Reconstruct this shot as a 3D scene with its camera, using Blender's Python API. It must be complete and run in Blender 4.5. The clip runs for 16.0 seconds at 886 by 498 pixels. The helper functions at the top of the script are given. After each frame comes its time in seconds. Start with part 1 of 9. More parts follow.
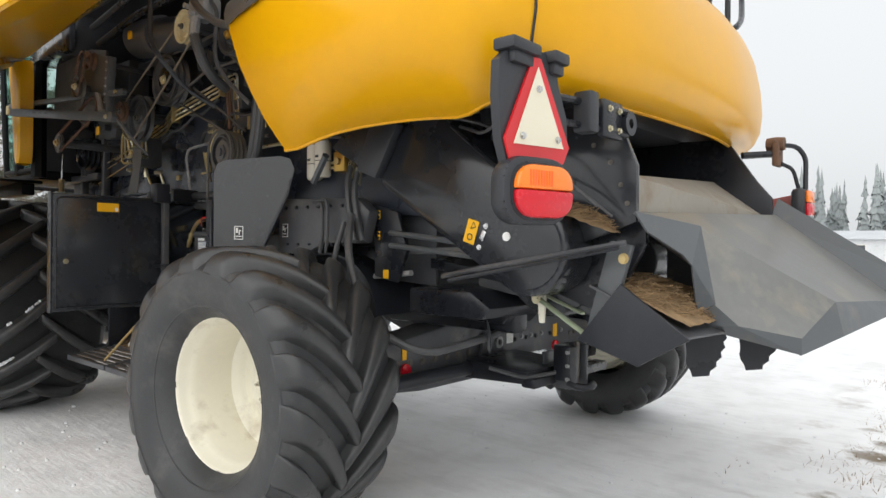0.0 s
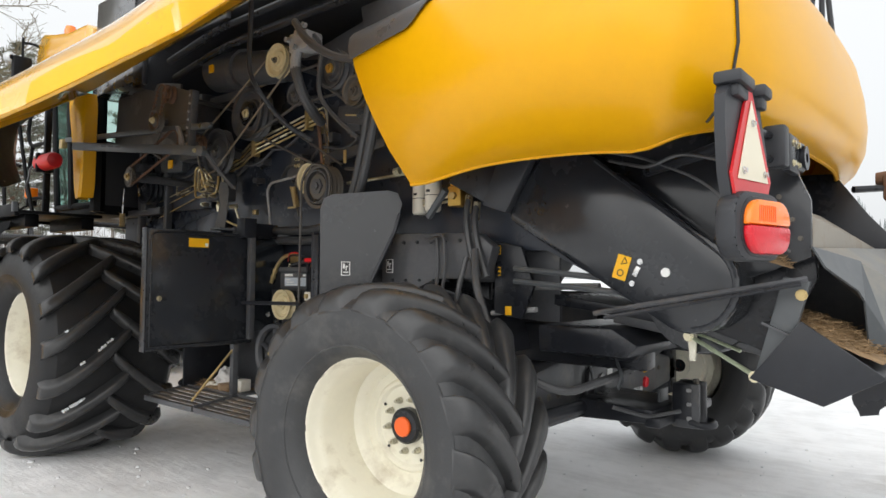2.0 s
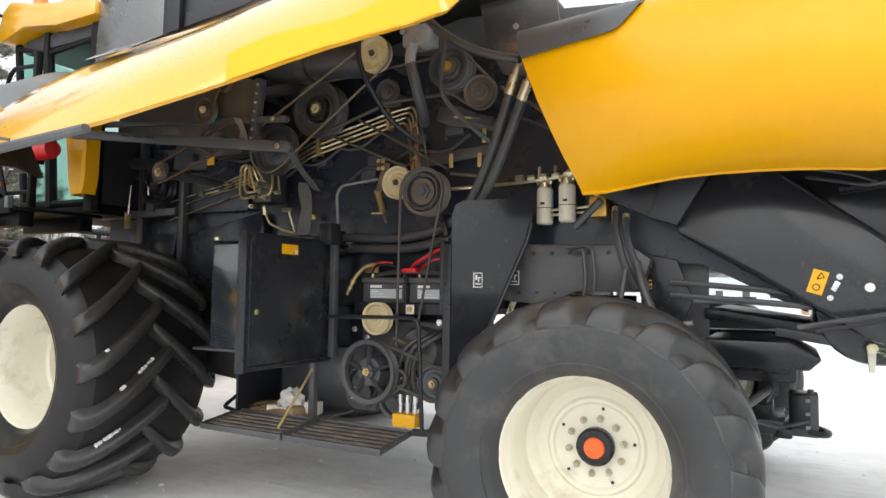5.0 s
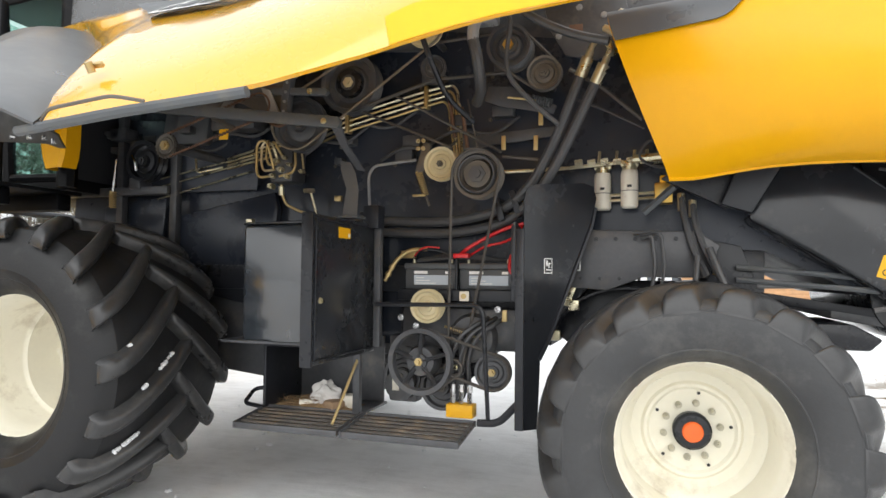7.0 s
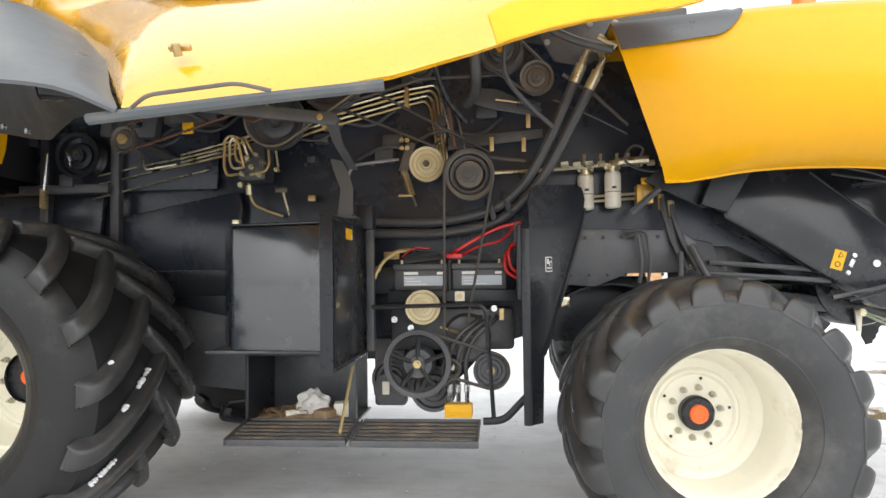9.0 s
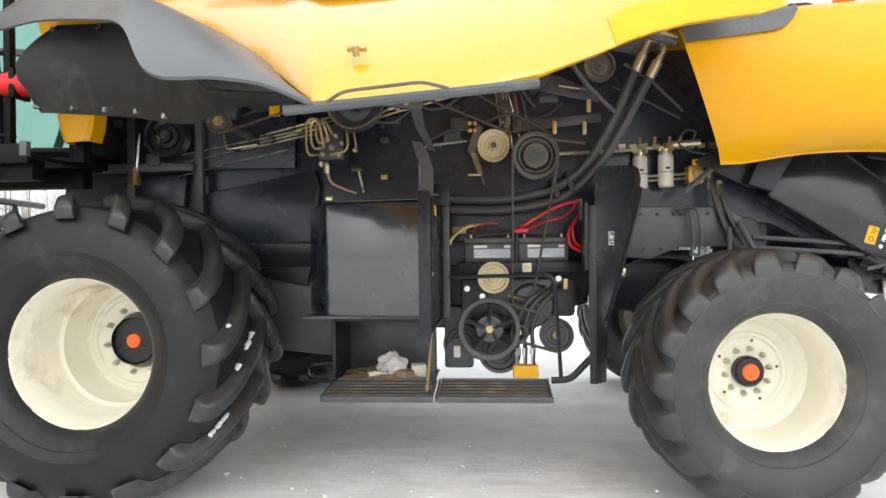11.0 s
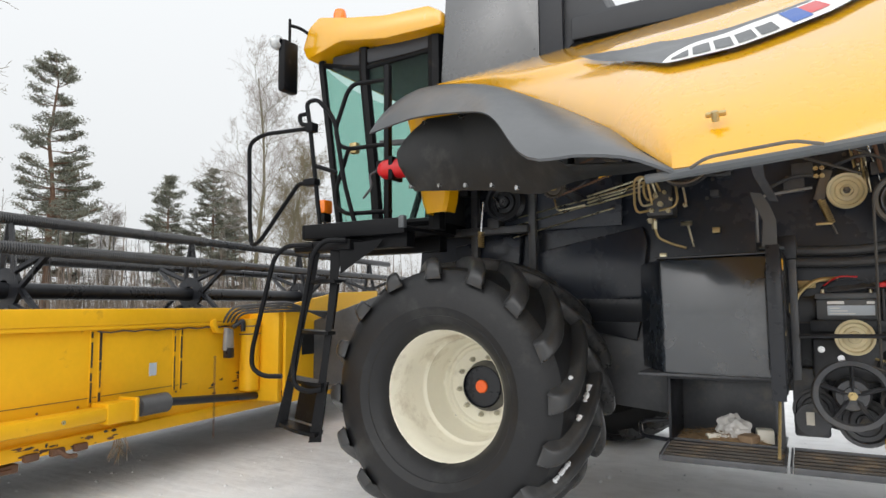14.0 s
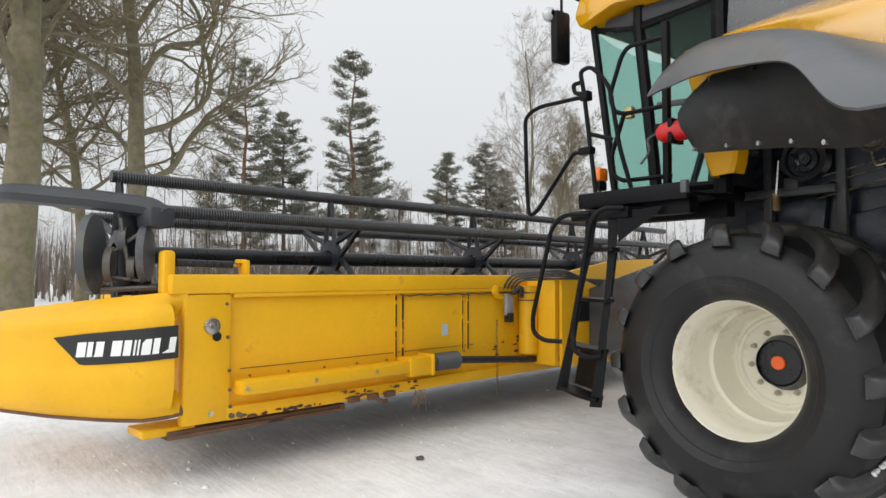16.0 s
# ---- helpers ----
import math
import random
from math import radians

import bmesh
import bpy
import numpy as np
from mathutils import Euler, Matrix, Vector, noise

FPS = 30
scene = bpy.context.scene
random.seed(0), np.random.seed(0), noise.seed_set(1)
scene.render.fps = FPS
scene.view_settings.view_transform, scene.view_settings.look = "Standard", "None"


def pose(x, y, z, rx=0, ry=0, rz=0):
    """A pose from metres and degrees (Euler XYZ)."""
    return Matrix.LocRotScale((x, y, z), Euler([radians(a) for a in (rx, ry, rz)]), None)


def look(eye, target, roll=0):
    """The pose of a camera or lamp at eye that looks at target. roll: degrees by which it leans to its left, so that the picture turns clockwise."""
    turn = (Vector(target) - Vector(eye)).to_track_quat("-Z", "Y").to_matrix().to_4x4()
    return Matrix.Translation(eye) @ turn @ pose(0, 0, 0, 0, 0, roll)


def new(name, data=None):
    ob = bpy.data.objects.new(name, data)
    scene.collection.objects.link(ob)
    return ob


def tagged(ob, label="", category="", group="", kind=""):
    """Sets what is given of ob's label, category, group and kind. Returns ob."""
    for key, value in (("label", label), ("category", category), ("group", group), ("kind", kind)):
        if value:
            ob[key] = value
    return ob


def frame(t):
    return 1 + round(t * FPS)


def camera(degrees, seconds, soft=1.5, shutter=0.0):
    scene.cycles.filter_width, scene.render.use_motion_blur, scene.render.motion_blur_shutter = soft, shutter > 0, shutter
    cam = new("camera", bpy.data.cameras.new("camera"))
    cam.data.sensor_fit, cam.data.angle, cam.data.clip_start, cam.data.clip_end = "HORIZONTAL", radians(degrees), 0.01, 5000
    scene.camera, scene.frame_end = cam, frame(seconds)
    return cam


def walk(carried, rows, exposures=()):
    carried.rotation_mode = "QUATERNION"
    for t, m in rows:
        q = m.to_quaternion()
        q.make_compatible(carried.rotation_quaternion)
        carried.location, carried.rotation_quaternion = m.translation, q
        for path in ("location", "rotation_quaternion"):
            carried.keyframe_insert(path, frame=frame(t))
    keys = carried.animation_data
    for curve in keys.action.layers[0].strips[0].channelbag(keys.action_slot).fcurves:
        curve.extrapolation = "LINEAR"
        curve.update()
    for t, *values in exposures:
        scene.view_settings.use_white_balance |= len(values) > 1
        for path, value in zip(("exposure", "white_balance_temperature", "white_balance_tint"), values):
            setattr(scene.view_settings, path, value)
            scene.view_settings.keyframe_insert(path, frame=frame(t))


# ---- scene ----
cam = camera(68.1, 16.0)
PATH = [
    (0, (6.597, -3.214, 1.434), (5.285, -1.704, 1.422), 0.6),
    (0.5, (6.508, -3.363, 1.453), (5.153, -1.892, 1.487), 1.6),
    (1, (6.36, -3.523, 1.456), (5.059, -2.004, 1.493), -0.6),
    (1.5, (6.195, -3.591, 1.44), (4.863, -2.102, 1.519), 0.8),
    (2, (5.961, -3.65, 1.445), (4.682, -2.115, 1.533), 0.4),
    (2.5, (5.742, -3.775, 1.435), (4.539, -2.181, 1.539), 1.2),
    (3, (5.491, -3.916, 1.436), (4.387, -2.248, 1.452), -0.2),
    (3.5, (5.25, -3.994, 1.433), (4.2, -2.294, 1.522), -0.3),
    (4, (4.999, -4.116, 1.432), (3.957, -2.416, 1.578), 0.9),
    (6.5, (3.809, -4.576, 1.438), (3.116, -2.701, 1.519), 0.3),
    (7, (3.541, -4.623, 1.434), (2.914, -2.725, 1.517), 0.6),
    (7.5, (3.339, -4.713, 1.45), (2.808, -2.786, 1.53), -0.6),
    (8, (3.144, -4.727, 1.433), (2.699, -2.778, 1.489), 1.0),
    (8.5, (2.92, -4.717, 1.443), (2.576, -2.747, 1.496), 0.8),
    (9, (2.693, -4.784, 1.433), (2.509, -2.794, 1.518), -0.8),
    (11.5, (2.112, -5.259, 1.413), (1.963, -3.265, 1.419), -0.7),
    (12, (2.034, -5.32, 1.416), (1.741, -3.342, 1.459), -0.3),
    (12.5, (2.019, -5.346, 1.441), (1.521, -3.411, 1.528), -0.3),
    (13, (2.015, -5.372, 1.446), (1.326, -3.499, 1.578), -0.2),
    (13.5, (2.013, -5.387, 1.457), (1.165, -3.583, 1.609), -0.2),
    (14, (2.014, -5.41, 1.45), (1.033, -3.676, 1.625), -0.4),
    (14.5, (2.025, -5.446, 1.45), (0.871, -3.821, 1.622), -0.4),
    (15, (2.019, -5.493, 1.427), (0.699, -4.0, 1.589), -0.2),
    (15.5, (2.004, -5.497, 1.439), (0.521, -4.16, 1.558), -0.0),
    (16, (2.005, -5.5, 1.447), (0.416, -4.287, 1.528), 0.1),
]
EXPOSURES = [(0.0, 0.08), (4.0, 0.30), (7.0, 0.46), (9.0, 0.56), (12.0, 0.46), (14.0, 0.10), (16.0, -0.08)]
walk(cam, [(t, look(eye, target, roll)) for t, eye, target, roll in PATH], EXPOSURES)

# ---- world and light: a white overcast winter sky ----
world = bpy.data.worlds.new("world")
scene.world = world
world.use_nodes = True
wn, wl = world.node_tree.nodes, world.node_tree.links
sky = wn.new("ShaderNodeTexSky")
sky.sky_type = "NISHITA"
sky.sun_disc = False
sky.sun_elevation = radians(32)
sky.sun_rotation = radians(200)
sky.dust_density = 4.0
grey = wn.new("ShaderNodeHueSaturation")
grey.inputs["Saturation"].default_value = 0.10
cloud = wn.new("ShaderNodeMixRGB")
cloud.inputs["Fac"].default_value = 0.72
cloud.inputs["Color2"].default_value = (10.2, 10.5, 10.7, 1)
wl.new(sky.outputs["Color"], grey.inputs["Color"])
wl.new(grey.outputs["Color"], cloud.inputs["Color1"])
# an overcast sky is brighter overhead than at the horizon
geo = wn.new("ShaderNodeTexCoord")
sep = wn.new("ShaderNodeSeparateXYZ")
rise = wn.new("ShaderNodeMapRange")
rise.inputs["From Min"].default_value, rise.inputs["From Max"].default_value = 0.0, 1.0
rise.inputs["To Min"].default_value, rise.inputs["To Max"].default_value = 0.98, 1.50
dome = wn.new("ShaderNodeVectorMath")
dome.operation = "SCALE"
wl.new(geo.outputs["Generated"], sep.inputs[0])
wl.new(sep.outputs["Z"], rise.inputs["Value"])
wl.new(cloud.outputs["Color"], dome.inputs[0])
wl.new(rise.outputs["Result"], dome.inputs["Scale"])
wl.new(dome.outputs["Vector"], wn["Background"].inputs["Color"])
wn["Background"].inputs["Strength"].default_value = 0.090

sun_data = bpy.data.lights.new("sun", "SUN")
sun_data.energy, sun_data.angle, sun_data.color = 1.1, radians(70), (1.0, 0.98, 0.95)
sun = new("sun", sun_data)
sun.matrix_world = look((11, -14, 11), (2, 0, 0))


# ---- materials ----
def material(name, color, rough=0.5, metal=0.0, vary=0.15, scale=6.0, bump=0.0, bump_scale=60.0,
             coat=0.0, dirt=None, dirt_amount=0.0, dirt_scale=3.0, spec=0.5, rough_vary=0.12, island=0.0, coat_ior=1.5, coat_rough=0.08):
    """A principled surface with two scales of colour variation, wear and fine relief."""
    m = bpy.data.materials.new(name)
    m.use_nodes = True
    n, l = m.node_tree.nodes, m.node_tree.links
    b = n["Principled BSDF"]
    b.inputs["Metallic"].default_value = metal
    b.inputs["Specular IOR Level"].default_value = spec
    b.inputs["Coat Weight"].default_value = coat
    b.inputs["Coat Roughness"].default_value = coat_rough
    b.inputs["Coat IOR"].default_value = coat_ior
    tc = n.new("ShaderNodeTexCoord")
    big, small = n.new("ShaderNodeTexNoise"), n.new("ShaderNodeTexNoise")
    big.inputs["Scale"].default_value, big.inputs["Detail"].default_value = scale, 5
    small.inputs["Scale"].default_value, small.inputs["Detail"].default_value = scale * 11, 4
    for t in (big, small):
        l.new(tc.outputs["Object"], t.inputs["Vector"])
    mix = n.new("ShaderNodeMath")
    mix.operation = "MULTIPLY_ADD"
    mix.inputs[1].default_value = 0.35
    l.new(small.outputs["Fac"], mix.inputs[0])
    l.new(big.outputs["Fac"], mix.inputs[2])
    ramp = n.new("ShaderNodeMapRange")
    ramp.inputs["From Min"].default_value, ramp.inputs["From Max"].default_value = 0.35, 1.0
    ramp.inputs["To Min"].default_value, ramp.inputs["To Max"].default_value = 1 - vary, 1 + vary
    l.new(mix.outputs[0], ramp.inputs["Value"])
    tone = n.new("ShaderNodeVectorMath")
    tone.operation = "SCALE"
    tone.inputs[0].default_value = color[:3]
    l.new(ramp.outputs["Result"], tone.inputs["Scale"])
    out = tone.outputs["Vector"]
    if island:
        geo = n.new("ShaderNodeNewGeometry")
        ir = n.new("ShaderNodeMapRange")
        ir.inputs["To Min"].default_value, ir.inputs["To Max"].default_value = 1 - island, 1 + island
        l.new(geo.outputs["Random Per Island"], ir.inputs["Value"])
        sc = n.new("ShaderNodeVectorMath")
        sc.operation = "SCALE"
        l.new(out, sc.inputs[0])
        l.new(ir.outputs["Result"], sc.inputs["Scale"])
        out = sc.outputs["Vector"]
    if dirt:
        dn = n.new("ShaderNodeTexNoise")
        dn.inputs["Scale"].default_value, dn.inputs["Detail"].default_value, dn.inputs["Roughness"].default_value = dirt_scale, 8, 0.65
        l.new(tc.outputs["Object"], dn.inputs["Vector"])
        dr = n.new("ShaderNodeMapRange")
        dr.inputs["From Min"].default_value, dr.inputs["From Max"].default_value = 0.62 - 0.3 * dirt_amount, 0.85 - 0.3 * dirt_amount
        l.new(dn.outputs["Fac"], dr.inputs["Value"])
        dm = n.new("ShaderNodeMixRGB")
        dm.inputs["Color2"].default_value = (*dirt, 1)
        l.new(dr.outputs["Result"], dm.inputs["Fac"])
        l.new(out, dm.inputs["Color1"])
        out = dm.outputs["Color"]
    l.new(out, b.inputs["Base Color"])
    rr = n.new("ShaderNodeMapRange")
    rr.inputs["From Min"].default_value, rr.inputs["From Max"].default_value = 0.3, 0.9
    rr.inputs["To Min"].default_value, rr.inputs["To Max"].default_value = max(0.02, rough - rough_vary), min(1, rough + rough_vary)
    l.new(mix.outputs[0], rr.inputs["Value"])
    l.new(rr.outputs["Result"], b.inputs["Roughness"])
    if bump:
        bn = n.new("ShaderNodeTexNoise")
        bn.inputs["Scale"].default_value, bn.inputs["Detail"].default_value = bump_scale, 6
        l.new(tc.outputs["Object"], bn.inputs["Vector"])
        bp = n.new("ShaderNodeBump")
        bp.inputs["Strength"].default_value, bp.inputs["Distance"].default_value = min(1, bump), 0.01
        l.new(bn.outputs["Fac"], bp.inputs["Height"])
        l.new(bp.outputs["Normal"], b.inputs["Normal"])
    return m


DUST = (0.20, 0.16, 0.11)
YELLOW = material("yellow_paint", (0.80, 0.395, 0.002), 0.26, spec=0.5, vary=0.05, scale=1.2, coat=1.0, coat_ior=1.8, coat_rough=0.06, bump=0.02, bump_scale=3, rough_vary=0.06)
YELLOW_HOOD = material("yellow_hood_paint", (0.78, 0.385, 0.001), 0.36, spec=0.25, vary=0.07, scale=1.0, coat=0.25, coat_rough=0.16, bump=0.03, bump_scale=2.5, rough_vary=0.06)
YELLOW_WORN = material("worn_yellow_paint", (0.82, 0.44, 0.012), 0.42, spec=0.3, vary=0.10, scale=2.0, dirt=(0.30, 0.13, 0.03), dirt_amount=-0.05, dirt_scale=4)
GLOSS_BLACK = material("glossy_black_sheet", (0.020, 0.022, 0.026), 0.20, spec=0.45, coat=0.30, vary=0.35, scale=2.0, dirt=(0.060, 0.058, 0.055), dirt_amount=0.16, dirt_scale=3, bump=0.22, bump_scale=2.2, rough_vary=0.14)
BLACK = material("black_paint", (0.017, 0.0185, 0.023), 0.28, spec=0.38, vary=0.4, scale=2.5, dirt=(0.055, 0.052, 0.048), dirt_amount=0.10, dirt_scale=9, bump=0.06, bump_scale=5, rough_vary=0.16)
# Dusty black whose base is raised and blued to lift the bay's shade.
BLACK_DUSTY_LIFTED = material("lifted_dusty_steel", (0.068, 0.070, 0.076), 0.36, spec=0.5, vary=0.45, scale=3, dirt=(0.150, 0.135, 0.116), dirt_amount=0.24, dirt_scale=5, bump=0.06, rough_vary=0.14)
NAVY_GLOSS = material("glossy_blue_black_sheet", (0.020, 0.025, 0.032), 0.17, spec=1.0, coat=0.6, bump=0.06, bump_scale=2.5, rough_vary=0.14, vary=0.3, scale=1.5, dirt=(0.075, 0.075, 0.076), dirt_amount=0.16, dirt_scale=2)
NAVY = material("dark_blue_black_sheet", (0.028, 0.034, 0.048), 0.24, spec=0.42, bump=0.05, bump_scale=3, rough_vary=0.14, vary=0.35, scale=1.5, dirt=(0.055, 0.055, 0.056), dirt_amount=0.16, dirt_scale=4)
GREY = material("grey_plastic", (0.078, 0.083, 0.090), 0.34, spec=0.7, vary=0.12, scale=2, bump=0.06, bump_scale=300, rough_vary=0.10)
DARK_GREY = material("dark_grey_plastic", (0.034, 0.036, 0.041), 0.42, spec=0.4, vary=0.12, scale=2, bump=0.08, bump_scale=300)
STEEL_GREY = material("grey_painted_steel", (0.085, 0.092, 0.098), 0.40, vary=0.15, scale=2, dirt=(0.17, 0.15, 0.12), dirt_amount=0.22, dirt_scale=3)
RUBBER = material("tyre_rubber", (0.015, 0.0153, 0.0165), 0.40, spec=0.32, vary=0.35, scale=3, dirt=(0.045, 0.045, 0.043), dirt_amount=0.22, dirt_scale=3.5, bump=0.12, bump_scale=70, rough_vary=0.16)
# Worn lugs; base lightened so the tread looks better lit than the sidewall.
TREAD_RUBBER = material("lightened_worn_tread", (0.036, 0.0365, 0.038), 0.30, spec=0.5, vary=0.35, scale=3, dirt=(0.090, 0.088, 0.083), dirt_amount=0.26, dirt_scale=4, bump=0.10, bump_scale=50, rough_vary=0.16)
# Rear tyres: their brighter lighting is put into a paler base, plus dust patches.
LIGHTENED_RUBBER = material("lightened_dusty_rubber", (0.036, 0.037, 0.039), 0.46, spec=0.5, vary=0.3, scale=3, dirt=(0.105, 0.102, 0.096), dirt_amount=0.32, dirt_scale=3, bump=0.12, bump_scale=70, rough_vary=0.14)
FLAP_RUBBER = material("rubber_sheet", (0.015, 0.0155, 0.016), 0.46, spec=0.35, vary=0.3, scale=2, dirt=(0.055, 0.052, 0.048), dirt_amount=0.22, dirt_scale=3, bump=0.1)
HOSE = material("hose_rubber", (0.064, 0.065, 0.068), 0.40, vary=0.3, scale=8, bump=0.1, bump_scale=150)
TAN_STEEL = material("dusty_tan_steel", (0.27, 0.245, 0.205), 0.5, vary=0.2, scale=2, dirt=(0.20, 0.15, 0.10), dirt_amount=0.25, dirt_scale=4, bump=0.03)
CHUTE_STEEL = material("scratched_chute_steel", (0.17, 0.172, 0.165), 0.42, vary=0.25, scale=1.6, dirt=(0.27, 0.235, 0.18), dirt_amount=0.35, dirt_scale=2.2, bump=0.03)
BOLT_CREAM = material("dirty_cream_paint", (0.46, 0.43, 0.33), 0.45, vary=0.2, scale=20)
TANK_GREY = material("glossy_dark_grey_tank_paint", (0.048, 0.050, 0.054), 0.24, spec=0.8, coat=0.9, coat_ior=1.7, coat_rough=0.10, vary=0.12, scale=1.5, dirt=(0.07, 0.068, 0.065), dirt_amount=0.12, dirt_scale=2)
DUST_SHEET = material("dust_caked_sheet", (0.105, 0.098, 0.090), 0.5, spec=0.4, vary=0.35, scale=3, dirt=(0.26, 0.24, 0.22), dirt_amount=0.30, dirt_scale=2.5, bump=0.08, rough_vary=0.15)
LADDER_BLACK = material("satin_black_ladder_paint", (0.005, 0.0053, 0.0065), 0.42, spec=0.16, vary=0.3, scale=4, dirt=(0.04, 0.037, 0.033), dirt_amount=0.08, dirt_scale=8, bump=0.05, rough_vary=0.12)
BELT_TAN = material("tan_belt", (0.20, 0.165, 0.12), 0.7, vary=0.25, scale=8, bump=0.1, bump_scale=120)
BELT = material("belt_rubber", (0.085, 0.078, 0.070), 0.6, vary=0.3, scale=8, bump=0.1, bump_scale=120)
CREAM = material("cream_wheel_paint", (0.80, 0.765, 0.64), 0.35, vary=0.06, scale=3, dirt=(0.42, 0.35, 0.25), dirt_amount=0.22, dirt_scale=3, coat=0.1)
ZINC = material("zinc_plated_steel", (0.66, 0.60, 0.42), 0.28, metal=0.85, vary=0.2, scale=12)
PULLEY_CREAM = material("aged_cream_paint", (0.62, 0.53, 0.32), 0.35, vary=0.12, scale=8, dirt=(0.25, 0.18, 0.10), dirt_amount=0.12, dirt_scale=9, coat=0.2)
SLAT = material("mud_caked_steel", (0.075, 0.065, 0.055), 0.6, vary=0.3, scale=5, dirt=(0.22, 0.16, 0.10), dirt_amount=0.42, dirt_scale=7, bump=0.2)
ROD = material("oily_steel_rod", (0.30, 0.30, 0.30), 0.3, vary=0.2, scale=12)
CHROME = material("bright_steel", (0.62, 0.62, 0.62), 0.22, metal=1.0, vary=0.1, scale=10)
BRASS = material("yellow_passivated_steel", (0.55, 0.42, 0.20), 0.38, metal=0.7, vary=0.2, scale=14)
IRON = material("bare_dusty_iron", (0.13, 0.118, 0.102), 0.46, metal=0.4, vary=0.35, scale=6, dirt=(0.19, 0.15, 0.11), dirt_amount=0.2)
RUST_DARK = material("dark_brown_steel", (0.040, 0.030, 0.027), 0.45, vary=0.3, scale=5, dirt=(0.07, 0.05, 0.04), dirt_amount=0.25, dirt_scale=4, bump=0.08)
RUST = material("rusty_brown_steel", (0.14, 0.075, 0.045), 0.75, vary=0.35, scale=6, bump=0.2)
ORANGE = material("orange_plastic", (0.90, 0.13, 0.012), 0.35, vary=0.04, coat=0.2)
AMBER = material("amber_lens", (0.95, 0.22, 0.01), 0.18, vary=0.05, scale=60, coat=0.6)
RED_LENS = material("red_lens", (0.62, 0.008, 0.02), 0.2, vary=0.06, scale=60, coat=0.2)
RED = material("red_paint", (0.62, 0.015, 0.02), 0.35, vary=0.08, coat=0.2)
CREAM_FILM = material("cream_reflective_film", (0.80, 0.74, 0.58), 0.4, vary=0.03, scale=3)
WHITE = material("white_plastic", (0.76, 0.72, 0.62), 0.4, vary=0.08, scale=5, dirt=(0.45, 0.40, 0.32), dirt_amount=0.12, dirt_scale=14)
WHITE_FILM = material("white_film", (0.85, 0.85, 0.83), 0.35, vary=0.02)
BLACK_FILM = material("black_film", (0.012, 0.012, 0.013), 0.35, vary=0.05)
BLUE_FILM = material("blue_film", (0.04, 0.12, 0.42), 0.35, vary=0.05)
STICKER = material("yellow_sticker", (0.88, 0.46, 0.006), 0.45, vary=0.04)
BATTERY_CASE = material("dark_battery_case", (0.085, 0.089, 0.094), 0.42, vary=0.15, scale=6, dirt=(0.16, 0.14, 0.11), dirt_amount=0.12)
LABEL_GREY = material("pale_blue_label", (0.52, 0.58, 0.64), 0.4, vary=0.08)
COPPER_YELLOW = material("brass_fitting", (0.62, 0.40, 0.10), 0.35, metal=0.8, vary=0.15)
STRAW = material("chopped_straw", (0.25, 0.165, 0.085), 0.9, vary=0.4, scale=14, bump=0.6, bump_scale=60, island=0.35)
CARDBOARD = material("brown_cardboard", (0.30, 0.20, 0.12), 0.85, vary=0.2, scale=12)
CLOTH = material("white_rag_cloth", (0.66, 0.64, 0.61), 0.9, vary=0.12, scale=10, bump=0.3, bump_scale=120)
PINK = material("faded_red_panel", (0.42, 0.13, 0.12), 0.6, vary=0.15)
LAMP_GLASS = material("headlamp_glass", (0.55, 0.57, 0.58), 0.12, metal=0.3, vary=0.1, scale=20)


def glass(name, tint, alpha):
    m = bpy.data.materials.new(name)
    m.use_nodes = True
    n, l = m.node_tree.nodes, m.node_tree.links
    b = n["Principled BSDF"]
    b.inputs["Base Color"].default_value = (*tint, 1)
    b.inputs["Roughness"].default_value = 0.03
    b.inputs["Base Color"].default_value = (0.02, 0.03, 0.03, 1)
    b.inputs["IOR"].default_value = 1.45
    clear = n.new("ShaderNodeBsdfTransparent")
    clear.inputs["Color"].default_value = (*tint, 1)
    mix = n.new("ShaderNodeMixShader")
    mix.inputs["Fac"].default_value = alpha
    l.new(clear.outputs[0], mix.inputs[1])
    l.new(b.outputs[0], mix.inputs[2])
    l.new(mix.outputs[0], n["Material Output"].inputs["Surface"])
    return m


GLASS = glass("tinted_cab_glass", (0.80, 0.94, 0.90), 0.12)


# ---- mesh helpers ----
def box(bm, lo, hi, bevel=0.0, turn=None):
    """A box between two corners, with bevelled edges; turn: a matrix applied about its centre."""
    lo, hi = Vector(lo), Vector(hi)
    c, s = (lo + hi) / 2, hi - lo
    r = bmesh.ops.create_cube(bm, size=1.0, matrix=Matrix.LocRotScale(None, None, s))
    verts = r["verts"]
    if bevel:
        edges = list({e for v in verts for e in v.link_edges})
        out = bmesh.ops.bevel(bm, geom=edges, offset=bevel, segments=2, affect="EDGES", profile=0.5)
        verts = list({v for f in out["faces"] for v in f.verts} | {v for v in verts if v.is_valid})
    for v in verts:
        v.co = (turn @ v.co if turn else v.co) + c
    return bm


def frame_of(d):
    d = Vector(d).normalized()
    a = Vector((0, 0, 1)) if abs(d.z) < 0.9 else Vector((1, 0, 0))
    u = d.cross(a).normalized()
    return u, d.cross(u).normalized()


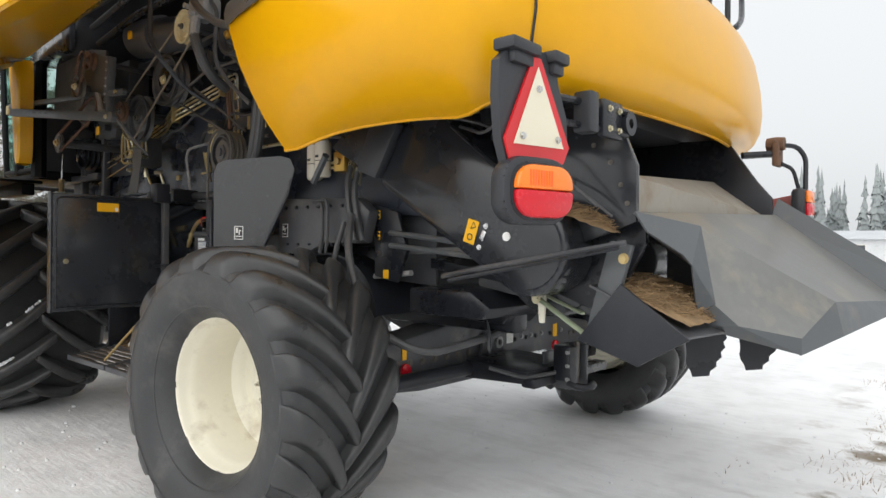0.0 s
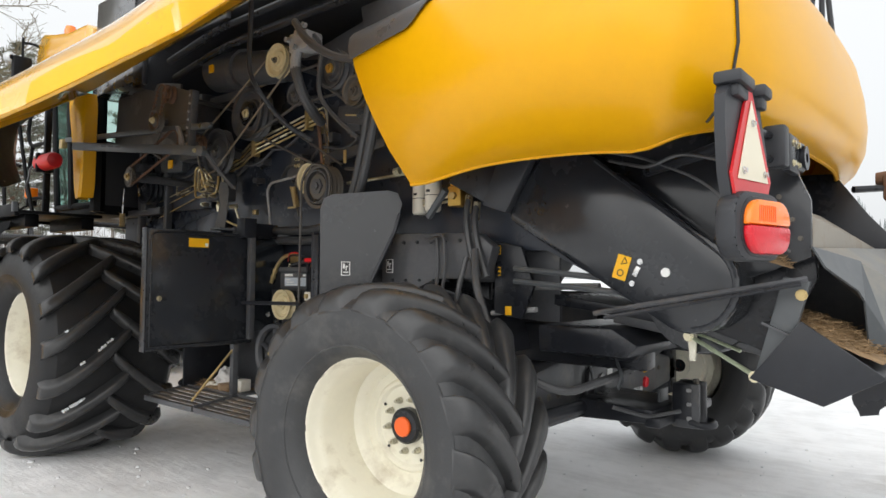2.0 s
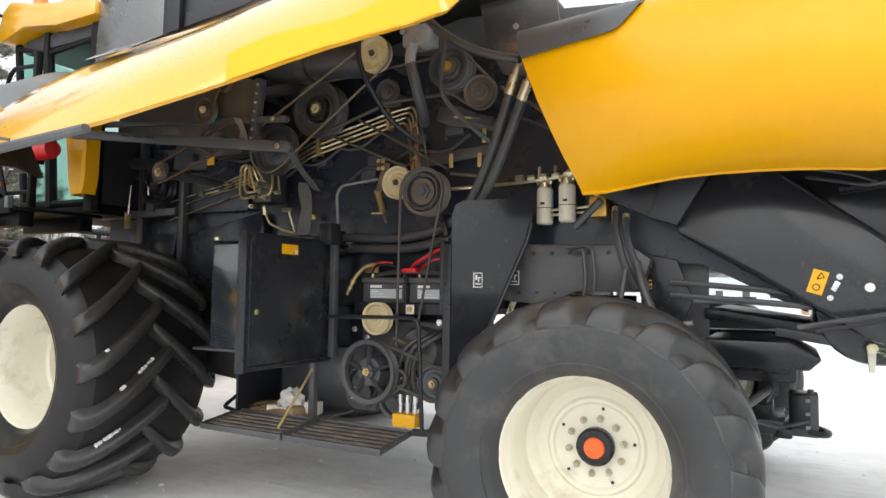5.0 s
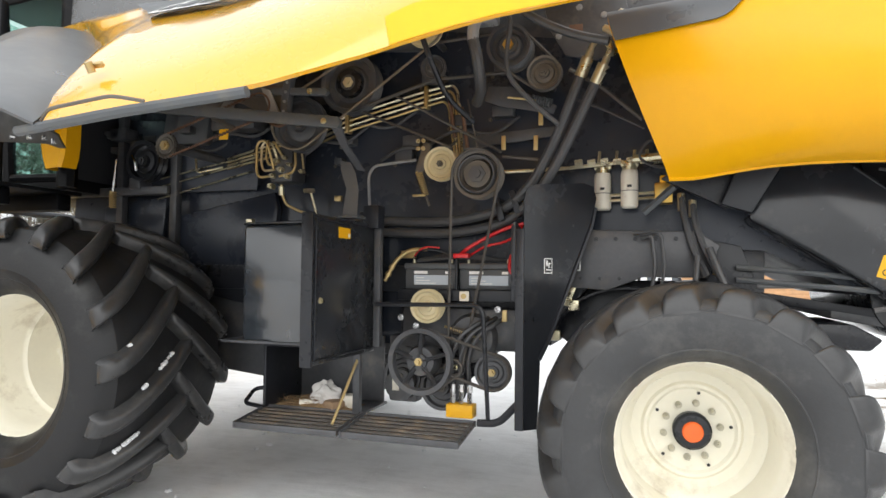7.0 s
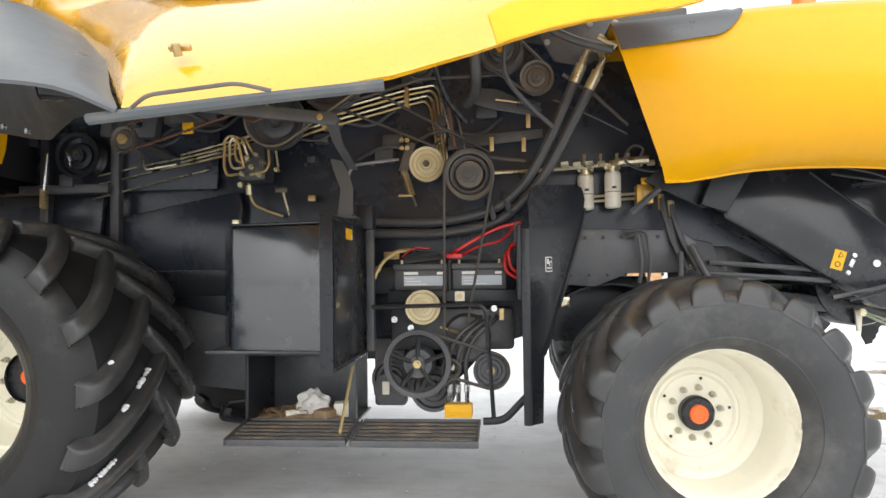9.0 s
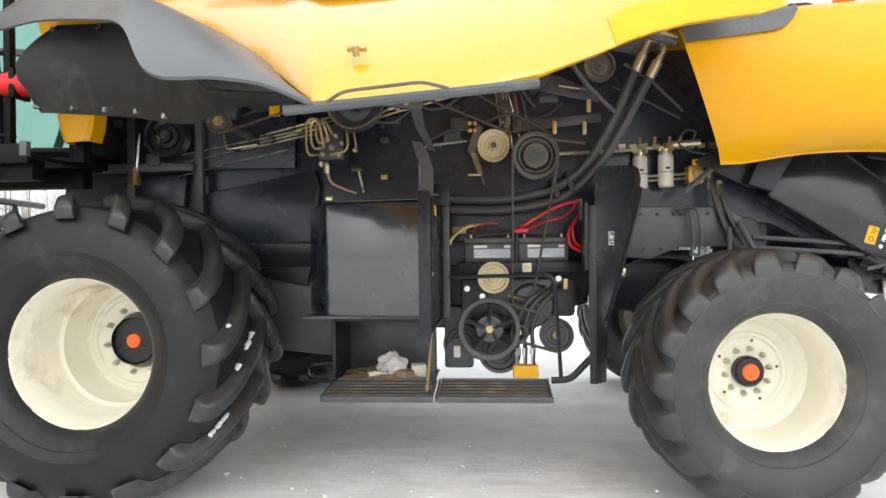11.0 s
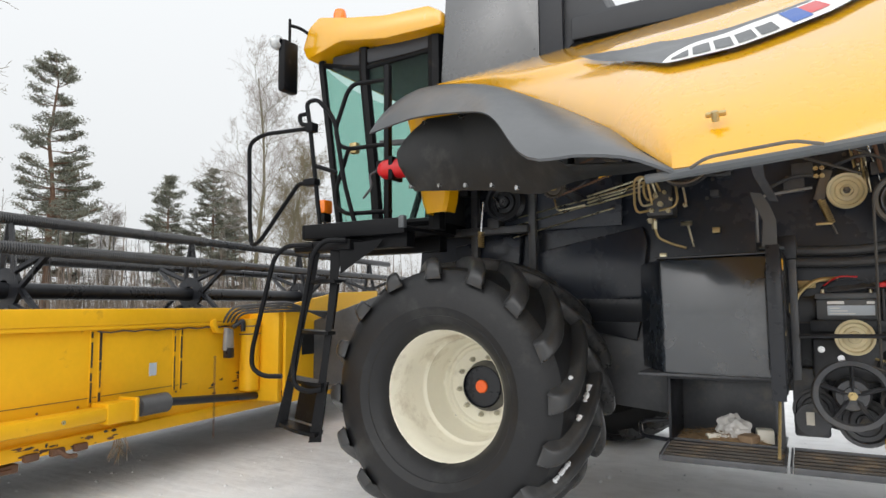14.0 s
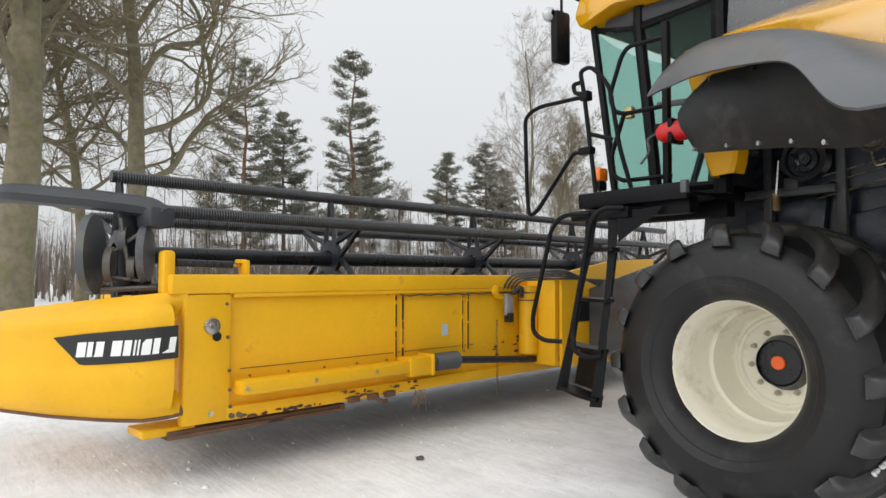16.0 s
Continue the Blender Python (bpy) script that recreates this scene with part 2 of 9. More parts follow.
def cyl(bm, p0, p1, r0, r1=None, seg=18, caps=True):
    p0, p1 = Vector(p0), Vector(p1)
    r1 = r0 if r1 is None else r1
    u, w = frame_of(p1 - p0)
    rings = []
    for p, r in ((p0, r0), (p1, r1)):
        rings.append([bm.verts.new(p + r * (math.cos(2 * math.pi * k / seg) * u + math.sin(2 * math.pi * k / seg) * w)) for k in range(seg)])
    for k in range(seg):
        j = (k + 1) % seg
        bm.faces.new((rings[0][k], rings[0][j], rings[1][j], rings[1][k]))
    if caps:
        bm.faces.new(rings[0][::-1])
        bm.faces.new(rings[1])
    return bm


def rounded(pts, radius, steps=5):
    """The polyline with its corners rounded."""
    pts = [Vector(p) for p in pts]
    out = [pts[0]]
    for a, b, c in zip(pts, pts[1:], pts[2:]):
        r = min(radius, (a - b).length * 0.45, (c - b).length * 0.45)
        s, e = b + (a - b).normalized() * r, b + (c - b).normalized() * r
        for k in range(steps + 1):
            t = k / steps
            out.append((1 - t) ** 2 * s + 2 * t * (1 - t) * b + t * t * e)
    out.append(pts[-1])
    return out


def tube(bm, pts, r, seg=8, radius=0.0, closed=False, flat=1.0):
    """A pipe along a polyline. flat squashes it into a strap."""
    pts = rounded(pts, radius) if radius else [Vector(p) for p in pts]
    rings, u = [], None
    n = len(pts)
    for i, p in enumerate(pts):
        a, b = pts[(i - 1) % n if closed else max(i - 1, 0)], pts[(i + 1) % n if closed else min(i + 1, n - 1)]
        d = (b - a).normalized() if (b - a).length > 1e-9 else Vector((0, 0, 1))
        if u is None:
            u, _ = frame_of(d)
        u = (u - d * u.dot(d)).normalized()
        w = d.cross(u)
        rings.append([bm.verts.new(p + r * (math.cos(2 * math.pi * k / seg) * u + flat * math.sin(2 * math.pi * k / seg) * w)) for k in range(seg)])
    pairs = list(zip(rings, rings[1:])) + ([(rings[-1], rings[0])] if closed else [])
    for r0, r1 in pairs:
        for k in range(seg):
            j = (k + 1) % seg
            bm.faces.new((r0[k], r0[j], r1[j], r1[k]))
    if not closed:
        bm.faces.new(rings[0][::-1])
        bm.faces.new(rings[-1])
    return bm


AX = {"x": (1, 2, 0), "y": (0, 2, 1), "z": (0, 1, 2)}


def prism(bm, poly, axis, a, b, bevel=0.0):
    """A flat outline pushed along an axis from a to b. Outline in the other two axes, in order."""
    i, j, k = AX[axis]
    loops = []
    for h in (a, b):
        ring = []
        for p in poly:
            co = [0, 0, 0]
            co[i], co[j], co[k] = p[0], p[1], h
            ring.append(bm.verts.new(co))
        loops.append(ring)
    n = len(poly)
    faces = [bm.faces.new(loops[0]), bm.faces.new(loops[1][::-1])]
    for q in range(n):
        faces.append(bm.faces.new((loops[0][q], loops[1][q], loops[1][(q + 1) % n], loops[0][(q + 1) % n])))
    bmesh.ops.recalc_face_normals(bm, faces=faces)
    if bevel:
        edges = list({e for f in faces for e in f.edges})
        bmesh.ops.bevel(bm, geom=edges, offset=bevel, segments=2, affect="EDGES", profile=0.5)
    return bm


def lathe(bm, profile, centre, axis="y", seg=48):
    """A profile of (radius, height) turned about an axis through centre."""
    c = Vector(centre)
    i, j, k = AX[axis]
    rings = []
    for r, h in profile:
        ring = []
        for q in range(seg):
            co = [0, 0, 0]
            co[i], co[j], co[k] = r * math.cos(2 * math.pi * q / seg), r * math.sin(2 * math.pi * q / seg), h
            ring.append(bm.verts.new(c + Vector(co)))
        rings.append(ring)
    faces = []
    for r0, r1 in zip(rings, rings[1:]):
        for q in range(seg):
            j2 = (q + 1) % seg
            faces.append(bm.faces.new((r0[q], r0[j2], r1[j2], r1[q])))
    return bm


def sheet(bm, grid, thick=0.0, flip=False):
    """A surface through rows of points, given thickness."""
    rows = [[bm.verts.new(p) for p in row] for row in grid]
    faces = []
    for a, b in zip(rows, rows[1:]):
        for q in range(len(a) - 1):
            f = (a[q], a[q + 1], b[q + 1], b[q])
            try:
                faces.append(bm.faces.new(f[::-1] if flip else f))
            except ValueError:
                pass
    if thick:
        bmesh.ops.recalc_face_normals(bm, faces=faces)
        bmesh.ops.solidify(bm, geom=faces, thickness=thick)
    return bm


def shell(bm, grid, thick):
    """A surface through rows of points with an inner skin set back along its normals."""
    def skin(rows, flip):
        vs = [[bm.verts.new(p) for p in r] for r in rows]
        for a, b in zip(vs, vs[1:]):
            for q in range(len(a) - 1):
                f = (a[q], b[q], b[q + 1], a[q + 1])
                bm.faces.new(f[::-1] if flip else f)
        return vs
    n, m = len(grid), len(grid[0])
    inner = []
    for i in range(n):
        row = []
        for j in range(m):
            du = Vector(grid[min(i + 1, n - 1)][j]) - Vector(grid[max(i - 1, 0)][j])
            dv = Vector(grid[i][min(j + 1, m - 1)]) - Vector(grid[i][max(j - 1, 0)])
            row.append(Vector(grid[i][j]) - du.cross(dv).normalized() * thick)
        inner.append(row)
    o, k = skin(grid, True), skin(inner, False)
    ring = [(i, 0) for i in range(n)] + [(n - 1, j) for j in range(1, m)] + [(i, m - 1) for i in range(n - 2, -1, -1)] + [(0, j) for j in range(m - 2, 0, -1)]
    for (a, b), (c, d) in zip(ring, ring[1:] + ring[:1]):
        bm.faces.new((o[a][b], o[c][d], k[c][d], k[a][b]))
    bmesh.ops.recalc_face_normals(bm, faces=bm.faces[:])
    return bm


def along(pts, n):
    """n points spread evenly along a polyline."""
    pts = [Vector(p) for p in pts]
    d = [0.0]
    for a, b in zip(pts, pts[1:]):
        d.append(d[-1] + (b - a).length)
    out = []
    for k in range(n):
        s, i = d[-1] * k / (n - 1), 0
        while i < len(d) - 2 and d[i + 1] < s:
            i += 1
        out.append(pts[i].lerp(pts[i + 1], (s - d[i]) / max(1e-9, d[i + 1] - d[i])))
    return out


PLACE = [Matrix.Identity(4)]   # where the group that is being built is set


def finish(bm, name, mat, smooth=35):
    bmesh.ops.transform(bm, matrix=PLACE[-1], verts=bm.verts[:])
    bmesh.ops.remove_doubles(bm, verts=bm.verts[:], dist=1e-5)
    me = bpy.data.meshes.new(name)
    bm.to_mesh(me)
    bm.free()
    me.materials.append(mat)
    me.shade_smooth()
    me.set_sharp_from_angle(angle=radians(smooth))
    return me


def thing(name, base, label, category, group=""):
    """An empty at a thing's base, to hold its parts."""
    ob = new(name)
    ob.location = PLACE[-1] @ Vector(base)
    ob.empty_display_size = 0.1
    return tagged(ob, label, category, group)


def part(name, bm, mat, parent, label="", smooth=35):
    """One mesh object under a thing or a part. The mesh is given in the world's metres."""
    ob = new(name, finish(bm, name, mat, smooth))
    ob.parent = parent
    if parent is not None and parent.type == "EMPTY":
        ob.matrix_parent_inverse = Matrix.Translation(-parent.location)
    if label:
        tagged(ob, label)
    return ob


def solo(name, bm, mat, label, category, group="", kind="", smooth=35):
    return tagged(new(name, finish(bm, name, mat, smooth)), label, category, group, kind)


def B():
    return bmesh.new()


# ---- ground ----
def ground_height(x, y):
    h = 0.02 * noise.noise((x * 0.35, y * 0.35, 0)) + 0.012 * noise.noise((x * 1.3, y * 1.3, 3)) + 0.008 * noise.noise((x * 4.1, y * 4.1, 7))
    # shallow wheel ruts in the packed snow beside the machine
    for k, (cy, w) in enumerate(((-3.3, 0.35), (-5.1, 0.35), (2.6, 0.4))):
        d = (y - cy - 0.15 * math.sin(x * 0.4 + k)) / w
        h -= 0.018 * math.exp(-d * d) * (0.7 + 0.5 * noise.noise((x * 2.5, k, 0)))
    return h - 0.012


def snow_material():
    m = bpy.data.materials.new("packed_snow")
    m.use_nodes = True
    n, l = m.node_tree.nodes, m.node_tree.links
    b = n["Principled BSDF"]
    tc = n.new("ShaderNodeTexCoord")
    big, mid, fine, grass = (n.new("ShaderNodeTexNoise") for _ in range(4))
    for t, sc, det in ((big, 0.35, 6), (mid, 3.0, 8), (fine, 45, 6), (grass, 1.1, 9)):
        t.inputs["Scale"].default_value, t.inputs["Detail"].default_value, t.inputs["Roughness"].default_value = sc, det, 0.62
        l.new(tc.outputs["Object"], t.inputs["Vector"])
    r1 = n.new("ShaderNodeValToRGB")
    r1.color_ramp.elements[0].position, r1.color_ramp.elements[1].position = 0.30, 0.62
    r1.color_ramp.elements[0].color, r1.color_ramp.elements[1].color = (0.80, 0.80, 0.80, 1), (0.94, 0.94, 0.945, 1)
    l.new(big.outputs["Fac"], r1.inputs["Fac"])
    # scraped streaks along the yard
    mp = n.new("ShaderNodeMapping")
    mp.inputs["Scale"].default_value = (1.6, 11.0, 1.0)
    streak = n.new("ShaderNodeTexNoise")
    streak.inputs["Scale"].default_value, streak.inputs["Detail"].default_value, streak.inputs["Roughness"].default_value = 1.3, 7, 0.6
    l.new(tc.outputs["Object"], mp.inputs["Vector"])
    l.new(mp.outputs["Vector"], streak.inputs["Vector"])
    r2 = n.new("ShaderNodeValToRGB")
    r2.color_ramp.elements[0].position, r2.color_ramp.elements[1].position = 0.36, 0.54
    r2.color_ramp.elements[0].color, r2.color_ramp.elements[1].color = (0.87, 0.868, 0.865, 1), (1, 1, 1, 1)
    both = n.new("ShaderNodeMath")
    both.operation = "MULTIPLY_ADD"
    both.inputs[1].default_value = 0.32
    l.new(streak.outputs["Fac"], both.inputs[0])
    half = n.new("ShaderNodeMath")
    half.operation = "MULTIPLY"
    half.inputs[1].default_value = 0.68
    l.new(mid.outputs["Fac"], half.inputs[0])
    l.new(half.outputs[0], both.inputs[2])
    l.new(both.outputs[0], r2.inputs["Fac"])
    mul = n.new("ShaderNodeMixRGB")
    mul.blend_type, mul.inputs["Fac"].default_value = "MULTIPLY", 1.0
    l.new(r1.outputs["Color"], mul.inputs["Color1"])
    l.new(r2.outputs["Color"], mul.inputs["Color2"])
    # bare withered turf shows through behind the machine
    sep = n.new("ShaderNodeSeparateXYZ")
    l.new(tc.outputs["Object"], sep.inputs[0])
    edge = n.new("ShaderNodeMapRange")
    edge.inputs["From Min"].default_value, edge.inputs["From Max"].default_value = 5.15, 6.0
    l.new(sep.outputs["X"], edge.inputs["Value"])
    band = n.new("ShaderNodeMapRange")
    band.inputs["From Min"].default_value, band.inputs["From Max"].default_value = 8.0, 5.0
    l.new(sep.outputs["Y"], band.inputs["Value"])
    turf = n.new("ShaderNodeMapRange")
    turf.inputs["From Min"].default_value, turf.inputs["From Max"].default_value = 0.52, 0.60
    l.new(grass.outputs["Fac"], turf.inputs["Value"])
    m1, m2 = n.new("ShaderNodeMath"), n.new("ShaderNodeMath")
    m1.operation = m2.operation = "MULTIPLY"
    l.new(edge.outputs["Result"], m1.inputs[0])
    l.new(band.outputs["Result"], m1.inputs[1])
    l.new(m1.outputs[0], m2.inputs[0])
    l.new(turf.outputs["Result"], m2.inputs[1])
    tm = n.new("ShaderNodeMixRGB")
    tm.inputs["Color2"].default_value = (0.16, 0.11, 0.055, 1)
    l.new(m2.outputs[0], tm.inputs["Fac"])
    l.new(mul.outputs["Color"], tm.inputs["Color1"])
    l.new(tm.outputs["Color"], b.inputs["Base Color"])
    b.inputs["Roughness"].default_value = 0.7
    b.inputs["Specular IOR Level"].default_value = 0.12
    bp = n.new("ShaderNodeBump")
    bp.inputs["Strength"].default_value, bp.inputs["Distance"].default_value = 0.6, 0.04
    add = n.new("ShaderNodeMath")
    add.operation = "MULTIPLY_ADD"
    add.inputs[1].default_value = 0.12
    l.new(fine.outputs["Fac"], add.inputs[0])
    l.new(both.outputs[0], add.inputs[2])
    l.new(add.outputs[0], bp.inputs["Height"])
    l.new(bp.outputs["Normal"], b.inputs["Normal"])
    return m


def make_ground():
    def spread(lo, hi, fine, far):
        v = list(np.arange(lo, hi + fine / 2, fine))
        step, a, z = fine, v[0], v[-1]
        while a > -far:
            step *= 1.35
            a -= step
            z += step
            v = [a] + v + [z]
        return v
    xs, ys = spread(-7.0, 9.5, 0.11, 1800), spread(-6.5, 5.0, 0.11, 1800)
    bm = B()
    rows = [[bm.verts.new((x, y, ground_height(x, y) if abs(x) < 40 and abs(y) < 40 else -0.012)) for x in xs] for y in ys]
    for a, b in zip(rows, rows[1:]):
        for q in range(len(xs) - 1):
            bm.faces.new((a[q], a[q + 1], b[q + 1], b[q]))
    me = bpy.data.meshes.new("ground")
    bm.to_mesh(me)
    bm.free()
    me.materials.append(snow_material())
    me.shade_smooth()
    tagged(new("ground", me), "packed dirty white snow on a farm yard with faint tyre tracks", "snow", kind="structure")


make_ground()
# ---- the combine harvester ----
YC = 0.4          # the machine's middle plane; x runs to its rear, its left side faces -y
combine = thing("combine_harvester", (1.8, YC, 0), "yellow and black combine harvester with its side shield swung open", "combine harvester")


LUG_H = 0.078


def tyre_mesh(width, R, rim_r, lug_h=LUG_H, square=False):
    """A lugged tyre about the y axis at the origin; its outer face lies at y = 0 and it runs to y = width."""
    bm = B()
    R0, S = R - lug_h, R - lug_h - rim_r
    half = [(rim_r - 0.01, 0.13), (rim_r + 0.012, 0.085), (rim_r + 0.05, 0.045), (rim_r + 0.35 * S, 0.0), (rim_r + 0.62 * S, 0.012),
            (rim_r + 0.82 * S, 0.05), (R0 - 0.025, 0.10), (R0 - 0.004, 0.19), (R0, width / 2)]
    if square:
        half = half[:3] + [(rim_r + 0.10, 0.018), (rim_r + 0.15, 0.006), (R - 0.128, 0.004), (R - 0.118, 0.008), (R - 0.100, 0.024), (R - 0.078, 0.055), (R - 0.068, 0.11), (R - 0.064, 0.20), (R - 0.062, width / 2)]
    profile = half + [(r, width - d) for r, d in half[-2::-1]]
    lathe(bm, profile, (0, 0, 0), "y", 72)
    bmesh.ops.recalc_face_normals(bm, faces=bm.faces[:])
    return bm


def worn_lug_mesh(width, R, side, lean, lug_w):
    """A wide, low lug worn round, whose outer end runs flush into the sidewall."""
    tops = [(0.56, 0.020, 0.0), (0.545, 0.008, 0.6), (0.50, 0.002, 1), (0.40, 0.0, 1), (0.30, 0.002, 1), (0.20, 0.005, 1), (0.13, 0.011, 1), (0.085, 0.021, 1), (0.050, 0.038, 0.95), (0.026, 0.062, 0.8), (0.012, 0.090, 0.5), (0.004, 0.116, 0.12)]
    across = [(-0.80, 1.0), (-0.64, 0.62), (-0.52, 0.26), (-0.42, 0.08), (-0.26, 0.0), (0.10, -0.03), (0.34, 0.02), (0.43, 0.10), (0.49, 0.32), (0.53, 0.68), (0.57, 1.0)]
    bm = B()
    rings = []
    for f, drop, tall in tops:
        g = f / 0.56
        ang = lean * g ** 1.45
        w = lug_w * (1.12 - 0.50 * g)
        d = f * width if side == 0 else width - f * width
        rings.append([bm.verts.new(((R - drop - (0.072 * tall + 0.004) * e) * math.cos(ang + a * w / R), d, (R - drop - (0.072 * tall + 0.004) * e) * math.sin(ang + a * w / R))) for a, e in across])
    for r0, r1 in zip(rings, rings[1:]):
        for a in range(len(across) - 1):
            bm.faces.new((r0[a], r0[a + 1], r1[a + 1], r1[a]))
    bm.faces.new(rings[0][::-1])
    bm.faces.new(rings[-1])
    bmesh.ops.recalc_face_normals(bm, faces=bm.faces[:])
    return bm


def lug_mesh(width, R, side, lean, lug_w, lug_h=LUG_H):
    """One tread lug with rounded flanks, from the tread's middle over the shoulder; side 0 is the outer half."""
    tops = [(0.56, 0.012), (0.545, 0.002), (0.44, 0), (0.34, 0.002), (0.24, 0.006), (0.16, 0.015), (0.10, 0.030), (0.055, 0.055), (0.028, 0.085), (0.014, 0.115), (0.010, 0.150)]
    across = [(-0.66, 1.0), (-0.56, 0.55), (-0.50, 0.22), (-0.42, 0.07), (-0.28, 0.0), (0.0, -0.02), (0.28, 0.0), (0.42, 0.07), (0.50, 0.22), (0.56, 0.55), (0.66, 1.0)]
    bm = B()
    rings = []
    for q, (f, drop) in enumerate(tops):
        s = 1 - (f - 0.004) / 0.526
        d = f * width if side == 0 else width - f * width
        ang = lean * (1 - s) ** 1.15
        rt = R - drop
        w = lug_w * (0.78 if q < 2 else 0.92 + 0.26 * s) * (1.0 if q < 9 else 0.92)
        deep = (lug_h + 0.02) * (1.0 if q < len(tops) - 3 else (0.75, 0.5, 0.12)[q - len(tops) + 3])
        out = (0, 0, 0, 0, 0, 0, -0.004, -0.012, -0.016, -0.012, 0.004)[q]
        dy = out if side == 0 else -out
        rings.append([bm.verts.new(((rt - deep * e) * math.cos(ang + da * w / R), d + dy, (rt - deep * e) * math.sin(ang + da * w / R))) for da, e in across])
    for r0, r1 in zip(rings, rings[1:]):
        for a in range(len(across) - 1):
            bm.faces.new((r0[a], r0[a + 1], r1[a + 1], r1[a]))
    bm.faces.new(rings[0][::-1])
    bm.faces.new(rings[-1])
    bmesh.ops.recalc_face_normals(bm, faces=bm.faces[:])
    return bm


def move(bm, m):
    bmesh.ops.transform(bm, matrix=m, verts=bm.verts[:])
    if m.determinant() < 0:
        bmesh.ops.reverse_faces(bm, faces=bm.faces[:])
    return bm


def wheel(name, cx, cz, face, side, width, R, rim_r, tyre_rim, lugs, lean, recess, hub_r, cap_r, bolt_r, bolts, ring_r, label, steer=0.0):
    """side -1: the outer face looks to -y. face: the y of the tyre's outer face; recess: how deep the disc lies behind the rim's edge."""
    hub_y = face - side * (0.045 + recess)
    m = Matrix.Translation((cx, hub_y, cz)) @ Matrix.Rotation(steer, 4, "Z") @ Matrix.Translation((0, face - hub_y, 0)) @ Matrix.Diagonal((1, -side, 1, 1))
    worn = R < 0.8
    rubber = LIGHTENED_RUBBER if worn else RUBBER
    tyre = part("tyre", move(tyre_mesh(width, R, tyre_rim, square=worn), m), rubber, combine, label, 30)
    tyre.name = name
    for half in (0, 1):
        me = finish(worn_lug_mesh(width, R, half, lean, 0.138) if worn else lug_mesh(width, R, half, lean, 0.112 * R), "tread_lug", TREAD_RUBBER, 55)
        for k in range(lugs):
            ob = new("tread_lug", me)
            ob.parent = tyre
            ob.matrix_basis = m @ Matrix.Rotation(-2 * math.pi * (k + 0.5 * half) / lugs, 4, "Y")
    for rr, dd in ((tyre_rim + 0.09, 0.030),) if not worn else ((R - 0.120, 0.010), (tyre_rim + 0.055, 0.046)):
        bm = B()
        lathe(bm, [(rr - 0.006, dd), (rr - 0.003, dd - 0.006), (rr + 0.003, dd - 0.006), (rr + 0.006, dd)], (0, 0, 0), "y", 72)
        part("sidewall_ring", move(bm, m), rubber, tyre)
    e = 0.115
    bm = B()
    prof = [(rim_r - 0.022, e + 0.012), (rim_r - 0.004, e - 0.004), (rim_r + 0.004, e + 0.006), (rim_r, e + 0.022), (rim_r - 0.012, e + 0.03), (rim_r - 0.03, e + 0.035)]
    lathe(bm, prof, (0, 0, 0), "y", 64)
    step = 0.60 if recess > 0.5 else 0.86
    lathe(bm, [(rim_r - 0.022, e + 0.012), (rim_r - 0.030, e + 0.026), (rim_r - 0.031, e + 0.055), (rim_r - 0.044, e + 0.075), (rim_r - 0.052, e + 0.30 * recess), (rim_r - 0.058, e + step * recess), (rim_r - 0.066, e + (step + 0.02) * recess),
               (rim_r - 0.082, e + (step + 0.04) * recess), (rim_r - 0.096, e + recess - 0.02), (rim_r - 0.110, e + recess)], (0, 0, 0), "y", 72)
    lathe(bm, [(rim_r - 0.110, e + recess), (ring_r + 0.022, e + recess), (ring_r + 0.008, e + recess - 0.012), (ring_r - 0.006, e + recess - 0.012),
               (ring_r - 0.02, e + recess + 0.004), (hub_r * 0.6, e + recess + 0.004)], (0, 0, 0), "y", 64)
    lathe(bm, [(rim_r - 0.08, e + recess), (rim_r - 0.06, width - e)], (0, 0, 0), "y", 48)
    rim = part("rim", move(bm, m), CREAM, tyre, "cream painted steel rim")
    bm = B()
    lathe(bm, [(hub_r, e + recess + 0.01), (hub_r, e + recess - 0.035), (hub_r - 0.012, e + recess - 0.048), (cap_r + 0.012, e + recess - 0.05), (0.002, e + recess - 0.052)], (0, 0, 0), "y", 40)
    part("hub", move(bm, m), BLACK, tyre, "black hub")
    bm = B()
    lathe(bm, [(cap_r, e + recess - 0.045), (cap_r, e + recess - 0.062), (cap_r - 0.006, e + recess - 0.068), (0.001, e + recess - 0.070)], (0, 0, 0), "y", 32)
    part("hub_cap", move(bm, m), ORANGE, tyre, "orange hub cap")
    for k in range(bolts):
        a = 2 * math.pi * (k + 0.25) / bolts
        c = Vector((bolt_r * math.cos(a), e + recess, bolt_r * math.sin(a)))
        bm = B()
        cyl(bm, c, c - Vector((0, 0.012, 0)), 0.017 if worn else 0.019, seg=12)
        cyl(bm, c - Vector((0, 0.012, 0)), c - Vector((0, 0.030, 0)), 0.014, seg=6)
        cyl(bm, c - Vector((0, 0.030, 0)), c - Vector((0, 0.046, 0)), 0.008, seg=8)
        part("wheel_bolt", move(bm, m), BOLT_CREAM, tyre)
    # small holes and the valve
    for k in range(5):
        bm = B()
        a = 2 * math.pi * (k + 0.1) / 5
        q = ring_r - 0.035 if worn else ring_r + 0.05
        c = Vector((q * math.cos(a), e + recess - 0.001, q * math.sin(a)))
        cyl(bm, c, c - Vector((0, 0.003, 0)), 0.008, seg=10)
        part("rim_hole", move(bm, m), BLACK_FILM, tyre)
    return tyre


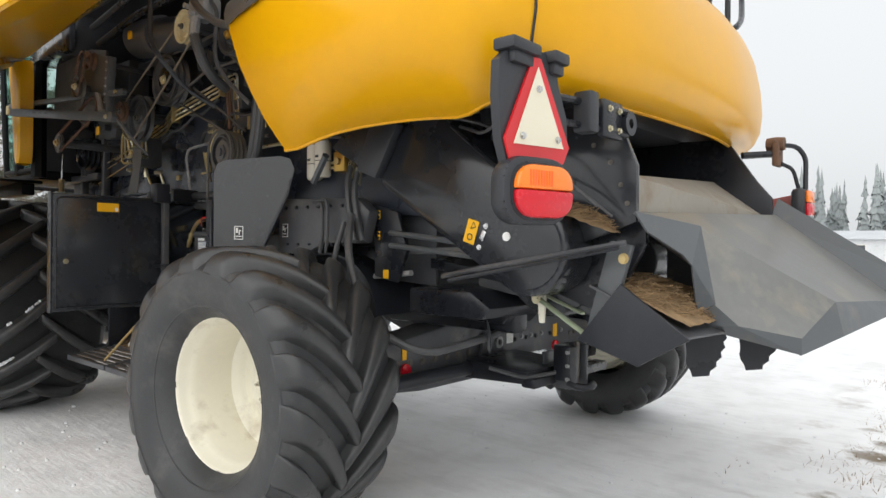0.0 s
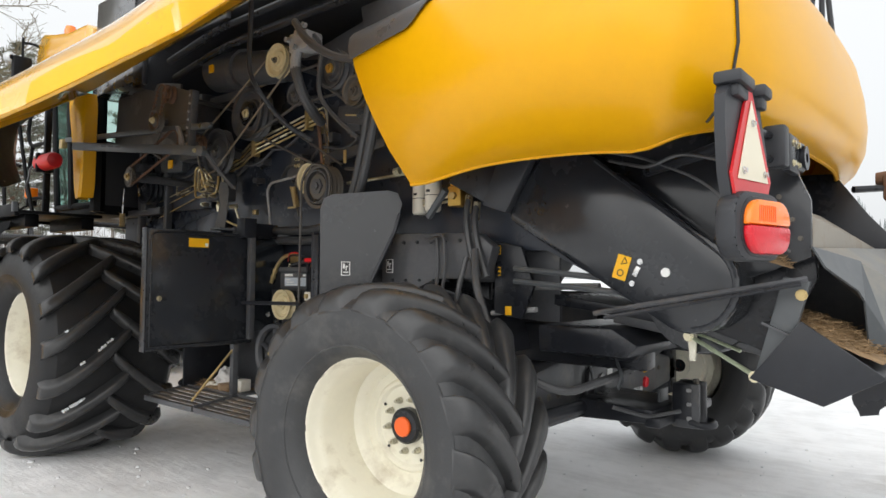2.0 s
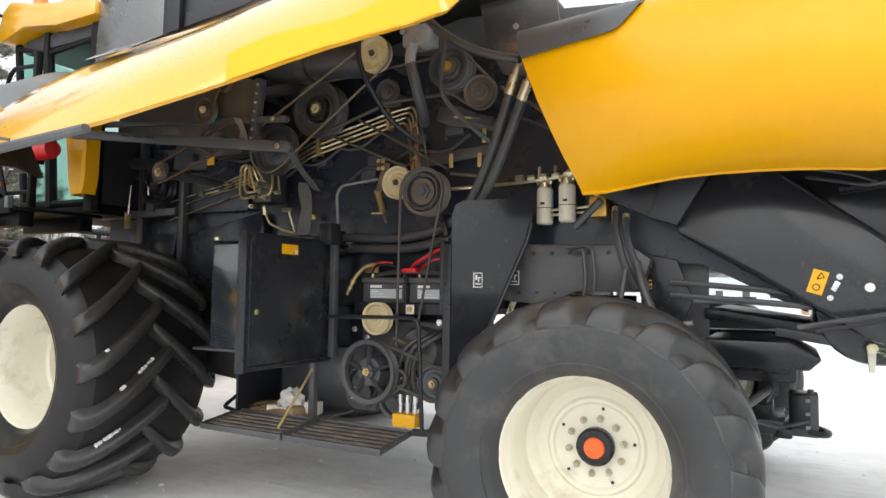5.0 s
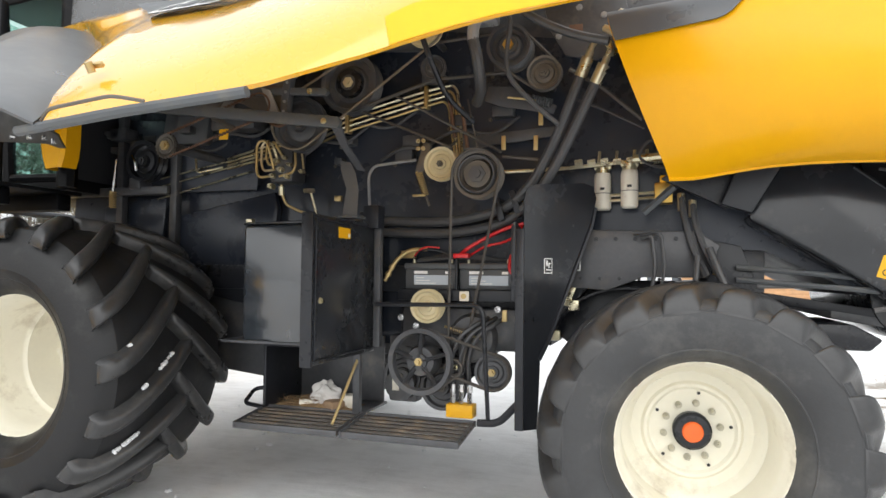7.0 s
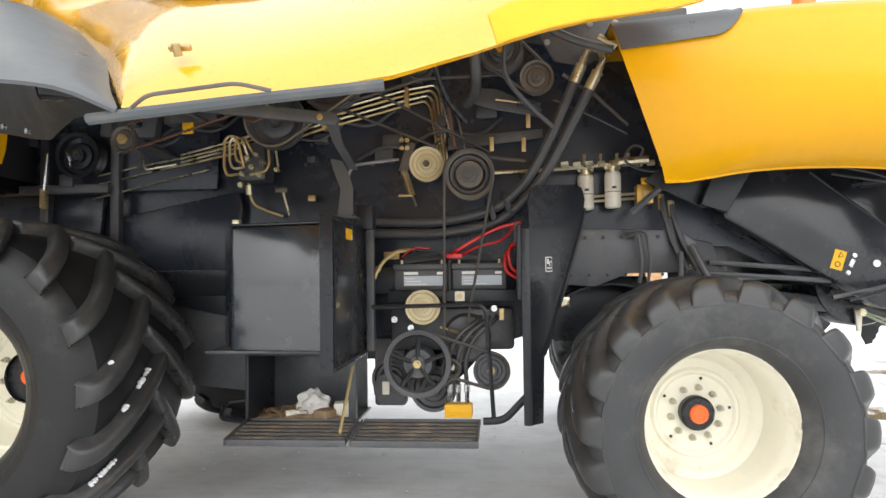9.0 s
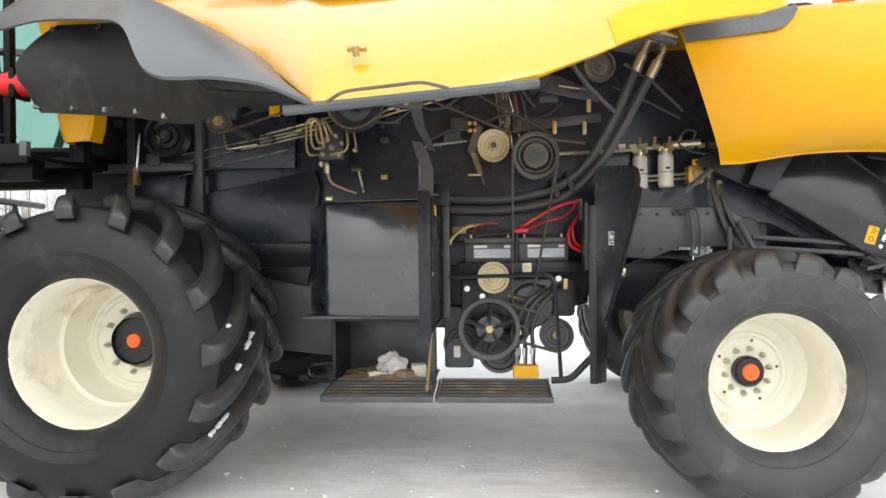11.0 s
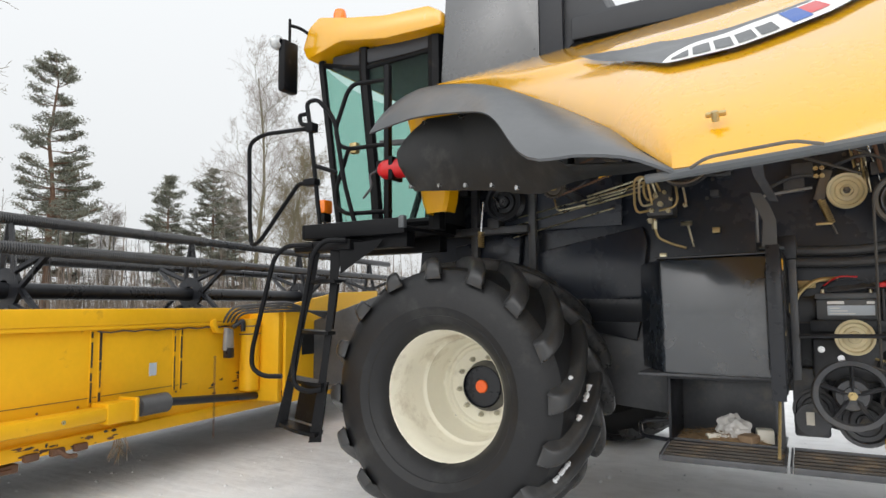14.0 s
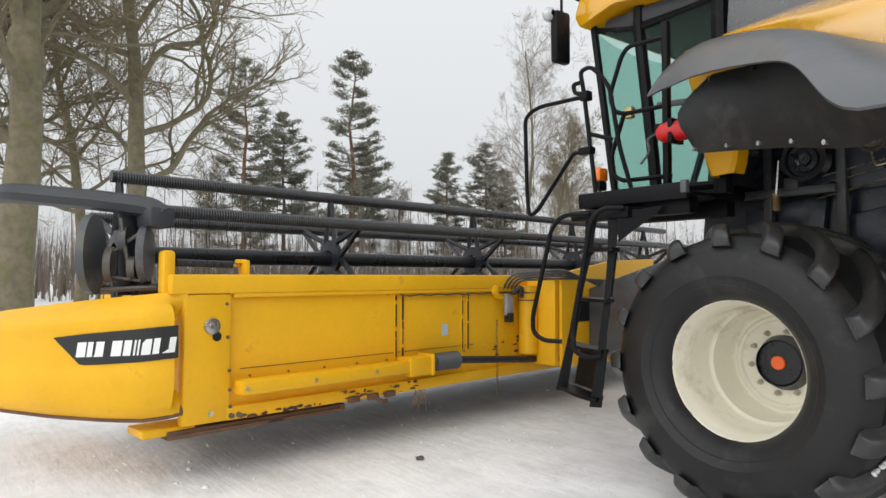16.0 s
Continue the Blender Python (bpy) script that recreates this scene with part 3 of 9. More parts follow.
FRONT = dict(width=1.06, R=0.905, rim_r=0.437, tyre_rim=0.425, lugs=16, lean=0.50, recess=0.613, hub_r=0.152, cap_r=0.046, bolt_r=0.205, bolts=10, ring_r=0.285)
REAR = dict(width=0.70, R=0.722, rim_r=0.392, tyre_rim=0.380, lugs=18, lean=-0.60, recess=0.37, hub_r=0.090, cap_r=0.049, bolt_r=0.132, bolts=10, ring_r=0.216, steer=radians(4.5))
near_wheel = wheel("front_wheel", -0.073, 0.885, -1.85, -1, label="large black lugged tyre with a little snow between the lugs", **FRONT)
wheel("front_wheel", 0.05, 0.885, 2.65, 1, label="large black lugged tyre", **FRONT)
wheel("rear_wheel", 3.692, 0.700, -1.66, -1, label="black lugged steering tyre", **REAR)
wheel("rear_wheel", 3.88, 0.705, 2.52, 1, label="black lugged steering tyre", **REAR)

# snow packed between the lugs of the near front wheel
SNOW_BIT = material("packed_snow_bits", (0.80, 0.81, 0.83), 0.7, vary=0.08, scale=20, bump=0.3, bump_scale=60)
rnd = random.Random(8)
# the snow lies in short strings along the upper edge of three outer lugs: (turn of the lug, nearest and farthest share of the width, clumps)
for turn_deg, f0, f1, count in ((0.0, 0.13, 0.15, 3), (-22.5, 0.23, 0.26, 3), (-22.5, 0.34, 0.45, 7), (-45.0, 0.17, 0.30, 10)):
    for k in range(count):
        f = f0 + (f1 - f0) * (k + rnd.uniform(0.2, 0.8)) / count
        a = radians(turn_deg) + FRONT["lean"] * ((f - 0.004) / 0.526) ** 1.15 + 0.112 * rnd.uniform(0.62, 0.70)
        r, y = 0.905 - LUG_H + 0.004, -1.85 + f * FRONT["width"]
        c = Vector((-0.06 + r * math.cos(a), y, 0.885 + r * math.sin(a)))
        bm = B()
        bmesh.ops.create_icosphere(bm, subdivisions=2, radius=1.0)
        big = rnd.uniform(0.45, 0.85)
        sx, sy, sz = big * rnd.uniform(0.016, 0.026), big * rnd.uniform(0.012, 0.018), big * rnd.uniform(0.012, 0.022)
        turn = Matrix.Rotation(-a, 3, "Y")
        for v in bm.verts:
            j = 1 + 0.6 * noise.noise(v.co * 1.8 + Vector((k * 3.1, turn_deg, f * 40)))
            v.co = c + turn @ Vector((v.co.x * sx * j, v.co.y * sy * j, v.co.z * sz * j))
        part("snow_clump", bm, SNOW_BIT, near_wheel, "", 60)

# chassis walls and the thresher body between the axles
bm = B()
prism(bm, [(-1.0, 1.55), (-0.55, 1.25), (0.9, 1.2), (1.05, 0.98), (1.9, 0.98), (1.95, 1.22), (3.05, 1.30), (3.3, 1.62), (4.1, 1.60), (4.6, 1.35), (4.9, 1.9), (4.9, 2.2), (3.9, 2.4), (3.2, 2.9), (1.7, 3.15), (-0.5, 3.05), (-0.9, 2.6)], "y", -0.52, -0.49)
part("side_wall", bm, NAVY, combine)
bm = B()
prism(bm, [(-1.0, 1.55), (-0.55, 1.25), (0.9, 1.2), (1.05, 0.98), (1.9, 0.98), (1.95, 1.22), (3.05, 1.30), (3.3, 1.62), (4.1, 1.60), (4.6, 1.35), (4.9, 1.9), (4.9, 2.2), (3.9, 2.4), (3.2, 2.9), (1.7, 3.15), (-0.5, 3.05), (-0.9, 2.6)], "y", 1.29, 1.32)
part("side_wall", bm, NAVY, combine)
bm = B()
sheet(bm, [[(x, y, z) for y in (-0.5, 0.4, 1.3)] for x, z in ((-1.0, 1.57), (-0.55, 1.27), (0.9, 1.22), (1.05, 1.0), (1.9, 1.0), (1.95, 1.24), (3.05, 1.32), (3.3, 1.64), (4.1, 1.62), (4.6, 1.37))], 0.02)
part("belly_sheet", bm, BLACK_DUSTY_LIFTED, combine)
# main longitudinal frame rail and cross members
bm = B()
for y in (-0.62, 1.42):
    box(bm, (0.3, y - 0.05, 1.33), (3.0, y + 0.05, 1.50), 0.01)
for x in (0.6, 1.9, 2.9):
    box(bm, (x - 0.06, -0.6, 1.36), (x + 0.06, 1.4, 1.48), 0.01)
part("frame_rail", bm, BLACK, combine)
# front axle with final drives
bm = B()
box(bm, (-0.28, -0.75, 0.72), (0.16, 1.55, 1.10), 0.03)
for s in (-1, 1):
    c = YC + s * 1.2
    lathe(bm, [(0.02, -0.35), (0.30, -0.34), (0.33, -0.28), (0.33, 0.0), (0.26, 0.10), (0.15, 0.40)] if s > 0 else [(0.02, 0.35), (0.30, 0.34), (0.33, 0.28), (0.33, 0.0), (0.26, -0.10), (0.15, -0.40)], (-0.06, c, 0.885), "y", 28)
prism(bm, [(-0.3, 1.0), (0.2, 1.0), (0.5, 1.5), (-0.6, 1.5)], "y", -0.66, -0.56)
part("front_axle", bm, BLACK_DUSTY_LIFTED, combine)

# grain tank above
bm = B()
prism(bm, [(-0.44, 3.10), (0.38, 3.10), (0.38, 3.95), (-0.38, 3.98)], "y", -1.10, 1.8, 0.012)
part("grain_tank", bm, TANK_GREY, combine, "glossy dark grey grain tank wall")
bm = B()
prism(bm, [(0.38, 3.05), (0.66, 3.34), (2.6, 3.38), (3.1, 3.44), (3.1, 3.52), (0.86, 3.50), (0.78, 3.70), (0.70, 3.92), (0.38, 3.94)], "y", -1.06, 1.8, 0.02)
part("tank_shoulder", bm, DARK_GREY, combine, "dark grey sloping tank shoulder")
for lo, hi, mt in (((0.385, -1.11, 3.05), (0.56, -1.06, 3.92), BLACK), ((0.62, -1.10, 3.3), (1.8, -1.06, 3.46), DARK_GREY)):
    bm = B()
    box(bm, lo, hi, 0.01)
    part("tank_rib", bm, mt, combine)
# dust-caked sheet behind the chain drive, and the dark one below it
for nm, poly, y0, mt in (("dust_sheet", [(-0.36, 2.62), (0.82, 2.50), (0.84, 3.04), (0.50, 3.11), (-0.30, 3.11)], -0.92, DUST_SHEET), ("dark_sheet", [(-0.46, 2.04), (0.80, 2.04), (0.82, 2.50), (-0.36, 2.62)], -0.595, NAVY)):
    bm = B()
    prism(bm, poly, "y", y0, y0 + 0.02, 0.004)
    part(nm, bm, mt, combine)


# rear engine hood, one wrapped shell
def hood_grid():
    path = [(x, -1.27 - 0.23 * math.sin(min(1, (x - 3.35) / 1.55) * math.pi / 2)) for x in np.linspace(3.35, 4.9, 10)]
    arc = []
    for q in range(1, 40):
        y = YC - 1.9 * math.cos(math.pi * q / 40)
        k, e = abs((y - YC) / 1.9), 2.85 if y < YC else 1.7
        arc.append((4.9 + 0.565 * max(0, 1 - k ** e) ** (1 / e), y))
    path += arc
    path += [(x, 2 * YC - y) for x, y in reversed(path[:10])]
    pts = [Vector((x, y, 0)) for x, y in path]
    # height above the lower edge, inset at the front, inset at the rear
    prof = [(0.0, 0.20, 0.17), (0.015, 0.19, 0.10), (0.06, 0.155, 0.05), (0.14, 0.105, 0.012), (0.25, 0.06, 0.0), (0.38, 0.02, 0.010), (0.53, 0.0, 0.04), (0.61, 0.005, 0.075),
            (0.66, 0.03, 0.11), (0.70, 0.08, 0.17), (0.74, 0.20, 0.27), (0.79, 0.42, 0.45), (0.87, 0.80, 0.80), (0.95, 1.2, 1.15), (1.0, 1.5, 1.45)]
    grid = []
    n = len(pts)
    for i, p in enumerate(pts):
        a, b = pts[max(0, i - 1)], pts[min(n - 1, i + 1)]
        t = (b - a).normalized()
        inward = Vector((-t.y, t.x, 0))
        if inward.dot(Vector((4.4, YC, 0)) - p) < 0:
            inward = -inward
        x = p.x
        low = 1.94 + 0.06 * math.sin(max(0, min(1, (x - 3.55) / 1.6)) * math.pi) + 0.03 * max(0, min(1, (x - 4.95) / 0.5))
        tail = max(0.0, min(1.0, (i - 9) / 38))
        low += 0.05 * min(1.0, tail * 4) + 0.09 * tail
        top = 3.17 - 0.06 * max(0, (x - 4.4)) ** 1.5
        lead = max(0.0, 1 - (x - 3.35) / 1.1)
        # the sides are rolled further under than the tail
        roll = max(0.0, min(1.0, 1 - max(i - 9, 9 - (n - 1 - i), 0) / 9)) if i < n - 20 else 1.0
        row = []
        for f, front, back in prof:
            ins = front * lead + (back + float(np.interp(f, [0, 0.015, 0.06, 0.14, 0.25, 0.4], [0.23, 0.22, 0.17, 0.10, 0.03, 0.0])) * roll) * (1 - lead)
            q = p + inward * min(ins, 0.16)
            if ins > 0.16:
                to = Vector((min(p.x, 4.45), YC, 0)) - q
                q += to * min(0.97, (ins - 0.16) / (1.45 if f > 0.5 else max(0.5, to.length)))
            z = low + (top - low) * f
            if f > 0.70:
                # the deck is flatter towards the front
                z -= (top - low) * (f - 0.70) * 0.85 * max(0.0, min(1.0, (4.95 - x) / 0.5))
            if i < 10 or i > n - 11:
                # the raked front edge
                q.x += max(0.0, 1 - (p.x - 3.35) / 0.7) * (0.205 - 0.33 * (z - 1.94))
            row.append((q.x, q.y, z))
        grid.append(row)
    return grid


hood_rows = hood_grid()
bm = B()
shell(bm, hood_rows, 0.012)
hood = part("rear_hood", bm, YELLOW_HOOD, combine, "glossy yellow rear engine hood", 50)
# seam of the rear door, and its rolled lower lip
for i in (16, len(hood_rows) - 17):
    bm = B()
    tube(bm, [Vector(p) + Vector((0.004, -0.002 if i < 20 else 0.002, 0)) for p in hood_rows[i][1:11]], 0.006, 6)
    part("door_seam", bm, BLACK_FILM, hood)
bm = B()
tube(bm, [Vector(r[0]) + Vector((0, 0, 0.004)) for r in hood_rows], 0.012, 6)
part("lower_lip", bm, YELLOW_HOOD, hood)
# grey patch on the hood's upper front corner, lying on the shell
def on_hood(i, z):
    """The near side's shell at path station i (a float) and height z, lifted a little outwards."""
    i0 = int(i)
    r = [Vector(p).lerp(Vector(q), i - i0) for p, q in zip(hood_rows[i0], hood_rows[i0 + 1])]
    for p, q in zip(r, r[1:]):
        if p.z <= z <= q.z:
            return p.lerp(q, (z - p.z) / (q.z - p.z)) + Vector((0, -0.022, 0.006))
    return r[-1]


bm = B()
rows = []
for k in range(19):
    f = k / 18
    zl = 2.615 + 0.04 * f + 0.19 * max(0, (f - 0.72) / 0.28) ** 2.2
    rows.append([on_hood(0.001 + 3.6 * f, zl + (2.855 - zl) * q / 7) for q in range(8)])
sheet(bm, rows, 0.006)
part("hood_patch", bm, GREY, hood, "grey plastic hood corner")
bm = B()
prism(bm, [(1.7, 3.12), (2.6, 3.28), (3.9, 3.15), (3.9, 2.3), (3.2, 2.4)], "y", -0.48, -0.46)
part("engine_wall", bm, BLACK_DUSTY_LIFTED, combine)
# deck under the hood's top and engine bay block
bm = B()
box(bm, (3.75, -0.85, 2.12), (4.95, 1.65, 2.70), 0.05)
part("engine_bay", bm, BLACK_DUSTY_LIFTED, combine)


# the side shield, hinged at the top and swung out over the camera's side
HINGE = [(-0.42, -1.13, 3.12), (0.8, -1.13, 3.20), (1.9, -1.13, 3.28), (3.5, -1.15, 3.39)]
EDGE = [(-0.41, -1.16, 3.10), (0.184, -1.5, 2.91), (0.768, -2.0, 2.57), (1.224, -2.5, 2.25), (1.60, -3.0, 1.93), (1.95, -3.0, 1.955), (2.33, -2.92, 2.01),
        (2.62, -2.68, 2.165), (2.77, -2.55, 2.255), (2.95, -2.46, 2.33), (3.45, -2.35, 2.42), (3.52, -2.0, 2.75), (3.55, -1.6, 3.10), (3.5, -1.17, 3.37)]


def crease(s):
    """How far up the shield its pressed step runs."""
    return float(np.interp(s, [0.0, 0.12, 0.39, 0.56, 0.75, 1.0], [0.0, 0.07, 0.56, 0.76, 0.85, 0.9]))


low, high = along(EDGE, 41), along(HINGE, 41)
bm = B()
grid = []
for i in range(41):
    a, b = low[i], high[i]
    d = b - a
    nrm = Vector((0, -0.6, 0.8))
    row = []
    crown = float(np.interp(i / 40, [0, 0.42, 0.5, 0.58, 0.65, 0.77, 1], [0.16, 0.14, 0.11, 0.14, 0.20, 0.28, 0.22]))
    for k in range(25):
        v = k / 24
        p = a + d * v + nrm * (crown * d.length / 2.2) * math.sin(math.pi * v ** 0.65)
        # a pressed step runs along the shield below the hinge
        p += nrm * 0.045 * (1 / (1 + math.exp(-(v - crease(i / 40)) * 55)))
        row.append(p)
    grid.append(row)
sheet(bm, grid, 0.02)
shield = part("side_shield", bm, YELLOW, combine, "glossy yellow side shield swung open upwards", 40)
# extra uncoated skin, added so that the shield's underside looks brighter
bm = B()
sheet(bm, [[p + Vector((0, 0.6, -0.8)) * 0.026 for p in row[1:-1]] for row in grid[1:-1]])
part("brightening_skin", bm, YELLOW_HOOD, shield, "matte yellow skin added to brighten the shield's inner side")
bm = B()
tube(bm, [Vector(p) for p in along([(1.50, -3.0, 1.905), (1.95, -3.02, 1.935), (2.36, -2.95, 1.985)], 12)], 0.022, 8, flat=0.8)
part("edge_bar", bm, STEEL_GREY, shield, "grey steel bar along the lower edge")
bm = B()
tube(bm, [(1.66, -3.05, 1.92), (1.72, -3.08, 1.945), (1.98, -3.09, 1.965), (2.06, -3.04, 1.955)], 0.006, 6, 0.03)
part("grab_handle", bm, IRON, shield)
bm = B()
box(bm, (1.70, -2.93, 2.125), (1.77, -2.91, 2.140), 0.004, Matrix.Rotation(-0.6, 3, "X"))
cyl(bm, (1.735, -2.93, 2.105), (1.735, -2.95, 2.135), 0.013)
part("latch", bm, BRASS, shield)
# pressed decal: plain shapes in the maker's colours
bm = B()


def on_shield(s, v, lift=0.006):
    i = s * 40
    i0 = min(39, int(i))
    f = i - i0
    k = v * 24
    k0 = min(23, int(k))
    g = k - k0
    p = (grid[i0][k0] * (1 - f) + grid[i0 + 1][k0] * f) * (1 - g) + (grid[i0][k0 + 1] * (1 - f) + grid[i0 + 1][k0 + 1] * f) * g
    return p + Vector((0, -0.6, 0.8)) * lift



def shield_patch(name, s0, s1, v_lo, v_hi, mat, lift, n=24, label="", end=None):
    bm = B()
    rows = []
    for k in range(n + 1):
        f = k / n
        s = s0 + (s1 - s0) * f
        rows.append([on_shield(s, v_lo(f) + (v_hi(f) - v_lo(f)) * q / 4, lift) for q in range(5)])
    sheet(bm, rows)
    return part(name, bm, mat, shield, label)


shield_patch("edge_hem", 0.64, 0.985, lambda f: 0.0, lambda f: 0.05 + 0.012 * math.sin(23 * f), YELLOW_WORN, 0.004, 40, "chipped and dirty lower hem")
# wheel-arch fender that swings with the shield
T = [(-0.67, -1.70, 2.69), (-0.66, -1.55, 2.86), (-0.62, -1.30, 3.04), (-0.41, -1.16, 3.12), (0.184, -1.5, 2.92), (0.768, -2.0, 2.58), (1.224, -2.5, 2.26), (1.45, -2.82, 2.05), (1.60, -3.02, 1.93)]
L = [(-0.67, -1.71, 2.67), (-0.45, -1.78, 2.68), (-0.10, -1.98, 2.64), (0.35, -2.25, 2.53), (0.70, -2.62, 2.36), (1.06, -3.08, 2.03), (1.274, -3.08, 2.01), (1.45, -3.06, 1.985), (1.60, -3.03, 1.92)]
bm = B()
rows = []


def spline(pts, n=6):
    """A smooth line through the points."""
    p = [Vector(q) for q in pts]
    p = [2 * p[0] - p[1]] + p + [2 * p[-1] - p[-2]]
    out = []
    for a, b, c, d in zip(p, p[1:], p[2:], p[3:]):
        for k in range(n):
            t = k / n
            out.append(0.5 * (2 * b + (c - a) * t + (2 * a - 5 * b + 4 * c - d) * t * t + (3 * b - a - 3 * c + d) * t ** 3))
    return out + [p[-2]]


for a, b in zip(along(spline(T), 49), along(spline(L), 49)):
    d = b - a
    rows.append([a + d * (k / 8) + Vector((0, -0.62, 0.78)) * 0.09 * d.length * math.sin(math.pi * k / 8) for k in range(9)])
sheet(bm, rows, 0.012)
part("wheel_fender", bm, GREY, shield, "grey plastic wheel-arch fender")
# rubber mud flap behind it
bm = B()
F_UP = [(-0.404, -1.75, 2.515), (-0.323, -1.76, 2.599), (-0.154, -1.78, 2.682), (0.147, -1.88, 2.649), (0.489, -2.10, 2.561), (0.74, -2.30, 2.36), (1.06, -2.62, 2.08), (1.30, -2.80, 2.03), (1.52, -2.94, 1.98)]
F_LO = [(-0.35, -1.75, 2.33), (-0.28, -1.75, 2.215), (-0.068, -1.78, 2.196), (0.149, -1.85, 2.166), (0.393, -1.95, 2.128), (0.622, -2.08, 2.069), (0.80, -2.20, 2.035), (1.05, -2.46, 2.03), (1.30, -2.72, 1.99), (1.52, -2.92, 1.955)]
rows = []
for a, b in zip(along(F_UP, 33), along(F_LO, 33)):
    rows.append([a.lerp(b, k / 6) + Vector((0, -0.05, 0)) * math.sin(math.pi * k / 6) + Vector((0, (0.012 + 0.03 * max(0.0, a.x - 0.8)) * noise.noise((a.x * 4, k, 0)), 0)) for k in range(7)])
sheet(bm, rows, 0.008)
flap = part("mud_flap", bm, FLAP_RUBBER, shield, "dark rubber mud flap with bright bolts")
for p in along(F_LO[1:6], 5):
    bm = B()
    cyl(bm, p + Vector((0, -0.01, 0.03)), p + Vector((-0.01, -0.03, 0.03)), 0.014, seg=10)
    part("flap_bolt", bm, CHROME, flap)
for p in along(F_UP[2:5], 3):
    bm = B()
    cyl(bm, p + Vector((0, -0.01, -0.03)), p + Vector((-0.01, -0.03, -0.03)), 0.014, seg=10)
    part("flap_bolt", bm, CHROME, flap)


# sheet behind the belt drive, with its ragged lower edge
bm = B()
prism(bm, [(1.90, 0.72), (2.10, 0.66), (2.30, 0.70), (2.44, 0.82), (2.58, 0.98), (2.86, 1.06), (2.86, 1.42), (1.90, 1.42)], "y", -0.535, -0.525)
part("bay_back", bm, BLACK, combine)
# domed inner wheel arch ahead of the rear wheel
bm = B()
sheet(bm, [[(3.36 - 0.46 * math.cos(math.pi * k / 14), y, 1.02 + 0.36 * math.sin(math.pi * k / 14)) for k in range(15)] for y in (-0.60, -0.40, -0.10)], 0.012)
part("wheel_arch", bm, BLACK, combine)
# dark framing behind the wheels that closes the view under the body
for nm, poly, y0, y1, mt in (("axle_guard", [(0.35, 0.78), (1.12, 0.70), (1.12, 1.05), (0.95, 1.32), (0.35, 1.32)], -0.62, -0.58, BLACK_DUSTY_LIFTED),
                             ("inner_frame", [(2.88, 1.10), (3.02, 1.00), (3.62, 0.95), (3.62, 1.42), (2.88, 1.42)], -0.40, -0.36, BLACK),
                             ("axle_bracket", [(3.12, 1.04), (3.30, 0.92), (3.64, 0.80), (3.64, 1.42), (3.12, 1.42)], -0.03, 0.01, BLACK),
                             ("inner_frame", [(2.9, 0.95), (3.66, 0.85), (3.66, 1.35), (2.9, 1.35)], 0.9, 0.96, BLACK_DUSTY_LIFTED),
                             ("inner_frame", [(0.5, 0.72), (1.9, 0.72), (1.9, 1.3), (0.5, 1.3)], 0.95, 1.0, BLACK_DUSTY_LIFTED)):
    bm = B()
    prism(bm, poly, "y", y0, y1, 0.006)
    part(nm, bm, mt, combine)
# ---- the open side bay: tank, steps, batteries, pulleys, belts and hoses ----
def pulley(c, r, width, mat, hub_r=0.03, hub_mat=None, spokes=0, grooves=1, label=""):
    """A belt pulley about the y axis with its outer face at c."""
    bm = B()
    c = Vector(c)
    groove = [(r, 0.0), (r, 0.008)]
    step = (width - 0.008) / grooves
    for g in range(grooves):
        a = 0.008 + g * step
        groove += [(r - 0.022, a + step * 0.38), (r - 0.022, a + step * 0.55), (r, a + step * 0.92), (r, a + step)]
    inner = r * 0.86
    lathe(bm, [(inner - 0.01, width * 0.5), (inner, 0.004)] + groove + [(inner, width)], c, "y", 36)
    if spokes:
        for k in range(spokes):
            a = 2 * math.pi * k / spokes + 0.3
            d = Vector((math.cos(a), 0, math.sin(a)))
            tube(bm, [c + Vector((0, width * 0.4, 0)) + d * hub_r, c + Vector((0, width * 0.7, 0)) + d * inner], 0.034, 6, flat=0.4)
        lathe(bm, [(0.001, 0.0), (hub_r * 1.8, 0.0), (hub_r * 1.9, width * 0.6), (hub_r * 1.9, width)], c, "y", 24)
    else:
        lathe(bm, [(inner, width * 0.18), (inner * 0.93, width * 0.42), (r * 0.62, width * 0.46), (r * 0.55, width * 0.30), (hub_r * 1.7, width * 0.26), (hub_r * 1.5, 0.0), (0.001, 0.0)], c, "y", 36)
    p = part("pulley", bm, mat, combine, label)
    bm = B()
    cyl(bm, c + Vector((0, -0.012, 0)), c + Vector((0, 0.02, 0)), hub_r, seg=6)
    cyl(bm, c + Vector((0, -0.028, 0)), c + Vector((0, 0.0, 0)), hub_r * 0.5, seg=10)
    part("hub_nut", bm, hub_mat or IRON, p)
    bm = B()
    cyl(bm, c + Vector((0, width, 0)), Vector((c.x, -0.5, c.z)), max(0.02, hub_r), seg=10)
    part("shaft", bm, BLACK_DUSTY_LIFTED, p)
    return p


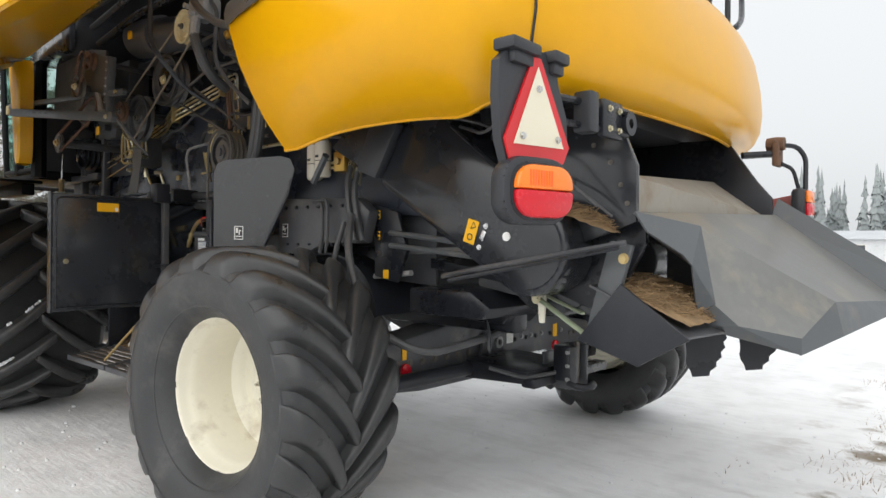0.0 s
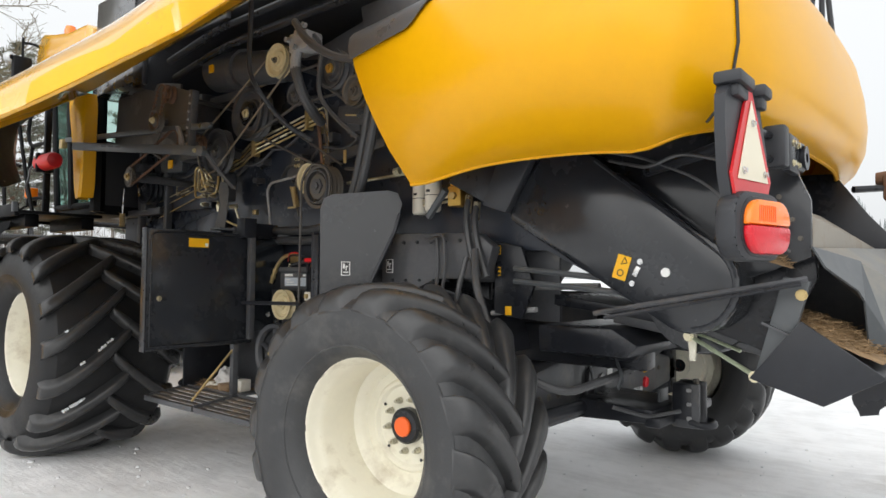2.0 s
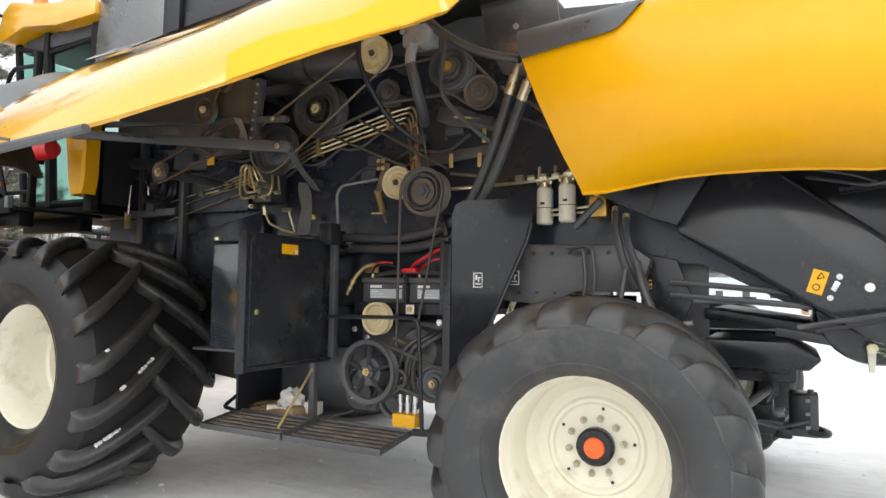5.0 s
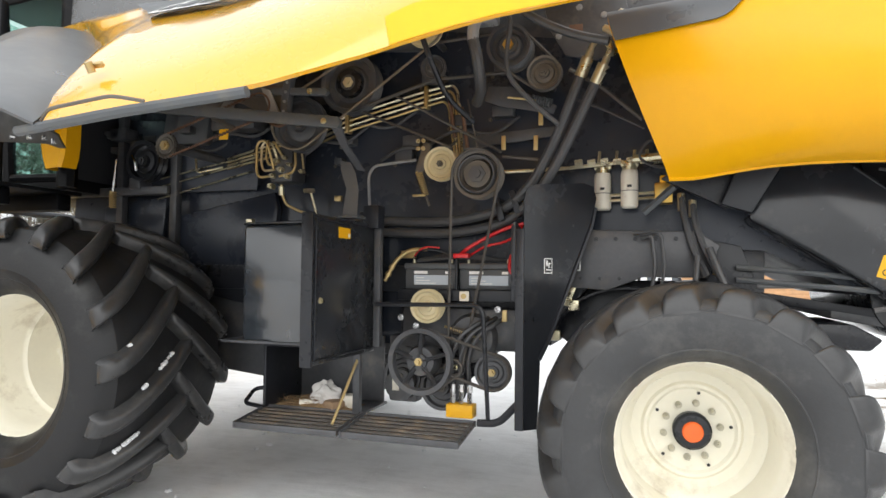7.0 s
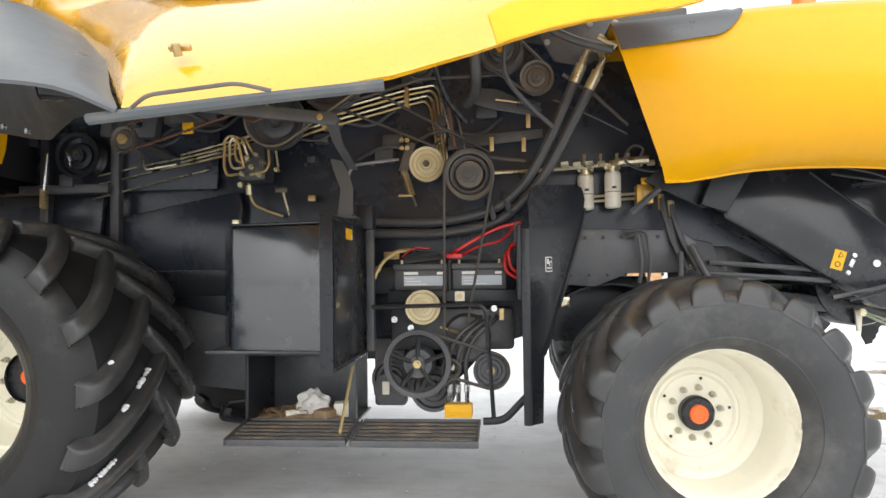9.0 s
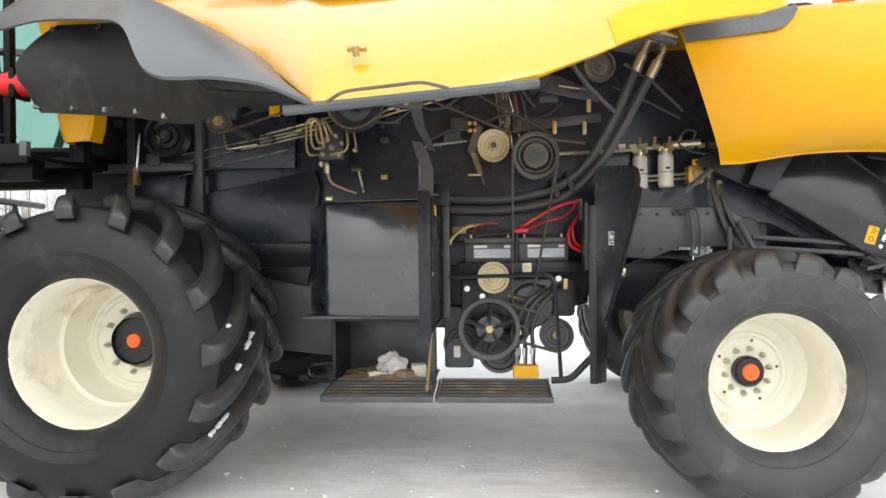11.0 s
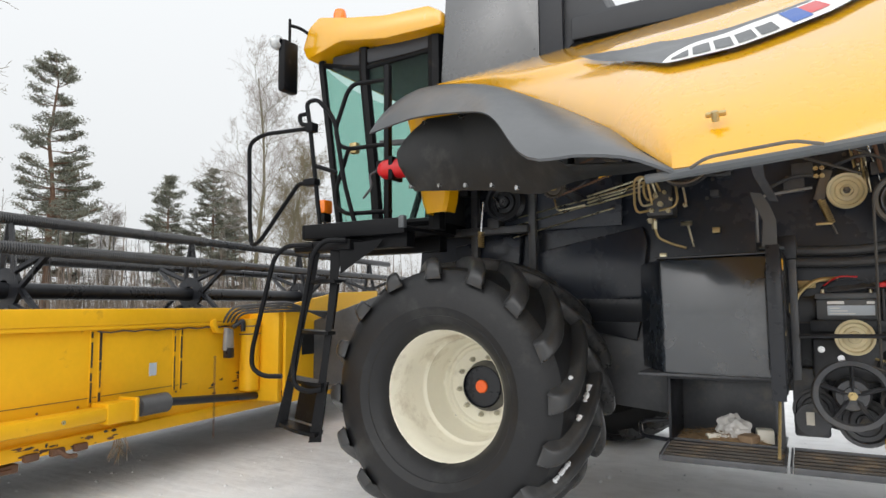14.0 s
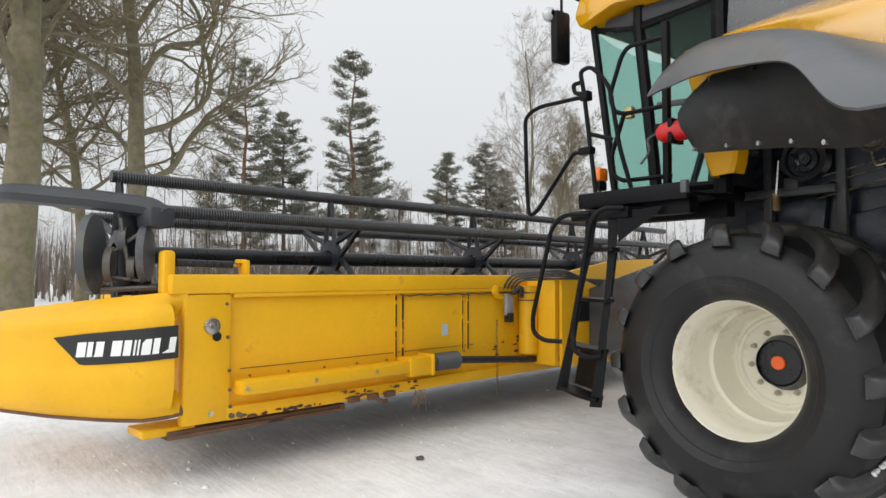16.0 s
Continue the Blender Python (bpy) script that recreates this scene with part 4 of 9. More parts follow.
def belt(wheels, y, w=0.011, mat=None, label=""):
    """An endless belt round pulleys given as (x, z, r), all turning the same way."""
    n = len(wheels)
    pts = []
    for i, (x0, z0, r0) in enumerate(wheels):
        x1, z1, r1 = wheels[(i + 1) % n]
        xp, zp, rp = wheels[i - 1]

        def normal(ax, az, ar, bx, bz, br):
            d = math.hypot(bx - ax, bz - az)
            base = math.atan2(bz - az, bx - ax)
            return base - math.acos(max(-1, min(1, (ar - br) / d)))
        a_in, a_out = normal(xp, zp, rp, x0, z0, r0), normal(x0, z0, r0, x1, z1, r1)
        while a_out < a_in:
            a_out += 2 * math.pi
        if a_out - a_in > 1.97 * math.pi:
            a_out = a_in
        k = max(2, int((a_out - a_in) / 0.22))
        for q in range(k + 1):
            a = a_in + (a_out - a_in) * q / k
            pts.append(Vector((x0 + r0 * math.cos(a), y, z0 + r0 * math.sin(a))))
    bm = B()
    tube(bm, pts, w, 6, closed=True)
    return part("drive_belt", bm, mat or BELT, combine, label)


def pipe(pts, r, mat, name="pipe", radius=0.04, seg=7, label="", parent=None):
    bm = B()
    tube(bm, pts, r, seg, radius)
    return part(name, bm, mat, parent or combine, label)


def plate(name, poly, axis, a, b, mat, bevel=0.003, parent=None, label=""):
    bm = B()
    prism(bm, poly, axis, a, b, bevel)
    return part(name, bm, mat, parent or combine, label)


def block(name, lo, hi, mat, bevel=0.006, parent=None, label="", turn=None):
    bm = B()
    box(bm, lo, hi, bevel, turn)
    return part(name, bm, mat, parent or combine, label)


def bolt(c, d, r, parent, mat=None):
    bm = B()
    c, d = Vector(c), Vector(d).normalized()
    cyl(bm, c, c + d * 0.004, r * 1.4, seg=10)
    cyl(bm, c + d * 0.004, c + d * 0.012, r, seg=6)
    return part("bolt", bm, mat or ZINC, parent)


# storage tank with its chamfered corner, and the open door leaf beside it
tank = plate("tool_tank", [(1.0, -0.55), (1.0, -0.93), (1.20, -1.30), (1.79, -1.38), (1.79, -0.55)], "z", 1.045, 1.725, NAVY_GLOSS, 0.018, label="glossy black sheet-metal tank")
plate("tank_lid", [(1.17, -0.6), (1.17, -1.27), (1.80, -1.40), (1.80, -0.6)], "z", 1.728, 1.742, GLOSS_BLACK, 0.004, tank)
block("catch", (1.20, -1.29, 1.742), (1.24, -1.25, 1.765), ZINC, 0.004, tank)
block("trim_strip", (1.05, -1.30, 1.028), (1.79, -1.0, 1.044), BLACK_DUSTY_LIFTED, 0.003, tank)
door = block("bay_door", (1.835, -1.660, 0.967), (1.862, -0.875, 1.752), GLOSS_BLACK, 0.012, label="black steel door leaf standing open")
bm = B()
tube(bm, [(1.866, -1.635, 0.995), (1.866, -1.635, 1.728), (1.866, -0.9, 1.728), (1.866, -0.9, 0.995)], 0.006, 6, 0.05, closed=True)
part("door_bead", bm, BLACK, door)
plate("door_sticker", [(-1.38, 1.64), (-1.235, 1.64), (-1.235, 1.70), (-1.38, 1.70)], "x", 1.8625, 1.8640, STICKER, 0, door, "yellow warning sticker")
plate("sticker_text", [(-1.262, 1.645), (-1.24, 1.645), (-1.24, 1.67), (-1.262, 1.67)], "x", 1.8640, 1.8646, WHITE_FILM, 0, door)
bolt((1.863, -1.575, 1.30), (1, 0, 0), 0.013, door)
bolt((1.835, -1.575, 1.30), (-1, 0, 0), 0.010, door)
plate("door_edge", [(-1.667, 0.962), (-1.655, 0.962), (-1.655, 1.756), (-1.667, 1.756)], "x", 1.80, 1.866, BLACK, 0.002, door)
# posts
for x, y, z0, z1 in ((1.80, -0.98, 0.58, 1.80), (1.90, -0.92, 1.0, 1.86)):
    block("post", (x - 0.022, y - 0.022, z0), (x + 0.022, y + 0.022, z1), BLACK_DUSTY_LIFTED, 0.004)
block("post_bracket", (1.83, -1.0, 1.72), (1.93, -0.9, 1.86), BLACK, 0.006)
# locker under the tank
block("locker_wall", (1.165, -1.02, 0.60), (1.185, -0.58, 1.03), BLACK, 0.003)
block("locker_back", (1.165, -0.58, 0.60), (1.80, -0.56, 1.03), BLACK_DUSTY_LIFTED, 0.003)
block("locker_floor", (1.16, -1.02, 0.585), (1.82, -0.56, 0.600), BLACK_DUSTY_LIFTED, 0.003)
block("locker_lip", (1.18, -1.04, 0.985), (1.80, -1.02, 1.03), BLACK, 0.004)
bm = B()
tube(bm, [(1.17, -0.72, 0.68), (0.92, -0.74, 0.66), (0.98, -0.95, 0.60), (1.18, -1.02, 0.60)], 0.014, 7, 0.06)
part("step_hoop", bm, BLACK, combine)


# slatted fold-down steps
def slatted_step(x0, x1):
    y0, y1, z0, z1 = -0.98, -1.315, 0.598, 0.556
    st = block("step", (x0, y0 - 0.006, z0 - 0.02), (x1, y0 + 0.006, z0 + 0.015), BLACK_DUSTY_LIFTED, 0.003, label="worn slatted steel step")
    for k in range(6):
        f = (k + 0.6) / 6
        y = y0 + (y1 - y0) * f
        z = z0 + (z1 - z0) * f
        block("slat", (x0, y - 0.019, z - 0.006), (x1, y + 0.019, z + 0.006), SLAT, 0.003, st)
    block("front_edge", (x0, y1 - 0.006, z1 - 0.022), (x1, y1 + 0.006, z1 + 0.014), BLACK_DUSTY_LIFTED, 0.003, st)
    for x in (x0, x1):
        bm = B()
        sheet(bm, [[(x - 0.005, y0, z0 - 0.02), (x - 0.005, y0, z0 + 0.014)], [(x - 0.005, y1, z1 - 0.022), (x - 0.005, y1, z1 + 0.014)]], 0.01)
        part("side_edge", bm, BLACK_DUSTY_LIFTED, st)
    return st


slatted_step(1.175, 1.835)
slatted_step(1.865, 2.545)
pipe([(1.805, -0.96, 0.96), (1.80, -1.30, 0.60)], 0.009, BRASS, "step_stay")


# battery shelf and two batteries
block("battery_shelf", (1.98, -0.78, 1.325), (2.78, -0.52, 1.350), BLACK, 0.005)
block("shelf_front", (1.98, -0.80, 1.285), (2.78, -0.785, 1.352), BLACK, 0.004)


def battery(x0, x1):
    b = thing("battery", ((x0 + x1) / 2, -0.65, 1.352), "dark grey lorry battery with a pale blue label on the shelf", "battery", "batteries on the shelf")
    bm = B()
    box(bm, (x0, -0.755, 1.352), (x1, -0.55, 1.478), 0.008)
    part("case", bm, BATTERY_CASE, b)
    bm = B()
    box(bm, (x0 - 0.006, -0.765, 1.478), (x1 + 0.006, -0.545, 1.515), 0.008)
    part("lid", bm, BATTERY_CASE, b)
    bm = B()
    w = x1 - x0
    box(bm, (x0 + 0.18 * w, -0.7575, 1.380), (x0 + 0.92 * w, -0.7552, 1.440))
    lab = part("case_label", bm, LABEL_GREY, b, "pale blue label")
    for lo, hi, z0, z1 in ((0.18, 0.45, 1.448, 1.466), (0.80, 0.92, 1.448, 1.464)):
        bm = B()
        box(bm, (x0 + lo * w, -0.7575, z0), (x0 + hi * w, -0.7552, z1))
        part("label_bar", bm, WHITE_FILM, b)
    for k in range(3):
        bm = B()
        box(bm, (x0 + 0.22 * w, -0.7585, 1.387 + 0.017 * k), (x0 + (0.62 - 0.12 * k) * w, -0.7576, 1.393 + 0.017 * k))
        part("text_bar", bm, WHITE_FILM, lab)
    for f in (0.12, 0.88):
        bm = B()
        cyl(bm, (x0 + f * w, -0.70, 1.515), (x0 + f * w, -0.70, 1.540), 0.011, 0.009, 12)
        part("terminal", bm, ZINC, b)
    return b


battery(2.015, 2.345)
battery(2.375, 2.705)
block("battery_strap", (2.352, -0.79, 1.29), (2.368, -0.775, 1.54), BLACK, 0.003)
pipe([(2.34, -0.70, 1.55), (2.42, -0.78, 1.60), (2.52, -0.76, 1.66), (2.66, -0.74, 1.73), (2.80, -0.76, 1.76)], 0.012, RED, "red_cable", 0.06)
pipe([(2.42, -0.72, 1.56), (2.55, -0.80, 1.62), (2.66, -0.78, 1.64), (2.72, -0.75, 1.68), (2.76, -0.74, 1.74)], 0.008, RED, "red_cable", 0.06)
pipe([(2.76, -0.74, 1.62), (2.70, -0.80, 1.56), (2.70, -0.82, 1.46), (2.78, -0.80, 1.42)], 0.013, RED, "red_cable", 0.06)
pipe([(2.78, -0.76, 1.66), (2.72, -0.83, 1.60), (2.73, -0.84, 1.48), (2.80, -0.82, 1.44)], 0.010, RED, "red_cable", 0.05)
pipe([(2.05, -0.70, 1.55), (2.12, -0.76, 1.60), (2.22, -0.74, 1.60), (2.32, -0.72, 1.56)], 0.006, BLACK, "cable", 0.05)
pipe([(2.06, -0.72, 1.56), (2.14, -0.77, 1.62), (2.24, -0.75, 1.61)], 0.005, RED, "red_cable", 0.05)
for k in range(3):
    pipe([(2.08, -0.72 + 0.02 * k, 1.525 + 0.008 * k), (2.3, -0.75 + 0.02 * k, 1.55 + 0.01 * k), (2.45, -0.72, 1.545 + 0.01 * k), (2.66, -0.70, 1.53)], 0.008, HOSE, "cable", 0.06)
block("cable_clamp", (2.34, -0.80, 1.545), (2.44, -0.74, 1.575), RED, 0.008)
bm = B()
box(bm, (2.395, -0.835, 1.285), (2.455, -0.825, 1.345), 0.006)
part("isolator_plate", bm, WHITE, combine)
bm = B()
cyl(bm, (2.425, -0.85, 1.315), (2.425, -0.835, 1.315), 0.016)
part("isolator_knob", bm, BRASS, combine)
# brass bent pipe and bracket left of the batteries
pipe([(1.86, -0.72, 1.40), (1.93, -0.72, 1.53), (2.02, -0.72, 1.60), (2.14, -0.70, 1.605)], 0.014, BRASS, "brass_pipe", 0.06)
for t in (0.25, 0.6):
    p = Vector((1.86, -0.72, 1.40)).lerp(Vector((1.93, -0.72, 1.53)), t)
    bm = B()
    cyl(bm, p, p + Vector((0.01, 0, 0.022)), 0.020, seg=6)
    part("pipe_nut", bm, BRASS, combine)
block("pipe_bracket", (1.92, -0.60, 1.55), (2.02, -0.57, 1.60), BRASS, 0.004)

# lower pulleys and belt drive
pulley((2.204, -0.885, 1.253), 0.104, 0.05, PULLEY_CREAM, 0.022, PULLEY_CREAM, label="cream painted idler pulley")
pulley((2.174, -0.925, 0.921), 0.200, 0.06, BLACK_DUSTY_LIFTED, 0.026, BRASS, spokes=5, label="large black spoked belt pulley")
bm = B()
lathe(bm, [(0.001, 0), (0.085, 0), (0.10, 0.05), (0.10, 0.12)], (2.174, -0.90, 0.921), "y", 28)
part("pulley_boss", bm, BLACK_DUSTY_LIFTED, combine)
pulley((2.608, -0.86, 0.872), 0.108, 0.06, BLACK_DUSTY_LIFTED, 0.024, BRASS, grooves=2)
pulley((2.37, -0.80, 0.885), 0.055, 0.05, BLACK_DUSTY_LIFTED, 0.018, ZINC)
pulley((2.24, -0.68, 0.735), 0.145, 0.08, BLACK_DUSTY_LIFTED, 0.03, IRON)
pulley((1.98, -0.70, 0.80), 0.125, 0.07, BLACK_DUSTY_LIFTED, 0.03, IRON)
belt([(2.166, 0.915, 0.195), (2.37, 0.885, 0.05), (2.608, 0.872, 0.104)], -0.86)
belt([(2.37, 0.885, 0.045), (2.490, 2.055, 0.15)], -0.83, 0.009)
pulley((2.216, -0.690, 2.150), 0.110, 0.05, PULLEY_CREAM, 0.022, IRON, label="cream painted idler pulley")
pulley((2.494, -0.815, 2.055), 0.150, 0.10, IRON, 0.055, BLACK_DUSTY_LIFTED, grooves=3)
bm = B()
lathe(bm, [(0.105, -0.01), (0.112, -0.012), (0.12, 0.0), (0.12, 0.03)], (2.49, -0.815, 2.055), "y", 30)
part("pulley_boss", bm, BLACK_DUSTY_LIFTED, combine)
bm = B()
box(bm, (1.86, -0.64, 0.62), (2.06, -0.52, 1.05), 0.02)
cyl(bm, (1.97, -0.72, 0.74), (1.97, -0.55, 0.74), 0.10, seg=24)
part("starter_housing", bm, BLACK_DUSTY_LIFTED, combine)
block("maker_plate", (1.93, -0.745, 0.71), (1.975, -0.74, 0.79), WHITE, 0.001)
# engine and pump housings behind the lower belts
bm = B()
lathe(bm, [(0.001, 0), (0.13, 0.0), (0.15, 0.03), (0.15, 0.30)], (2.46, -0.78, 1.06), "y", 24)
box(bm, (1.98, -0.72, 0.98), (2.75, -0.50, 1.24), 0.03)
part("gearbox", bm, BLACK_DUSTY_LIFTED, combine)
for c in ((2.03, -0.86, 1.18), (2.13, -0.86, 1.13), (2.63, -0.82, 1.24)):
    bolt(c, (0, -1, 0), 0.014, combine, CHROME)
bm = B()
tube(bm, [(2.30, -0.82, 1.13), (2.52, -0.80, 1.06)], 0.008, 7)
part("spring_rod", bm, BRASS, combine)


def spring(p0, p1, r, turns, wire, mat):
    p0, p1 = Vector(p0), Vector(p1)
    u, w = frame_of(p1 - p0)
    n = turns * 9
    bm = B()
    tube(bm, [p0.lerp(p1, k / n) + r * (math.cos(2 * math.pi * k / 9) * u + math.sin(2 * math.pi * k / 9) * w) for k in range(n + 1)], wire, 5)
    return part("tension_spring", bm, mat, combine)


spring((2.34, -0.82, 1.115), (2.44, -0.81, 1.085), 0.022, 8, 0.004, IRON)
block("brass_clip", (2.66, -0.84, 1.17), (2.69, -0.82, 1.24), BRASS, 0.004)
# yellow valve block and its hoses
valve = block("valve_block", (2.325, -0.86, 0.592), (2.490, -0.76, 0.672), STICKER, 0.008, label="yellow painted hydraulic valve block")
for k in range(3):
    x = 2.355 + 0.052 * k
    bm = B()
    cyl(bm, (x, -0.81, 0.672), (x, -0.81, 0.74), 0.015, seg=6)
    cyl(bm, (x, -0.81, 0.74), (x, -0.81, 0.785), 0.019, seg=8)
    part("fitting", bm, CHROME, valve)
    pipe([(x, -0.81, 0.785), (x - 0.01, -0.83, 0.93), (x + 0.05, -0.86, 1.08), (x + 0.18, -0.80, 1.17), (x + 0.2, -0.62, 1.2)], 0.014, HOSE, "hose", 0.1)
# bent guard rail in front of the belts
pipe([(1.92, -1.0, 1.262), (2.585, -1.0, 1.272), (2.622, -1.0, 0.60)], 0.013, BLACK, "guard_rail", 0.07)
pipe([(2.56, -1.0, 0.605), (2.68, -1.0, 0.61), (2.86, -1.0, 0.80)], 0.022, BLACK, "guard_rail", 0.08)

# mud shield in front of the rear wheel: bent black sheet
sx, sy = 0.357, 0.345
su = Vector((sx, sy, 0)).normalized()


def on_screen(u, z, off=0.0):
    return Vector((2.836, -1.07, 0)) + su * u + Vector((su.y, -su.x, 0)) * off + Vector((0, 0, z))


outline = [(0.0, 0.60), (0.0, 1.86), (0.02, 1.925), (0.07, 1.95), (0.41, 1.98), (0.47, 1.965), (0.497, 1.90), (0.46, 1.74), (0.16, 1.08), (0.11, 1.0), (0.09, 0.60)]
bm = B()
loops = [[bm.verts.new(on_screen(u, z, o)) for u, z in outline] for o in (0.0, -0.006)]
fs = [bm.faces.new(loops[0]), bm.faces.new(loops[1][::-1])]
for q in range(len(outline)):
    r = (q + 1) % len(outline)
    fs.append(bm.faces.new((loops[0][q], loops[1][q], loops[1][r], loops[0][r])))
bmesh.ops.recalc_face_normals(bm, faces=fs)
screen = part("mud_shield", bm, GLOSS_BLACK, combine, "glossy black sheet-metal mud shield")
block("shield_flange", (2.79, -1.085, 0.60), (2.838, -1.067, 1.70), BLACK, 0.004, screen)
block("shield_flange", (2.765, -1.08, 1.30), (2.79, -0.94, 1.72), BLACK, 0.004, screen)
block("flange_plate", (2.755, -0.99, 1.62), (2.77, -0.90, 1.745), STEEL_GREY, 0.003, screen)
bm = B()
tube(bm, [on_screen(u, z, 0.004) for u, z in ((0.485, 1.84), (0.46, 1.74), (0.16, 1.08), (0.10, 0.98))], 0.012, 6)
part("shield_rib", bm, BLACK, screen)


def pictogram(place, right, up, w, h, parent):
    """A framed pictogram: a white frame on black with plain shapes."""
    place, right, up = Vector(place), Vector(right).normalized(), Vector(up).normalized()
    out = right.cross(up).normalized()

    def slab(x0, x1, z0, z1, lift, mat, nm):
        bm = B()
        a = [place + right * x + up * z + out * l for l in (lift, lift + 0.0012) for x, z in ((x0, z0), (x1, z0), (x1, z1), (x0, z1))]
        v = [bm.verts.new(p) for p in a]
        for f in ((3, 2, 1, 0), (4, 5, 6, 7), (0, 1, 5, 4), (1, 2, 6, 5), (2, 3, 7, 6), (3, 0, 4, 7)):
            bm.faces.new([v[k] for k in f])
        part(nm, bm, mat, parent)
    slab(0, w, 0, h, 0.0008, WHITE_FILM, "sign_frame")
    slab(0.1 * w, 0.9 * w, 0.06 * h, 0.94 * h, 0.0026, BLACK_FILM, "sign_field")
    for x0, x1, z0, z1 in ((0.2, 0.42, 0.5, 0.85), (0.5, 0.8, 0.62, 0.7), (0.5, 0.62, 0.36, 0.62), (0.2, 0.8, 0.2, 0.28)):
        slab(x0 * w, x1 * w, z0 * h, z1 * h, 0.0044, WHITE_FILM, "sign_mark")


pictogram(on_screen(0.13, 1.455, 0.001), su, (0, 0, 1), 0.055, 0.085, screen)
# rear frame side beyond the shield
for k in range(9):
    x = 3.06 + 0.075 * k
    bm = B()
    cyl(bm, (x, -0.655, 2.118), (x + 0.045, -0.655, 2.122), 0.019 if k % 2 else 0.024, seg=6)
    part("manifold_nut", bm, ZINC, combine)
for x in (3.20, 3.30, 3.40, 3.47):
    pipe([(x, -0.65, 2.12), (x + 0.006, -0.65, 2.185)], 0.010, ZINC, "manifold_stub", 0, 6)
plate("frame_side", [(3.0, 1.38), (3.25, 1.36), (3.45, 1.44), (3.80, 1.44), (3.86, 1.62), (3.75, 1.70), (3.0, 1.72)], "y", -0.70, -0.62, BLACK_DUSTY_LIFTED, 0.008)
pictogram((3.04, -0.7005, 1.475), (1, 0, 0), (0, 0, 1), 0.06, 0.085, combine)
for k in range(6):
    bolt((3.08 + 0.11 * k, -0.70, 1.66), (0, -1, 0), 0.009, combine, BLACK)
    bolt((3.10 + 0.11 * k, -0.70, 1.43), (0, -1, 0), 0.007, combine, BLACK)
for x, z in ((3.04, 1.36), (2.93, 1.18)):
    block("frame_stay", (x - 0.018, -0.68, z - 0.10), (x + 0.018, -0.665, z + 0.06), ZINC, 0.003, turn=Matrix.Rotation(0.35, 3, "Y"))
    block("stay_clamp", (x - 0.01, -0.71, z - 0.12), (x + 0.05, -0.67, z - 0.06), ZINC, 0.005)
    bolt((x + 0.02, -0.71, z - 0.09), (0, -1, 0), 0.014, combine)

# oil filters on their manifold
pipe([(2.62, -0.66, 2.085), (3.0, -0.64, 2.095), (3.25, -0.62, 2.115), (3.52, -0.68, 2.125)], 0.012, ZINC, "steel_line", 0.05)
for x, y, z in ((3.218, -0.584, 1.838), (3.376, -0.645, 1.842)):
    bm = B()
    lathe(bm, [(0.001, 0.0), (0.040, 0.002), (0.050, 0.014), (0.050, 0.205), (0.046, 0.222), (0.030, 0.232)], (x, y, z), "z", 28)
    f = part("oil_filter", bm, WHITE, combine, "white spin-on oil filter")
    bm = B()
    cyl(bm, (x, y, z + 0.225), (x, y, z + 0.262), 0.042, seg=20)
    box(bm, (x - 0.05, y - 0.022, z + 0.245), (x + 0.05, y + 0.022, z + 0.285), 0.008)
    part("filter_head", bm, ZINC, f)
    bm = B()
    lathe(bm, [(0.0505, 0.10), (0.0512, 0.1), (0.0512, 0.104), (0.0505, 0.104)], (x, y, z), "z", 28)
    part("filter_band", bm, BLACK_FILM, f)
    bm = B()
    box(bm, (x - 0.012, y - 0.0525, z + 0.12), (x + 0.014, y - 0.048, z + 0.135), 0.001)
    part("filter_mark", bm, BLACK_FILM, f)
for dz in (0.0, 0.03):
    pipe([(3.24, -0.60, 1.895 + dz), (3.54, -0.63, 1.905 + dz)], 0.009, ZINC, "steel_line")
vb = block("brass_valve", (3.515, -0.68, 1.865), (3.615, -0.58, 1.985), COPPER_YELLOW, 0.01, label="yellow passivated valve block")
block("valve_tag", (3.545, -0.69, 1.985), (3.585, -0.65, 2.025), STICKER, 0.004, vb)
bm = B()
cyl(bm, (3.565, -0.70, 1.925), (3.565, -0.68, 1.925), 0.022, seg=12)
part("valve_plug", bm, BRASS, vb)
pipe([(3.46, -0.78, 1.80), (3.62, -0.82, 1.94)], 0.022, STEEL_GREY, "strut", seg=6)
for x, z in ((3.66, 1.90), (3.72, 1.86)):
    pipe([(x, -0.66, z), (x + 0.01, -0.70, z - 0.10), (x + 0.05, -0.72, 1.62), (x + 0.13, -0.74, 1.45)], 0.019, HOSE, "hose", 0.1)
    bm = B()
    cyl(bm, (x, -0.67, z - 0.08), (x, -0.655, z + 0.02), 0.022, seg=8)
    part("hose_end", bm, ZINC, combine)
pipe([(3.50, -0.70, 2.10), (3.56, -0.74, 2.20), (3.48, -0.76, 2.22), (3.42, -0.74, 2.13), (3.50, -0.74, 2.07), (3.66, -0.70, 2.05)], 0.008, HOSE, "cable", 0.06)
bm = B()
tube(bm, [(3.40, -0.72, 2.12), (3.50, -0.72, 2.125), (3.58, -0.72, 2.13)], 0.024, 8)
part("filter_union", bm, ZINC, combine)
pipe([(3.44, -0.74, 1.66), (3.50, -0.75, 1.68), (3.52, -0.76, 1.50), (3.50, -0.76, 1.38)], 0.012, HOSE, "hose", 0.05)
pipe([(3.40, -0.74, 1.69), (3.55, -0.75, 1.70), (3.57, -0.76, 1.50), (3.55, -0.76, 1.38)], 0.010, HOSE, "hose", 0.05)

